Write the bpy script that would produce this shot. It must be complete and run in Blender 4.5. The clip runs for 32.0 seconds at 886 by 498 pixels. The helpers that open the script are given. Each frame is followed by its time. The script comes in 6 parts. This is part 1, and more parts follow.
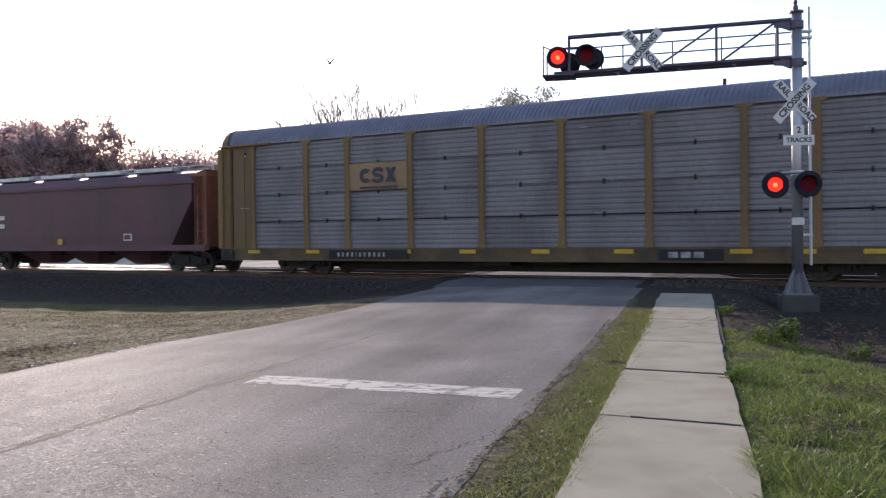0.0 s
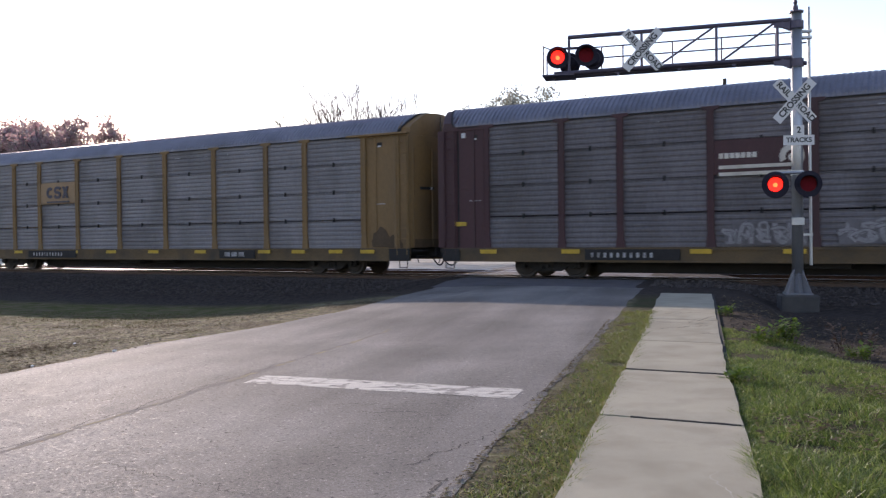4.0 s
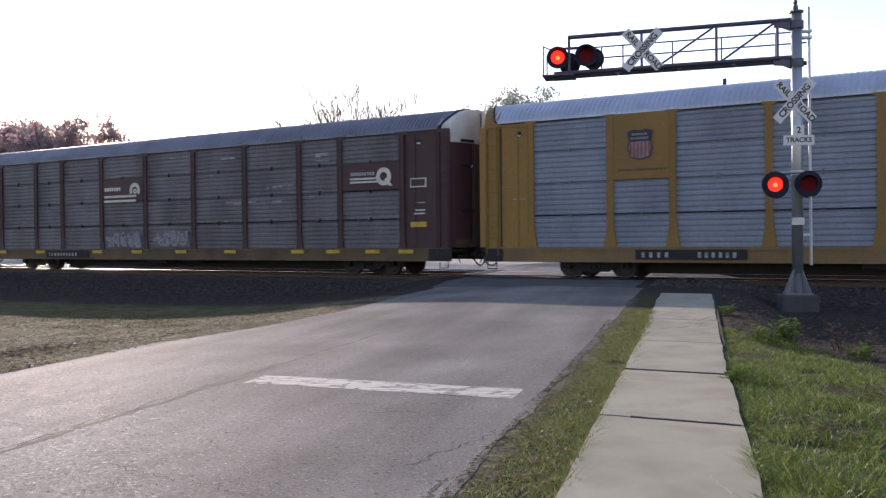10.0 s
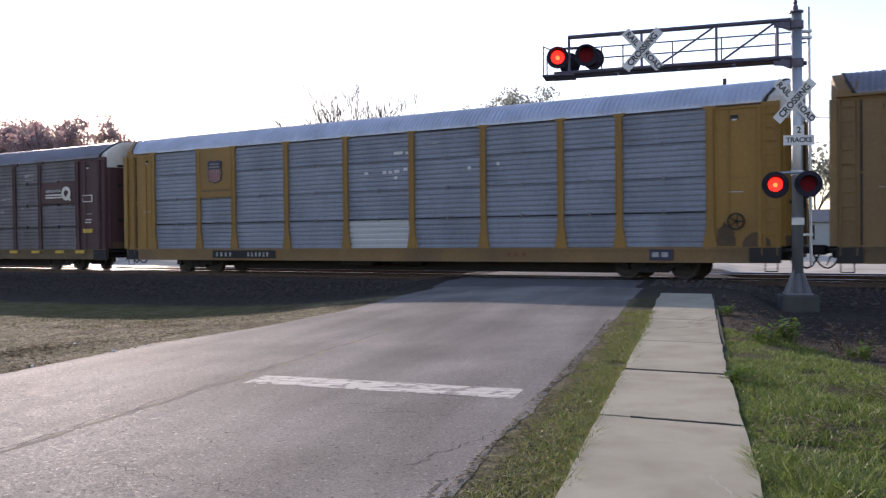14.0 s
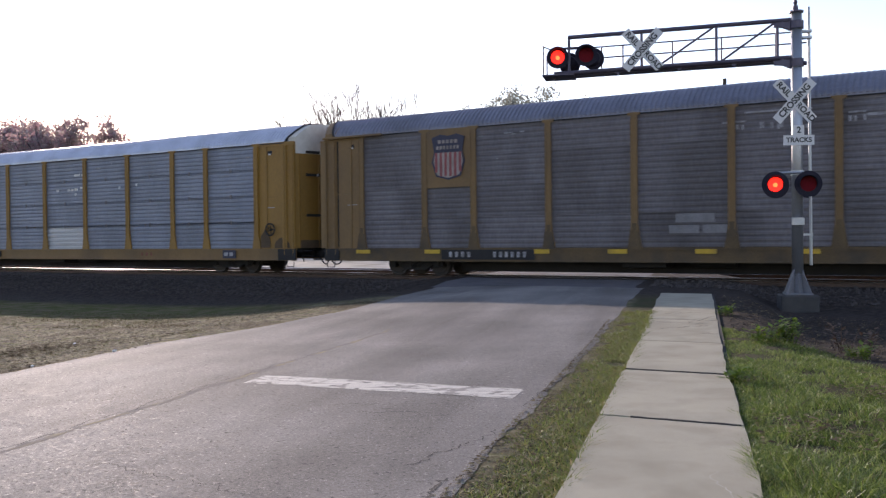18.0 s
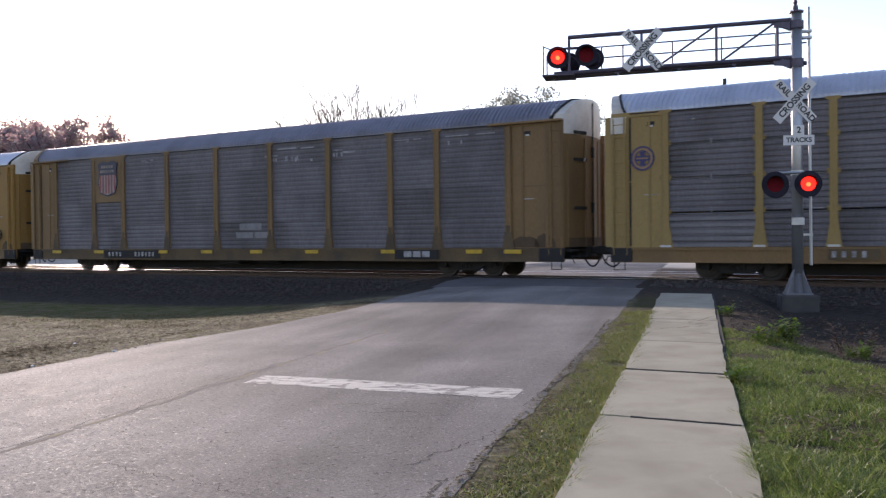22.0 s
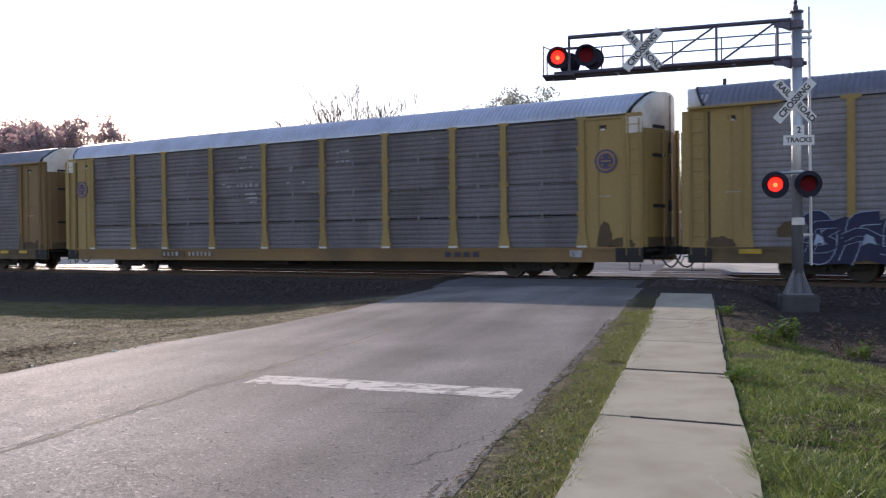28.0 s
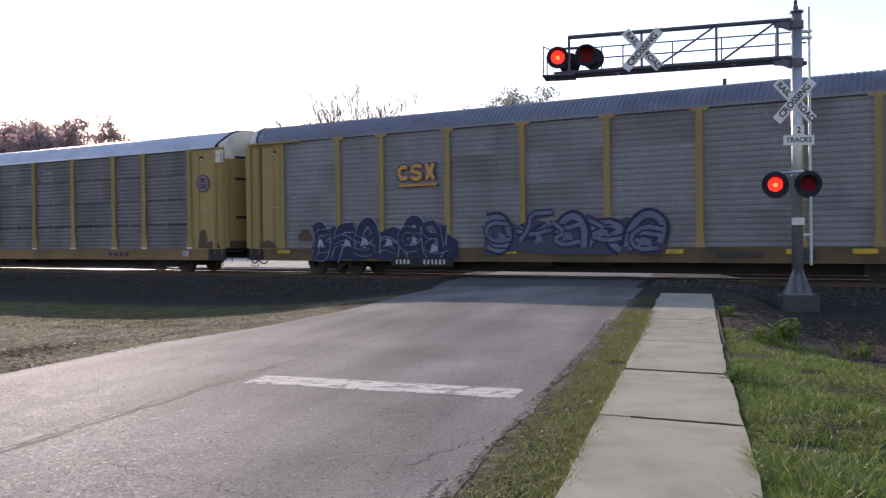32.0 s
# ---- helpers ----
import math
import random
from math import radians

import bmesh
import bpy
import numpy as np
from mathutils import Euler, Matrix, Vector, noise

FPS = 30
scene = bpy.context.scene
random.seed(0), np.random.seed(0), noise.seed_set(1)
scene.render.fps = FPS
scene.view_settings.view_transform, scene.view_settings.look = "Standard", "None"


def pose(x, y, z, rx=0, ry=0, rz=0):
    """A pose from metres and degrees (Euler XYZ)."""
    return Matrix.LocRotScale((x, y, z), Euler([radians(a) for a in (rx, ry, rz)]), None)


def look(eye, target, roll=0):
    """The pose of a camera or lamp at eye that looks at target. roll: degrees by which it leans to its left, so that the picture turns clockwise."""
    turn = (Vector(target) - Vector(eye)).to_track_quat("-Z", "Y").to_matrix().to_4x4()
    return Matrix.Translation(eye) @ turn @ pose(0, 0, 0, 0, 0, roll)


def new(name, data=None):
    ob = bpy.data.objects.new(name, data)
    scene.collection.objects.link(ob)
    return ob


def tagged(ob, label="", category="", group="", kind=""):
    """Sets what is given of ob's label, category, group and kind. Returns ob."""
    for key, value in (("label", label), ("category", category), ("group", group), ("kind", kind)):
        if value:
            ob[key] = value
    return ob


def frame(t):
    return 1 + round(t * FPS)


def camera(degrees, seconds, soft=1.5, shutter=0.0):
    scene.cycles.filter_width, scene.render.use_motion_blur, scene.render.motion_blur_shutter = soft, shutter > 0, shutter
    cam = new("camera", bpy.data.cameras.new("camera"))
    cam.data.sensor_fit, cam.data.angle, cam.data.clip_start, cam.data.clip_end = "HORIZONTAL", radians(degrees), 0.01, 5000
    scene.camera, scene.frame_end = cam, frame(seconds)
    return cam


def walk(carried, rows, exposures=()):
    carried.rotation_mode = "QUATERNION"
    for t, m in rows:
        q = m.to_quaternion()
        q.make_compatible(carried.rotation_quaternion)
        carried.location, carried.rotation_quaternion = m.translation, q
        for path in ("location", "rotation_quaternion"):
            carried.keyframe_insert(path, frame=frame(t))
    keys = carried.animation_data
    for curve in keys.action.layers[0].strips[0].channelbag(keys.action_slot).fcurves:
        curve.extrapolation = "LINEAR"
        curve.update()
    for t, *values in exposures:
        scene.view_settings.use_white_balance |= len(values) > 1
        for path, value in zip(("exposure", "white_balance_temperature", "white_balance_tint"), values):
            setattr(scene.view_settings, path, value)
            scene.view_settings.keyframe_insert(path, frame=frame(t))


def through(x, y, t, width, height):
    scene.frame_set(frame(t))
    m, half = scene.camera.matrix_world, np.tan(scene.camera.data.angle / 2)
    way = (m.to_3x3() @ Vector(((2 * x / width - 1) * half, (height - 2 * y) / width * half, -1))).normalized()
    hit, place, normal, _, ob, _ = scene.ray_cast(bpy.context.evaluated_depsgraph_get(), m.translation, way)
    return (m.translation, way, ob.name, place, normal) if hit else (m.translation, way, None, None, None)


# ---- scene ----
TRACK = radians(31.84)                      # the track's slant to the picture plane
TC, TS = math.cos(TRACK), math.sin(TRACK)
TRAIN_X = 50.721                            # where the train's near side crosses y = 0
RAIL = 0.195                                # rail top over the path by the camera
EYE = 1.55
ROAD = radians(15.4)                        # the road's heading to the right of straight ahead
RS, RC = math.sin(ROAD), math.cos(ROAD)

cam = camera(51.33, 32.0, soft=1.3, shutter=0.4)
EYE_POSE = pose(0, 0, EYE, 90 - 0.732, 0, 0) @ pose(0, 0, 0, 0, 0, -0.6)
walk(cam, [(0.0, EYE_POSE), (32.0, EYE_POSE)], [(0.0, 0.86, 6650, 27), (32.0, 0.86, 6650, 27)])

# ---- sky and sun ----
SUN_AZ, SUN_EL = -24.0, 17.2                # degrees right of straight ahead, degrees up
world = bpy.data.worlds.new("world")
scene.world = world
world.use_nodes = True
wn = world.node_tree.nodes
sky = wn.new("ShaderNodeTexSky")
sky.sky_type = "NISHITA"
sky.sun_disc = False
sky.sun_elevation, sky.sun_rotation = radians(SUN_EL), radians(SUN_AZ)
sky.air_density, sky.dust_density, sky.ozone_density = 1.0, 0.35, 1.3
world.node_tree.links.new(sky.outputs[0], wn["Background"].inputs[0])
wn["Background"].inputs[1].default_value = 0.15
sun = new("sun", bpy.data.lights.new("sun", "SUN"))
sun.data.energy, sun.data.angle, sun.data.color = 3.0, radians(0.6), (1.0, 0.92, 0.765)
sun_from = Vector((math.sin(radians(SUN_AZ)) * math.cos(radians(SUN_EL)), math.cos(radians(SUN_AZ)) * math.cos(radians(SUN_EL)), math.sin(radians(SUN_EL))))
sun.matrix_world = look(sun_from * 60, (0, 0, 0))


# ---- materials ----
def mat(name, colour, rough=0.7, metal=0.0, vary=0.25, scale=3.0, fine=40.0, bump=0.15, stretch=(1, 1, 1), dirt=None, dirt_amount=0.0, dirt_scale=1.2, spec=0.5, coat=0.0, dirt_from=0.45, dirt_to=0.7):
    """A painted or raw surface: two scales of noise in its colour, fine relief, and blotches of dirt."""
    m = bpy.data.materials.new(name)
    m.use_nodes = True
    nt = m.node_tree
    n, l = nt.nodes, nt.links
    b = n["Principled BSDF"]
    b.inputs["Roughness"].default_value, b.inputs["Metallic"].default_value = rough, metal
    b.inputs["Specular IOR Level"].default_value = spec
    b.inputs["Coat Weight"].default_value = coat
    tc, info, add, mp = n.new("ShaderNodeTexCoord"), n.new("ShaderNodeObjectInfo"), n.new("ShaderNodeVectorMath"), n.new("ShaderNodeMapping")
    mul = n.new("ShaderNodeMath")
    mul.operation, mul.inputs[1].default_value = "MULTIPLY", 37.0
    l.new(info.outputs["Random"], mul.inputs[0])
    l.new(tc.outputs["Object"], add.inputs[0])
    l.new(mul.outputs[0], add.inputs[1])
    mp.inputs["Scale"].default_value = stretch
    l.new(add.outputs[0], mp.inputs[0])
    big, small = n.new("ShaderNodeTexNoise"), n.new("ShaderNodeTexNoise")
    big.inputs["Scale"].default_value, big.inputs["Detail"].default_value = scale, 5
    small.inputs["Scale"].default_value, small.inputs["Detail"].default_value = fine, 3
    l.new(mp.outputs[0], big.inputs[0])
    l.new(mp.outputs[0], small.inputs[0])
    sm = n.new("ShaderNodeMath")
    sm.operation = "ADD"
    l.new(big.outputs[0], sm.inputs[0])
    l.new(small.outputs[0], sm.inputs[1])
    ramp = n.new("ShaderNodeMapRange")
    ramp.inputs[1].default_value, ramp.inputs[2].default_value = 0.6, 1.4
    ramp.inputs[3].default_value, ramp.inputs[4].default_value = 1 - vary, 1 + vary
    l.new(sm.outputs[0], ramp.inputs[0])
    tint = n.new("ShaderNodeVectorMath")
    tint.operation = "SCALE"
    tint.inputs[0].default_value = colour
    l.new(ramp.outputs[0], tint.inputs["Scale"])
    last = tint.outputs[0]
    if dirt:
        dn = n.new("ShaderNodeTexNoise")
        dn.inputs["Scale"].default_value, dn.inputs["Detail"].default_value = dirt_scale, 6
        l.new(mp.outputs[0], dn.inputs[0])
        dr = n.new("ShaderNodeMapRange")
        dr.inputs[1].default_value, dr.inputs[2].default_value = dirt_from, dirt_to
        dr.inputs[3].default_value, dr.inputs[4].default_value = 0.0, dirt_amount
        l.new(dn.outputs[0], dr.inputs[0])
        mix = n.new("ShaderNodeMix")
        mix.data_type = "RGBA"
        mix.inputs[7].default_value = (*dirt, 1)
        l.new(dr.outputs[0], mix.inputs[0])
        l.new(last, mix.inputs[6])
        last = mix.outputs[2]
    l.new(last, b.inputs["Base Color"])
    if bump:
        bp = n.new("ShaderNodeBump")
        bp.inputs["Strength"].default_value, bp.inputs["Distance"].default_value = bump, 0.02
        l.new(small.outputs[0], bp.inputs["Height"])
        l.new(bp.outputs[0], b.inputs["Normal"])
    return m


def glow(name, colour, strength):
    m = bpy.data.materials.new(name)
    m.use_nodes = True
    b = m.node_tree.nodes["Principled BSDF"]
    b.inputs["Base Color"].default_value = (*colour, 1)
    b.inputs["Emission Color"].default_value, b.inputs["Emission Strength"].default_value = (*colour, 1), strength
    return m


def leaf_mat(name, colours, through=0.5, rough=0.55, spec=0.5):
    """Leaves and blades: a colour by island, and light that shines through."""
    m = bpy.data.materials.new(name)
    m.use_nodes = True
    n, l = m.node_tree.nodes, m.node_tree.links
    geo, ramp, b, tr, mix = n.new("ShaderNodeNewGeometry"), n.new("ShaderNodeValToRGB"), n["Principled BSDF"], n.new("ShaderNodeBsdfTranslucent"), n.new("ShaderNodeMixShader")
    ramp.color_ramp.elements[0].color, ramp.color_ramp.elements[1].color = (*colours[0], 1), (*colours[-1], 1)
    for i, c in enumerate(colours[1:-1]):
        ramp.color_ramp.elements.new((i + 1) / (len(colours) - 1)).color = (*c, 1)
    l.new(geo.outputs["Random Per Island"], ramp.inputs[0])
    l.new(ramp.outputs[0], b.inputs["Base Color"])
    l.new(ramp.outputs[0], tr.inputs[0])
    b.inputs["Roughness"].default_value, b.inputs["Specular IOR Level"].default_value = rough, spec
    mix.inputs[0].default_value = through
    l.new(b.outputs[0], mix.inputs[1])
    l.new(tr.outputs[0], mix.inputs[2])
    l.new(mix.outputs[0], n["Material Output"].inputs[0])
    return m


GRIME = (0.035, 0.028, 0.024)
M = dict(
    galv_panel=mat("galvanised_panel", (0.205, 0.194, 0.206), 0.55, 0.3, 0.18, 0.9, 14, 0.1, (1, 1, 0.35), GRIME, 0.4, 0.5),
    blue_panel=mat("blue_grey_panel", (0.215, 0.235, 0.29), 0.5, 0.3, 0.16, 0.9, 14, 0.1, (1, 1, 0.35), GRIME, 0.3, 0.5),
    dark_panel=mat("dulled_panel", (0.152, 0.14, 0.15), 0.6, 0.3, 0.25, 0.9, 14, 0.1, (1, 1, 0.35), GRIME, 0.5, 0.5),
    pale_panel=mat("new_galvanised_panel", (0.40, 0.42, 0.46), 0.45, 0.4, 0.12, 1.5, 14, 0.1),
    yellow=mat("weathered_yellow_paint", (0.205, 0.117, 0.042), 0.6, 0, 0.2, 1.2, 20, 0.08, (1, 1, 0.4), GRIME, 0.5, 0.6),
    clean_yellow=mat("yellow_paint", (0.27, 0.14, 0.024), 0.58, 0, 0.2, 1.2, 20, 0.08, (1, 1, 0.4), GRIME, 0.3, 0.6),
    pale_yellow=mat("sun_bleached_yellow_paint", (0.31, 0.205, 0.066), 0.58, 0, 0.16, 1.2, 20, 0.08, (1, 1, 0.4), GRIME, 0.3, 0.6),
    brown=mat("brown_paint", (0.06, 0.02, 0.024), 0.6, 0, 0.22, 1.2, 20, 0.08, (1, 1, 0.4), GRIME, 0.45, 0.6),
    sill_brown=mat("sooted_sill", (0.11, 0.068, 0.028), 0.65, 0, 0.3, 1.4, 20, 0.1, (1, 1, 1), GRIME, 0.75, 1.0),
    roof=mat("galvanised_roof", (0.215, 0.212, 0.245), 0.5, 0.5, 0.16, 1.2, 12, 0.08, (1, 1, 1), (0.08, 0.075, 0.075), 0.35, 0.8),
    pale_roof=mat("clean_galvanised_roof", (0.52, 0.54, 0.60), 0.42, 0.5, 0.12, 1.2, 12, 0.08, (1, 1, 1), (0.15, 0.15, 0.15), 0.25, 0.8),
    white=mat("white_paint", (0.60, 0.56, 0.50), 0.55, 0, 0.14, 2, 30, 0.05, (1, 1, 1), (0.2, 0.15, 0.1), 0.4, 1.5),
    soot=mat("soot_over_paint", (0.085, 0.054, 0.03), 0.85, 0, 0.35, 2.5, 25, 0.1, (1, 1, 1), (0.10, 0.065, 0.03), 0.4, 2.0),
    black=mat("sooty_steel", (0.022, 0.02, 0.02), 0.8, 0.1, 0.3, 3, 30, 0.15),
    wheel=mat("wheel_steel", (0.05, 0.042, 0.038), 0.6, 0.5, 0.25, 4, 30, 0.1),
    tread=mat("bright_steel", (0.45, 0.44, 0.43), 0.28, 1.0, 0.1, 4, 30, 0.03),
    rubber=mat("rubber", (0.02, 0.02, 0.02), 0.7, 0, 0.2, 8, 60, 0.05),
    reflector=mat("yellow_reflector", (0.52, 0.325, 0.02), 0.45, 0, 0.15, 4, 40, 0.02, (1, 1, 1), GRIME, 0.35, 3),
    tan=mat("faded_tan_paint", (0.30, 0.185, 0.095), 0.6, 0, 0.2, 2, 30, 0.03, (1, 1, 1), GRIME, 0.45, 1),
    navy=mat("navy_paint", (0.022, 0.022, 0.05), 0.5, 0, 0.15, 4, 40, 0.02),
    orange=mat("orange_paint", (0.50, 0.24, 0.05), 0.5, 0, 0.2, 3, 30, 0.03, (1, 1, 1), GRIME, 0.35, 1),
    graffiti_blue=mat("spray_blue", (0.02, 0.02, 0.055), 0.8, 0, 0.35, 2, 20, 0.02),
    graffiti_dusk=mat("spray_dusk", (0.045, 0.045, 0.08), 0.7, 0, 0.35, 2, 20, 0.02),
    graffiti_mid=mat("spray_grey_blue", (0.115, 0.125, 0.19), 0.8, 0, 0.45, 2, 20, 0.02),
    graffiti_pale=mat("spray_pale_blue", (0.27, 0.33, 0.44), 0.8, 0, 0.35, 2, 20, 0.02),
    hopper=mat("hopper_paint", (0.115, 0.046, 0.058), 0.6, 0, 0.22, 0.8, 16, 0.08, (1, 1, 0.4), GRIME, 0.45, 0.5),
    rust=mat("rusty_paint", (0.22, 0.075, 0.045), 0.7, 0, 0.3, 2, 30, 0.1, (1, 1, 1), GRIME, 0.4, 1.5),
    aluminium=mat("dull_aluminium", (0.42, 0.43, 0.45), 0.42, 0.75, 0.12, 3, 50, 0.05, (1, 1, 0.5), (0.2, 0.19, 0.19), 0.3, 2),
    casting=mat("dull_casting", (0.17, 0.17, 0.185), 0.65, 0.2, 0.2, 4, 40, 0.1),
    mast_dark=mat("tarnished_steel", (0.085, 0.075, 0.105), 0.5, 0.5, 0.2, 3, 50, 0.05),
    stencil=mat("worn_stencil", (0.36, 0.35, 0.36), 0.6, 0, 0.3, 6, 40, 0.02, (1, 1, 1), GRIME, 0.6, 4),
    sign=mat("white_sign_sheet", (0.58, 0.57, 0.57), 0.4, 0, 0.06, 3, 60, 0.02, (1, 1, 1), (0.4, 0.38, 0.35), 0.25, 3),
    letter=mat("black_letters", (0.018, 0.018, 0.02), 0.5, 0, 0.1, 8, 60, 0.0),
    hood=mat("black_lamp_enamel", (0.024, 0.022, 0.034), 0.75, 0, 0.2, 8, 60, 0.03, spec=0.15),
    lens=mat("red_lens", (0.13, 0.005, 0.01), 0.5, 0, 0.35, 30, 90, 0.1, spec=0.06),
    lit=glow("lit_lens", (1.0, 0.016, 0.005), 1.5),
    lit_core=glow("lit_bulb", (1.0, 0.10, 0.02), 2.6),
    rail=mat("rail_steel", (0.10, 0.065, 0.05), 0.6, 0.6, 0.3, 6, 60, 0.1),
    tie=mat("creosoted_tie", (0.06, 0.045, 0.035), 0.85, 0, 0.35, 3, 40, 0.3, (0.3, 3, 3)),
    concrete=mat("worn_concrete", (0.395, 0.357, 0.268), 0.9, 0, 0.16, 1.3, 140, 0.25, (1, 1, 1), (0.25, 0.22, 0.16), 0.5, 2.2, dirt_from=0.45, dirt_to=0.72, spec=0.03),
    footing=mat("cast_concrete", (0.05, 0.046, 0.044), 0.85, 0, 0.2, 2.5, 50, 0.3, (1, 1, 1), (0.1, 0.09, 0.08), 0.5, 2),
    joint=mat("joint_dirt", (0.03, 0.025, 0.02), 0.9, 0, 0.3, 10, 60, 0.3),
    yellow_line=mat("worn_yellow_line", (0.235, 0.2, 0.13), 0.9, 0, 0.25, 5, 60, 0.15, (1, 1, 1), (0.165, 0.148, 0.136), 1.0, 2.2, dirt_from=0.38, dirt_to=0.54, spec=0.07),
    bark=mat("bark", (0.085, 0.07, 0.058), 0.85, 0, 0.3, 3, 25, 0.3, (1, 1, 0.3)),
    pole=mat("tarred_pole", (0.05, 0.042, 0.036), 0.85, 0, 0.3, 3, 30, 0.2),
    feather=mat("black_feathers", (0.018, 0.018, 0.02), 0.6, 0, 0.2, 20, 80, 0.1),
    stone=mat("pale_stones", (0.24, 0.20, 0.16), 0.75, 0, 0.3, 12, 60, 0.2),
    house_wall=mat("pale_siding", (0.34, 0.34, 0.32), 0.7, 0, 0.12, 1, 30, 0.05),
    house_roof=mat("grey_shingles", (0.16, 0.15, 0.15), 0.8, 0, 0.2, 3, 30, 0.2),
    faded_white=mat("faded_white_paint", (0.30, 0.255, 0.235), 0.6, 0, 0.2, 2, 30, 0.05, (1, 1, 1), GRIME, 0.45, 1.5),
    faded_red=mat("faded_red_paint", (0.26, 0.06, 0.06), 0.6, 0, 0.2, 4, 40, 0.02, (1, 1, 1), GRIME, 0.3, 2),
    faded_blue=mat("faded_blue_paint", (0.045, 0.04, 0.13), 0.55, 0, 0.2, 4, 40, 0.02, (1, 1, 1), GRIME, 0.3, 2),
    # pale colour for daylight leaking through panels, and for rubbed spots
    scuffed=mat("leak_light_and_bare_metal", (0.29, 0.285, 0.30), 0.55, 0, 0.25, 5, 40, 0.02, (1, 1, 1), GRIME, 0.5, 6),
    window=mat("dark_window", (0.03, 0.035, 0.04), 0.15, 0, 0.1, 3, 30, 0.0),
)
M["grass"] = leaf_mat("grass_blades", [(0.055, 0.095, 0.016), (0.11, 0.165, 0.03), (0.18, 0.24, 0.05), (0.29, 0.32, 0.11)], 0.5, 0.45)
M["dry_grass"] = leaf_mat("dry_grass_blades", [(0.085, 0.11, 0.022), (0.13, 0.145, 0.035), (0.17, 0.155, 0.055), (0.23, 0.19, 0.10)], 0.5)
M["verge"] = leaf_mat("verge_blades", [(0.11, 0.155, 0.035), (0.16, 0.205, 0.048), (0.21, 0.215, 0.07), (0.26, 0.205, 0.115)], 0.5)
M["straw"] = leaf_mat("straw", [(0.10, 0.10, 0.03), (0.14, 0.12, 0.055), (0.20, 0.16, 0.09), (0.13, 0.10, 0.06)], 0.4)
M["weed"] = leaf_mat("weed_leaves", [(0.06, 0.12, 0.015), (0.11, 0.19, 0.025), (0.16, 0.23, 0.035)], 0.55)
M["autumn"] = leaf_mat("autumn_leaves", [(0.40, 0.27, 0.28), (0.46, 0.28, 0.29), (0.42, 0.36, 0.31), (0.40, 0.33, 0.34)], 0.7, 0.8, 0.1)
# greyed and lightened: distance haze is mixed into this leaf colour
M["far_leaf"] = leaf_mat("hazed_sparse_leaves", [(0.19, 0.20, 0.17), (0.27, 0.28, 0.24)], 0.55)


# ---- mesh helpers ----
def part(name, bm, material, parent=None, label="", smooth=False):
    """Links a bmesh as one mesh object under a thing or a part."""
    me = bpy.data.meshes.new(name)
    bm.to_mesh(me)
    bm.free()
    me.materials.append(material)
    if smooth:
        for p in me.polygons:
            p.use_smooth = True
    ob = new(name, me)
    ob.parent = parent
    if label:
        tagged(ob, label)
    return ob


def again(name, ob, parent, m=None):
    """One more object on the mesh of ob."""
    o = new(name, ob.data)
    o.parent = parent
    if m is not None:
        o.matrix_basis = m
    return o


def raw(name, verts, faces, material, parent=None):
    me = bpy.data.meshes.new(name)
    me.from_pydata(verts, [], faces)
    me.materials.append(material)
    ob = new(name, me)
    ob.parent = parent
    return ob


def thing(name, label, category, group="", m=None, kind=""):
    ob = new(name)
    if m is not None:
        ob.matrix_basis = m
    return tagged(ob, label, category, group, kind)


def box(bm, x0, x1, y0, y1, z0, z1, bevel=0.0):
    v = [bm.verts.new(p) for p in ((x0, y0, z0), (x1, y0, z0), (x1, y1, z0), (x0, y1, z0), (x0, y0, z1), (x1, y0, z1), (x1, y1, z1), (x0, y1, z1))]
    f = [bm.faces.new([v[i] for i in q]) for q in ((3, 2, 1, 0), (4, 5, 6, 7), (0, 1, 5, 4), (1, 2, 6, 5), (2, 3, 7, 6), (3, 0, 4, 7))]
    if bevel:
        bmesh.ops.bevel(bm, geom=list({e for a in f for e in a.edges}), offset=bevel, segments=1, affect="EDGES")
    return bm


def boxed(*a, **k):
    return box(bmesh.new(), *a, **k)


def tube(bm, p0, p1, r0, r1=None, n=8, caps=True):
    p0, p1 = Vector(p0), Vector(p1)
    r1 = r0 if r1 is None else r1
    q = (p1 - p0).to_track_quat("Z", "Y")
    rings = []
    for p, r in ((p0, r0), (p1, r1)):
        rings.append([bm.verts.new(p + q @ Vector((r * math.cos(i * math.tau / n), r * math.sin(i * math.tau / n), 0))) for i in range(n)])
    for i in range(n):
        bm.faces.new((rings[0][i], rings[0][(i + 1) % n], rings[1][(i + 1) % n], rings[1][i]))
    if caps:
        bm.faces.new(rings[0][::-1])
        bm.faces.new(rings[1])
    return bm


def tubed(*a, **k):
    return tube(bmesh.new(), *a, **k)


def prism(bm, pts, depth, axis="y", at=0.0):
    """A flat outline pulled along an axis. pts are (x, z) for axis y, (y, z) for axis x, (x, y) for axis z."""
    put = {"y": lambda a, b, d: (a, d, b), "x": lambda a, b, d: (d, a, b), "z": lambda a, b, d: (a, b, d)}[axis]
    a = [bm.verts.new(put(p[0], p[1], at)) for p in pts]
    b = [bm.verts.new(put(p[0], p[1], at + depth)) for p in pts]
    n = len(pts)
    bm.faces.new(a)
    bm.faces.new(b[::-1])
    for i in range(n):
        bm.faces.new((a[(i + 1) % n], a[i], b[i], b[(i + 1) % n]))
    bmesh.ops.recalc_face_normals(bm, faces=bm.faces)
    return bm


def prismed(*a, **k):
    return prism(bmesh.new(), *a, **k)


def disc(cx, cz, r, n=28):
    return [(cx + r * math.cos(i * math.tau / n), cz + r * math.sin(i * math.tau / n)) for i in range(n)]


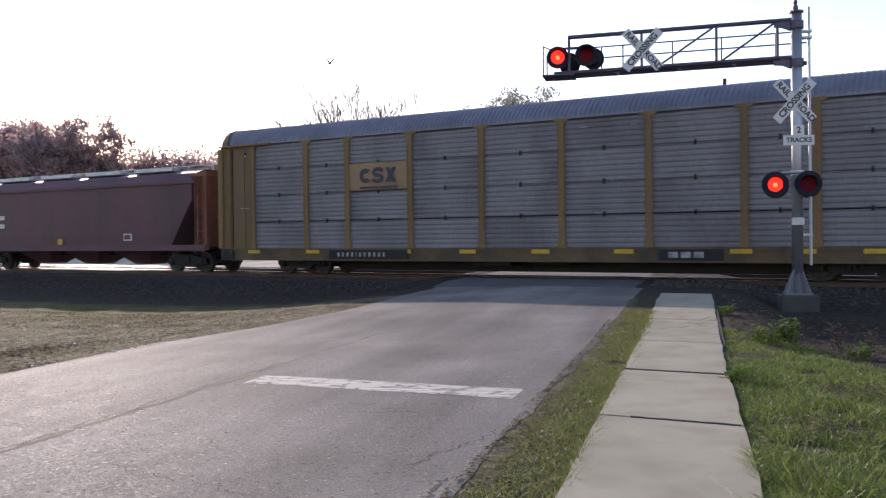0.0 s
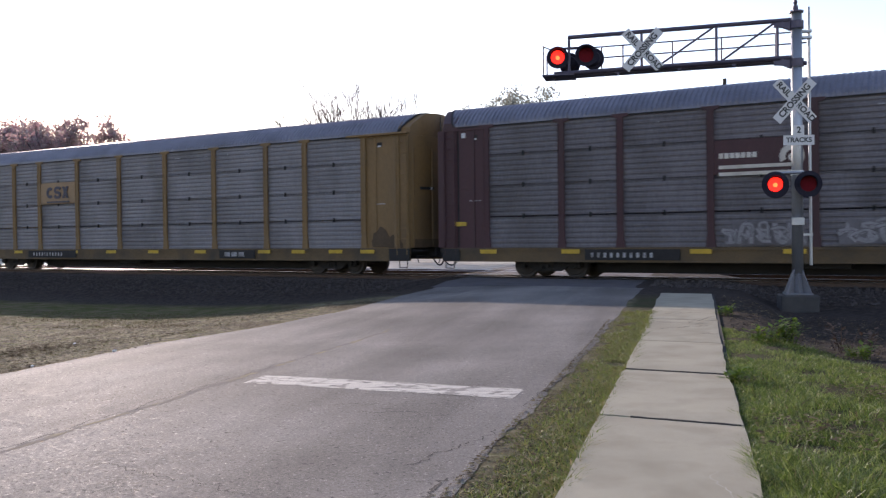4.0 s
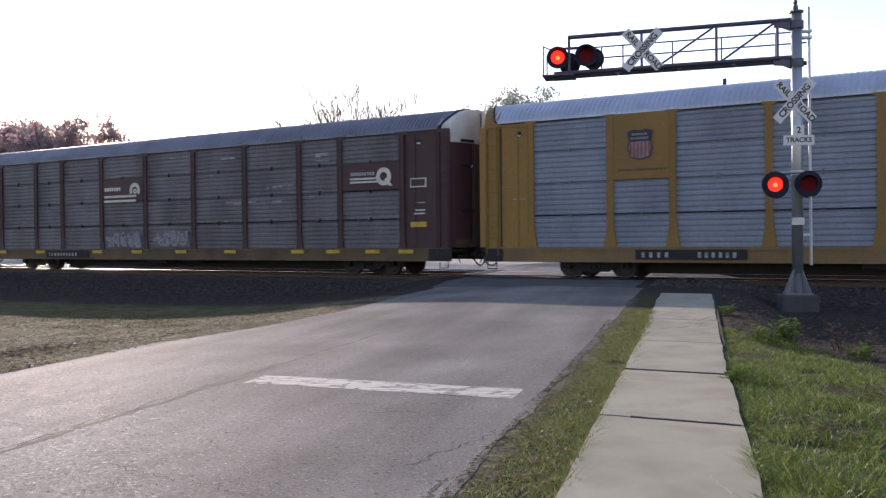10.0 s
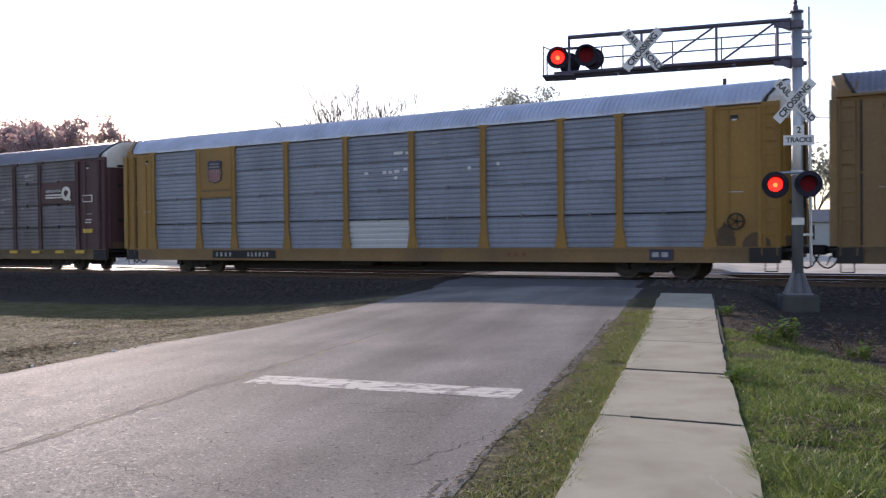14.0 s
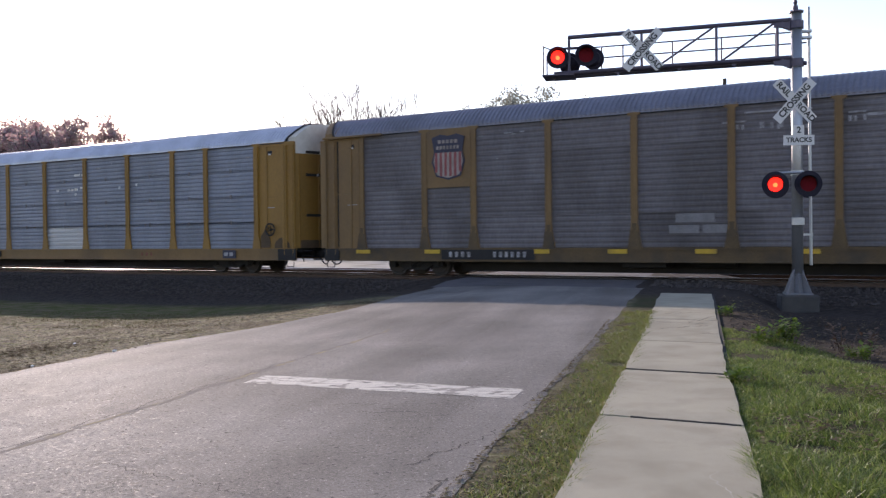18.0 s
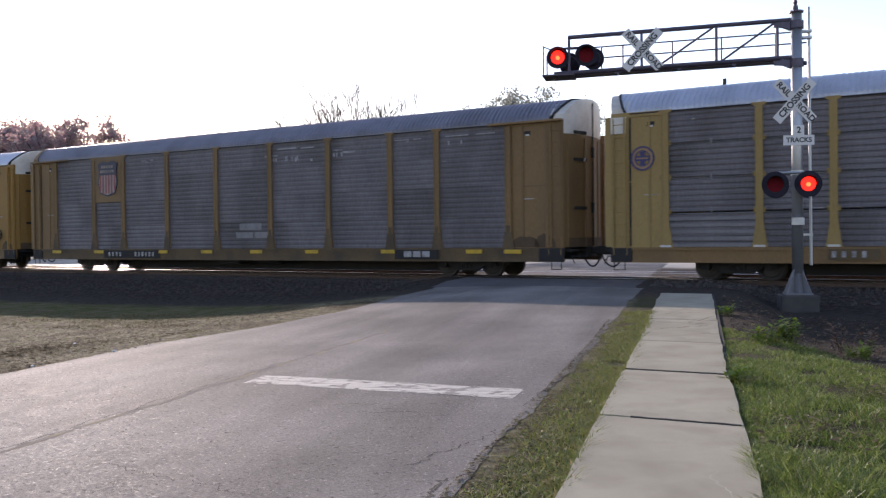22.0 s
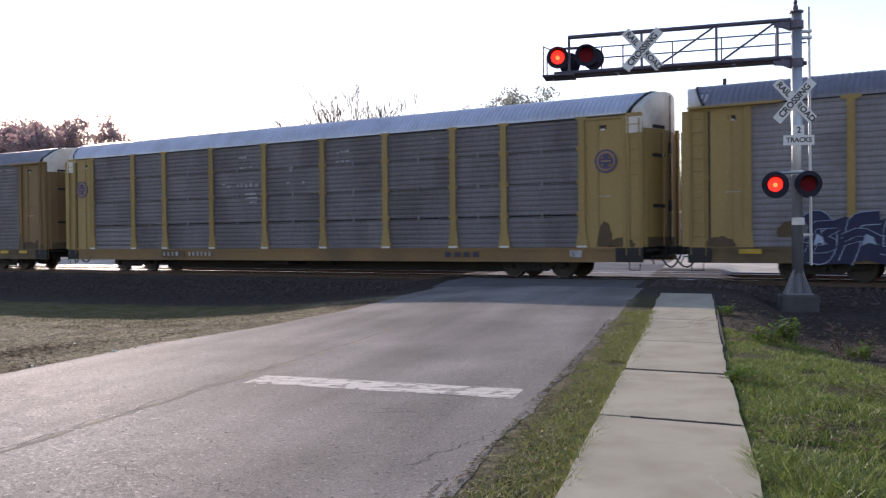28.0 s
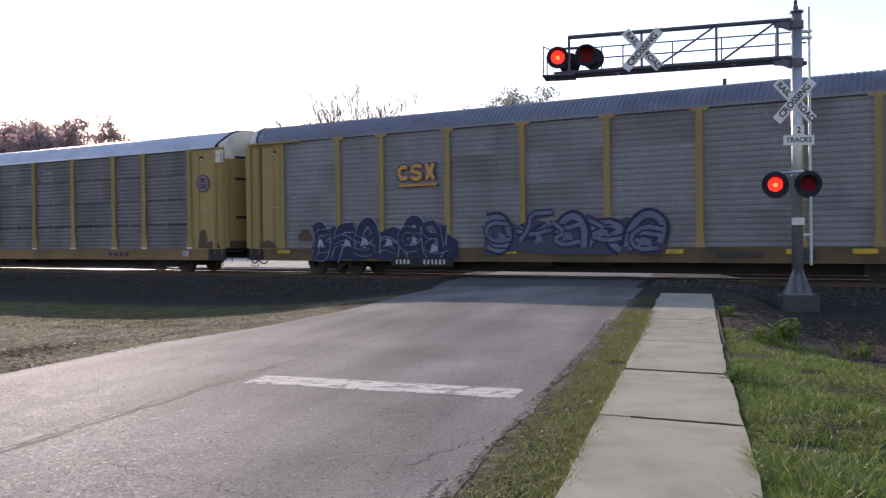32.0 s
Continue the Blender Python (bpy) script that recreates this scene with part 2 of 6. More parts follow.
def ring(bm, cx, cz, r0, r1, y0, y1, a0=0.0, a1=math.tau, n=28):
    """A flat ring or arc, standing in the xz plane, between y0 and y1."""
    full = abs(a1 - a0 - math.tau) < 1e-6
    rows = []
    for i in range(n if full else n + 1):
        a = a0 + (a1 - a0) * i / n
        c, s = math.cos(a), math.sin(a)
        rows.append([bm.verts.new((cx + r * c, y, cz + r * s)) for r, y in ((r0, y0), (r1, y0), (r1, y1), (r0, y1))])
    for i in range(n):
        p, q = rows[i], rows[(i + 1) % len(rows)]
        for j in range(4):
            bm.faces.new((p[j], p[(j + 1) % 4], q[(j + 1) % 4], q[j]))
    if not full:
        bm.faces.new(rows[0])
        bm.faces.new(rows[-1][::-1])
    bmesh.ops.recalc_face_normals(bm, faces=bm.faces)
    return bm


def smooth01(x, a, b):
    t = min(1.0, max(0.0, (x - a) / (b - a)))
    return t * t * (3 - 2 * t)


def uw(x, y):
    return RS * x + RC * y, RC * x - RS * y


def xy(u, w):
    return RS * u + RC * w, RC * u - RS * w


def track_q(x, y):
    """How far a place lies before the near side of the train."""
    return TRAIN_X * TS - (TS * x + TC * y)


def ground_z(x, y):
    q = track_q(x, y)
    u, w = uw(x, y)
    hump = 0.185 * smooth01(q, 16, 7.5) * (1 - 0.8 * smooth01(q, -11, -22))
    crown = 1 - min(1.0, max(0.0, (-4.0 - w) / 4.2)) ** 1.6 * smooth01(q, 1.6, 5.0)
    bank = smooth01(q, 4.6, 1.6) * (1 - smooth01(q, -9, -13))
    corridor = smooth01(w, 1.9, 0.6) if w > -8.2 else smooth01(w, -9.6, -8.2) * smooth01(q, 4.6, 1.6)
    side = -0.6 * (1 - math.exp(min(0.0, w + 8.2) / 4.0)) * (1 - 0.7 * smooth01(q, -11, -22)) - 0.24 * smooth01(w, 0.6, 2.2) * smooth01(u, 8, 17) * (1 - smooth01(q, -11, -22))
    off = side + (0.05 - side) * bank
    return off + (hump * crown - off) * corridor


# ---- ground ----
def ground_material():
    """Bare ground: grassy soil by the path, pale grit by the road, cinders by the track, pale sand beyond it."""
    m = bpy.data.materials.new("ground")
    m.use_nodes = True
    n, l = m.node_tree.nodes, m.node_tree.links
    b = n["Principled BSDF"]
    b.inputs["Roughness"].default_value, b.inputs["Specular IOR Level"].default_value = 0.95, 0.12
    geo = n.new("ShaderNodeNewGeometry")
    edge = n.new("ShaderNodeTexNoise")
    edge.inputs["Scale"].default_value, edge.inputs["Detail"].default_value = 0.55, 5
    l.new(geo.outputs["Position"], edge.inputs[0])

    def along(vector, lo, hi, wobble):
        d = n.new("ShaderNodeVectorMath")
        d.operation = "DOT_PRODUCT"
        d.inputs[1].default_value = vector
        l.new(geo.outputs["Position"], d.inputs[0])
        w = n.new("ShaderNodeMath")
        w.operation = "MULTIPLY_ADD"
        w.inputs[1].default_value = wobble
        l.new(edge.outputs[0], w.inputs[0])
        l.new(d.outputs["Value"], w.inputs[2])
        r = n.new("ShaderNodeMapRange")
        r.inputs[1].default_value, r.inputs[2].default_value = lo + wobble * 0.5, hi + wobble * 0.5
        l.new(w.outputs[0], r.inputs[0])
        return r.outputs[0]

    def noise_at(scale, detail, lo, hi, v0=0.0, v1=1.0):
        t, r = n.new("ShaderNodeTexNoise"), n.new("ShaderNodeMapRange")
        t.inputs["Scale"].default_value, t.inputs["Detail"].default_value = scale, detail
        l.new(geo.outputs["Position"], t.inputs[0])
        r.inputs[1].default_value, r.inputs[2].default_value, r.inputs[3].default_value, r.inputs[4].default_value = lo, hi, v0, v1
        l.new(t.outputs[0], r.inputs[0])
        return r.outputs[0]

    def mixed(f, a, c):
        x = n.new("ShaderNodeMix")
        x.data_type = "RGBA"
        for sock, v in ((x.inputs[0], f), (x.inputs[6], a), (x.inputs[7], c)):
            if isinstance(v, tuple):
                sock.default_value = (*v, 1)
            else:
                l.new(v, sock)
        return x.outputs[2]

    soil = mixed(noise_at(1.3, 6, 0.4, 0.65), (0.062, 0.05, 0.026), (0.045, 0.052, 0.018))
    grit = mixed(noise_at(0.8, 7, 0.4, 0.62), (0.185, 0.16, 0.092), (0.125, 0.108, 0.055))
    grit = mixed(noise_at(14, 6, 0.5, 0.66), grit, (0.29, 0.255, 0.165))
    grit = mixed(noise_at(3.0, 7, 0.5, 0.63), grit, (0.125, 0.125, 0.042))
    grit = mixed(noise_at(5.5, 8, 0.49, 0.60), grit, (0.075, 0.06, 0.042))
    grit = mixed(noise_at(0.33, 5, 0.52, 0.62), grit, (0.085, 0.065, 0.035))
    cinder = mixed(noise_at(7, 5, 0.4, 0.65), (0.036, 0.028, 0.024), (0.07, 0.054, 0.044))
    sand = mixed(noise_at(0.5, 6, 0.4, 0.65), (0.52, 0.47, 0.39), (0.38, 0.34, 0.27))
    c = mixed(along((RC, -RS, 0), -1.42, -1.2, 0.5), grit, soil)
    turf = n.new("ShaderNodeMath")
    turf.operation = "MULTIPLY"
    l.new(along((TS, TC, 0), 14.6, 16.2, 1.5), turf.inputs[0])
    l.new(along((-RC, RS, 0), 9.5, 12.0, 2.0), turf.inputs[1])
    c = mixed(turf.outputs[0], c, mixed(noise_at(2.5, 6, 0.4, 0.62), (0.075, 0.085, 0.02), (0.14, 0.115, 0.06)))
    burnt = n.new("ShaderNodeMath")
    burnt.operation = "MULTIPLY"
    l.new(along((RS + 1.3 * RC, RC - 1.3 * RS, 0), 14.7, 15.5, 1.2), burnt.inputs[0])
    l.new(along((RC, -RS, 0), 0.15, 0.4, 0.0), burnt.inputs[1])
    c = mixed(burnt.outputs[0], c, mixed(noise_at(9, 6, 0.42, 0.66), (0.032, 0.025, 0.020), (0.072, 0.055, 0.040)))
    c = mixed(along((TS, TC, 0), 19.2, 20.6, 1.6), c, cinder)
    c = mixed(along((TS, TC, 0), 36.0, 38.5, 1.0), c, sand)
    c = mixed(along((TS, TC, 0), 75.0, 90.0, 6.0), c, (0.11, 0.11, 0.04))
    l.new(c, b.inputs["Base Color"])
    bp, calm = n.new("ShaderNodeBump"), n.new("ShaderNodeMapRange")
    bp.inputs["Distance"].default_value = 0.10
    calm.inputs[3].default_value, calm.inputs[4].default_value = 0.8, 0.2
    l.new(along((RC, -RS, 0), -6.0, -5.0, 0.0), calm.inputs[0])
    l.new(calm.outputs[0], bp.inputs["Strength"])
    l.new(noise_at(11, 9, 0.2, 0.8), bp.inputs["Height"])
    l.new(bp.outputs[0], b.inputs["Normal"])
    return m


def graded(lo, hi, near0, near1, step, grow=1.25):
    out = list(np.arange(near0, near1 + 0.001, step))
    d, v = step, out[-1]
    while v < hi:
        d *= grow
        v += d
        out.append(v)
    d, v = step, out[0]
    while v > lo:
        d *= grow
        v -= d
        out.insert(0, v)
    return out


def ground_sheet():
    us, ws = graded(-150, 2500, 2, 30, 0.16), graded(-2000, 2000, -26, 9, 0.16)
    verts, faces = [], []
    for u in us:
        for w in ws:
            x, y = xy(u, w)
            z = ground_z(x, y)
            rough = max(smooth01(w, -7.9, -8.6), smooth01(w, 0.45, 0.9)) if abs(w) < 60 else 0
            if rough:
                z += rough * (0.03 * noise.noise((x * 0.45, y * 0.45, 0)) + 0.018 * noise.noise((x * 1.7, y * 1.7, 3)) + 0.022 * noise.noise((x * 3.9, y * 3.9, 6)))
            verts.append((x, y, z - 0.012 + 0.008 * smooth01(w, -2.6, -2.2) + 0.012 * smooth01(w, -1.66, -1.42) - 0.015 * smooth01(w, -0.95, -0.8)))
    k = len(ws)
    for i in range(len(us) - 1):
        for j in range(k - 1):
            a = i * k + j
            faces.append((a, a + 1, a + k + 1, a + k))
    ob = raw("ground", verts, faces, ground_material())
    ob.data.flip_normals()
    for p in ob.data.polygons:
        p.use_smooth = True
    return tagged(ob, "bare grit, cinders and soil sloping up to the railway", "ground", kind="structure")


ground_sheet()


def road_material():
    m = bpy.data.materials.new("old_asphalt")
    m.use_nodes = True
    n, l = m.node_tree.nodes, m.node_tree.links
    b = n["Principled BSDF"]
    b.inputs["Specular IOR Level"].default_value = 0.045
    geo = n.new("ShaderNodeNewGeometry")
    mp = n.new("ShaderNodeMapping")
    mp.inputs["Rotation"].default_value = (0, 0, ROAD)
    l.new(geo.outputs["Position"], mp.inputs[0])
    st = n.new("ShaderNodeMapping")
    st.inputs["Scale"].default_value = (1.0, 0.12, 1.0)
    l.new(mp.outputs[0], st.inputs[0])

    def tex(scale, detail, lo, hi, v0, v1, src):
        t, r = n.new("ShaderNodeTexNoise"), n.new("ShaderNodeMapRange")
        t.inputs["Scale"].default_value, t.inputs["Detail"].default_value = scale, detail
        l.new(src, t.inputs[0])
        r.inputs[1].default_value, r.inputs[2].default_value, r.inputs[3].default_value, r.inputs[4].default_value = lo, hi, v0, v1
        l.new(t.outputs[0], r.inputs[0])
        return r.outputs[0]

    def maths(op, a, c):
        x = n.new("ShaderNodeMath")
        x.operation = op
        for sock, v in ((x.inputs[0], a), (x.inputs[1], c)):
            if isinstance(v, float):
                sock.default_value = v
            else:
                l.new(v, sock)
        return x.outputs[0]

    blot = tex(0.35, 6, 0.35, 0.65, 0.8, 1.2, geo.outputs["Position"])
    lanes = tex(1.1, 4, 0.35, 0.65, 0.8, 1.2, st.outputs[0])
    stones = tex(60, 5, 0.3, 0.72, 0.74, 1.28, geo.outputs["Position"])
    chips = tex(40, 2, 0.665, 0.72, 1.0, 1.8, geo.outputs["Position"])
    pits = tex(26, 3, 0.30, 0.38, 0.45, 1.0, geo.outputs["Position"])
    v = maths("MULTIPLY", maths("MULTIPLY", blot, lanes), maths("MULTIPLY", stones, maths("MULTIPLY", chips, pits)))
    sc = n.new("ShaderNodeVectorMath")
    sc.operation = "SCALE"
    sc.inputs[0].default_value = (0.200, 0.183, 0.163)
    l.new(v, sc.inputs["Scale"])
    l.new(sc.outputs[0], b.inputs["Base Color"])
    l.new(tex(40, 3, 0.35, 0.68, 0.88, 0.6, geo.outputs["Position"]), b.inputs["Roughness"])
    bp = n.new("ShaderNodeBump")
    bp.inputs["Strength"].default_value, bp.inputs["Distance"].default_value = 0.42, 0.012
    l.new(tex(95, 5, 0.2, 0.8, 0.0, 1.0, geo.outputs["Position"]), bp.inputs["Height"])
    l.new(bp.outputs[0], b.inputs["Normal"])
    return m


M["asphalt"] = road_material()


def ragged(u, seed, amount):
    return amount * (noise.noise((u * 0.8, seed, 0)) + 0.6 * noise.noise((u * 3.1, seed, 5)) + 0.35 * noise.noise((u * 9, seed, 9)))


def strip(name, u0, u1, left, right, step, lift, cols, material, skirt=0.06, sunk=-99.0):
    """A sheet that lies on the ground along the road between two edges, with its sides turned down."""
    verts, faces = [], []
    us = list(np.arange(u0, u1 + 1e-6, step))
    k = cols + 3
    for u in us:
        a, c = left(u), right(u)
        for j in range(-1, cols + 2):
            w = a + (c - a) * min(max(j, 0), cols) / cols
            x, y = xy(u, w)
            verts.append((x, y, ground_z(x, y) + lift - (skirt if j in (-1, cols + 1) else 0) - (0.06 if track_q(x, y) < sunk else 0)))
    for i in range(len(us) - 1):
        for j in range(k - 1):
            a = i * k + j
            faces.append((a, a + 1, a + k + 1, a + k))
    ob = raw(name, verts, faces, material)
    ob.data.flip_normals()
    return ob


road = tagged(strip("road", -12, 27.0, lambda u: -7.80 + 0.5 * smooth01(u, 11.5, 15.5) + 0.25 * smooth01(u, 15.5, 18) - 0.3 * smooth01(u, 19, 24) + ragged(u, 1, 0.07), lambda u: -1.44 + 0.006 * (u - 5) + ragged(u, 7, 0.06), 0.06, 0.012, 40, M["asphalt"], 0.012, 4.0), "worn grey asphalt road with a cracked edge", "road", kind="structure")
verts, faces = [], []
LATS = [-4.1, -3.2, -2.4, -1.7, -0.8, 0.1, 0.3, 0.72, 0.86, 1.4, 2.2, 2.31, 3.2, 5.0, 7.0, 9.2]
for lat in LATS:
    for i in range(13):
        w = -7.5 + 6.3 * i / 12
        s0 = (TRAIN_X * RC + lat * (TS * RC - TC * RS) - w) / (TC * RC + TS * RS)
        x, y = TRAIN_X - s0 * TC + lat * TS, s0 * TS + lat * TC
        dip = 0.05 if lat in (0.3, 0.72, 0.86, 2.2) else 0.012 * noise.noise((x * 0.9, y * 0.9, 4)) if lat < 0 else 0
        verts.append((x, y, min(ground_z(x, y) + 0.02, RAIL - 0.006) - dip + 0.003 * noise.noise((x, y, 0))))
for i in range(len(LATS) - 1):
    for j in range(12):
        a = i * 13 + j
        faces.append((a, a + 1, a + 14, a + 13))
M["dark_asphalt"] = mat("dark_crossing_asphalt", (0.115, 0.105, 0.105), 0.85, 0, 0.3, 1.5, 40, 0.3, spec=0.2)
crossing = raw("crossing_deck", verts, faces, M["dark_asphalt"])
tagged(crossing, "dark patched asphalt deck between the rails of the crossing", "road", kind="structure")
far_road = strip("road_beyond", 37.0, 160.0, lambda u: -8.4, lambda u: -1.4, 1.0, 0.012, 12, M["asphalt"])
tagged(far_road, "asphalt road beyond the railway", "road", kind="structure")

def paint_material():
    """Road paint broken by cracks along and across, worn through in places."""
    m = mat("worn_road_paint", (0.50, 0.47, 0.41), 0.8, 0, 0.14, 5, 60, 0.15, (1, 1, 1), (0.2, 0.185, 0.17), 0.85, 6, spec=0.15, dirt_from=0.52, dirt_to=0.62)
    n, l = m.node_tree.nodes, m.node_tree.links
    base = n["Principled BSDF"].inputs["Base Color"]
    under = base.links[0].from_socket
    tc, mp, vor, warp, add, rng, mix = n.new("ShaderNodeTexCoord"), n.new("ShaderNodeMapping"), n.new("ShaderNodeTexVoronoi"), n.new("ShaderNodeTexNoise"), n.new("ShaderNodeMixRGB"), n.new("ShaderNodeMapRange"), n.new("ShaderNodeMix")
    l.new(tc.outputs["Object"], mp.inputs[0])
    mp.inputs["Rotation"].default_value, mp.inputs["Scale"].default_value = (0, 0, ROAD + 0.12), (1.9, 10.5, 1)
    warp.inputs["Scale"].default_value = 9
    l.new(tc.outputs["Object"], warp.inputs[0])
    add.blend_type, add.inputs[0].default_value = "ADD", 0.35
    l.new(mp.outputs[0], add.inputs[1])
    l.new(warp.outputs["Color"], add.inputs[2])
    vor.feature, vor.voronoi_dimensions = "DISTANCE_TO_EDGE", "2D"
    vor.inputs["Scale"].default_value = 1.0
    l.new(add.outputs[0], vor.inputs["Vector"])
    rng.inputs[1].default_value, rng.inputs[2].default_value, rng.inputs[3].default_value, rng.inputs[4].default_value = 0.02, 0.07, 0.85, 0.0
    l.new(vor.outputs["Distance"], rng.inputs[0])
    mix.data_type = "RGBA"
    mix.inputs[7].default_value = (0.10, 0.092, 0.088, 1)
    l.new(rng.outputs[0], mix.inputs[0])
    l.new(under, mix.inputs[6])
    l.new(mix.outputs[2], base)
    return m


paint = bmesh.new()
prev = None
for i in range(101):
    w = -4.72 + 3.02 * i / 100
    row = []
    for u in (8.58 + ragged(w * 3, 3, 0.03), 9.13 + ragged(w * 3, 8, 0.03)):
        x, y = xy(u - 0.12 * (w + 1.7), w + (ragged(u * 4, 5, 0.09) if i in (0, 100) else 0) + (0.1 * (u - 8.86) if i == 100 else 0))
        row.append(paint.verts.new((x, y, ground_z(x, y) + 0.0145)))
    if prev:
        paint.faces.new((prev[0], row[0], row[1], prev[1]))
    prev = row
stop_line = tagged(part("stop_line", paint, paint_material()), "worn white stop line across the lane", "road marking", kind="structure")
line = strip("centre_line", -6, 14.5, lambda u: -4.94 + ragged(u * 2, 12, 0.05), lambda u: -4.88 + ragged(u * 2, 15, 0.05), 0.08, 0.0135, 1, M["yellow_line"], 0.0)
tagged(line, "faded yellow centre line worn almost away", "road marking", kind="structure")


def crack(u0, w0, du, dw, count, seed, width=0.02, owner=None, lift=0.0145, material=None):
    r = random.Random(seed)
    bm, prev, off = bmesh.new(), None, 0.0
    a = math.atan2(dw, du) + math.pi / 2
    for i in range(count):
        off = off * 0.75 + r.uniform(-0.035, 0.035)
        u, w = u0 + du * i / count + off * math.cos(a), w0 + dw * i / count + off * math.sin(a)
        h = width * r.uniform(0.25, 1) * (1 if 0 < i < count - 1 else 0.1)
        row = []
        for s in (-1, 1):
            x, y = xy(u + s * h * math.cos(a), w + s * h * math.sin(a))
            row.append(bm.verts.new((x, y, ground_z(x, y) + lift)))
        if prev:
            bm.faces.new((prev[0], row[0], row[1], prev[1]))
        prev = row
    for f in bm.faces:
        f.normal_update()
        if f.normal.z < 0:
            f.normal_flip()
    return part("crack", bm, material or M["joint"], owner or road)


for args in ((4.4, -1.64, 1.3, 0.1, 40, 1, 0.02), (5.9, -1.9, 1.3, 0.36, 50, 2, 0.008), (8.0, -1.56, 1.6, 0.05, 40, 3, 0.006), (10.2, -1.53, 2.0, 0.05, 60, 4, 0.008), (4.4, -4.98, 7.8, 0.04, 80, 5, 0.006),
             (5.5, -4.0, -0.5, 1.5, 50, 6, 0.005), (7.9, -3.3, 0.15, 0.5, 16, 7, 0.01), (7.6, -2.9, 0.1, 0.6, 16, 8, 0.012), (4.9, -2.6, -0.3, 0.9, 40, 9, 0.005), (7.4, -6.9, 0.3, 1.5, 40, 10, 0.005)):
    crack(*args)

# the concrete footpath, slab by slab
pavement = thing("pavement", "worn concrete footpath of uneven slabs", "footpath", kind="structure")
JOINTS = [-12.0, -10.2, -8.4, -6.6, -4.8, -3.0, -1.2, 0.6, 2.4, 4.9, 7.71, 10.45, 13.3, 16.0, 18.4, 21.8]
LIFTS = [(0, 0), (0.004, 0), (0, 0), (0.003, 0), (0, 0), (0, 0), (0, 0), (0, 0), (0.005, 0), (0.0, 0.002), (0.014, -0.003), (0.016, -0.004), (0.008, 0.0), (0.012, 0.0), (0.01, 0.0)]
for i in range(len(JOINTS) - 1):
    u0, u1 = JOINTS[i] + 0.008, JOINTS[i + 1] - 0.008
    bm = bmesh.new()
    grid = []
    tilt, lift = LIFTS[i][1], LIFTS[i][0]
    steps = max(4, int((u1 - u0) / 0.25))
    for a in range(steps + 1):
        u = u0 + (u1 - u0) * a / steps
        row = []
        for c in range(-1, 8):
            w = -0.80 + (1.16 - 0.05 * smooth01(u, 6, 12)) * min(max(c, 0), 6) / 6
            if c <= 0:
                w += ragged(u, 21, 0.025)
            if c >= 6:
                w += ragged(u, 25, 0.03)
            x, y = xy(u - 0.2 * (w + 0.2), w)
            z = ground_z(x, y) + 0.04 - 0.02 * smooth01(u, 12, 15) + lift + tilt * (u - u0)
            edge = 0.008 if a in (0, steps) else 0
            row.append(bm.verts.new((x, y, z - edge - (0.14 if c in (-1, 7) else 0))))
        grid.append(row)
    for row in (0, -1):
        grid.insert(0 if row == 0 else len(grid), [bm.verts.new(v.co - Vector((0, 0, 0.1))) for v in grid[row]])
    for a in range(len(grid) - 1):
        for c in range(8):
            bm.faces.new((grid[a][c], grid[a][c + 1], grid[a + 1][c + 1], grid[a + 1][c]))
    bmesh.ops.recalc_face_normals(bm, faces=bm.faces)
    part("slab", bm, M["concrete"], pavement)
for u0, lift in ((7.71, 0.014), (10.45, 0.016)):
    bm, prev = bmesh.new(), None
    for i in range(13):
        w = -0.79 + 1.12 * (i / 12 if u0 > 8 else 0.22 + 0.78 * i / 12)
        row = []
        for du, dz in ((-0.012, 0.035), (-0.004, 0.035 + lift * 0.8), (0.010 + 0.006 * math.sin(i * 1.3 + u0), 0.035 + lift)):
            x, y = xy(u0 - 0.2 * (w + 0.2) + du + 0.006 * math.sin(i * 2.1), w)
            row.append(bm.verts.new((x, y, ground_z(x, y) + dz)))
        if prev:
            for j in range(2):
                bm.faces.new((prev[j], row[j], row[j + 1], prev[j + 1]))
        prev = row
    part("joint_dirt", bm, M["joint"], pavement)
for args in ((14.6, -0.55, 0.5, 0.75, 30, 21, 0.018), (15.6, -0.75, -0.4, 0.9, 30, 22, 0.016), (15.3, -0.2, 1.0, 0.5, 30, 23, 0.015), (14.1, 0.05, -0.05, 0.26, 12, 24, 0.02), (16.6, -0.6, 0.3, 0.7, 24, 25, 0.014)):
    crack(*args, owner=pavement, lift=0.047)
crack(6.9, 0.1, -2.2, 0.1, 50, 27, 0.006, pavement, 0.0425, mat("filled_crack", (0.43, 0.385, 0.31), 0.9, 0, 0.2, 6, 80, 0.2))
bed = strip("joint_bed", -12, 21.7, lambda u: -0.78, lambda u: 0.36, 0.5, 0.02, 3, M["joint"])
bed.parent = pavement


# ---- railway ----
def on_track(s, lat, z=0.0):
    return Vector((TRAIN_X - s * TC + lat * TS, s * TS + lat * TC, z))


TRACK_POSE = pose(0, 0, 0, 0, 0, -math.degrees(TRACK))


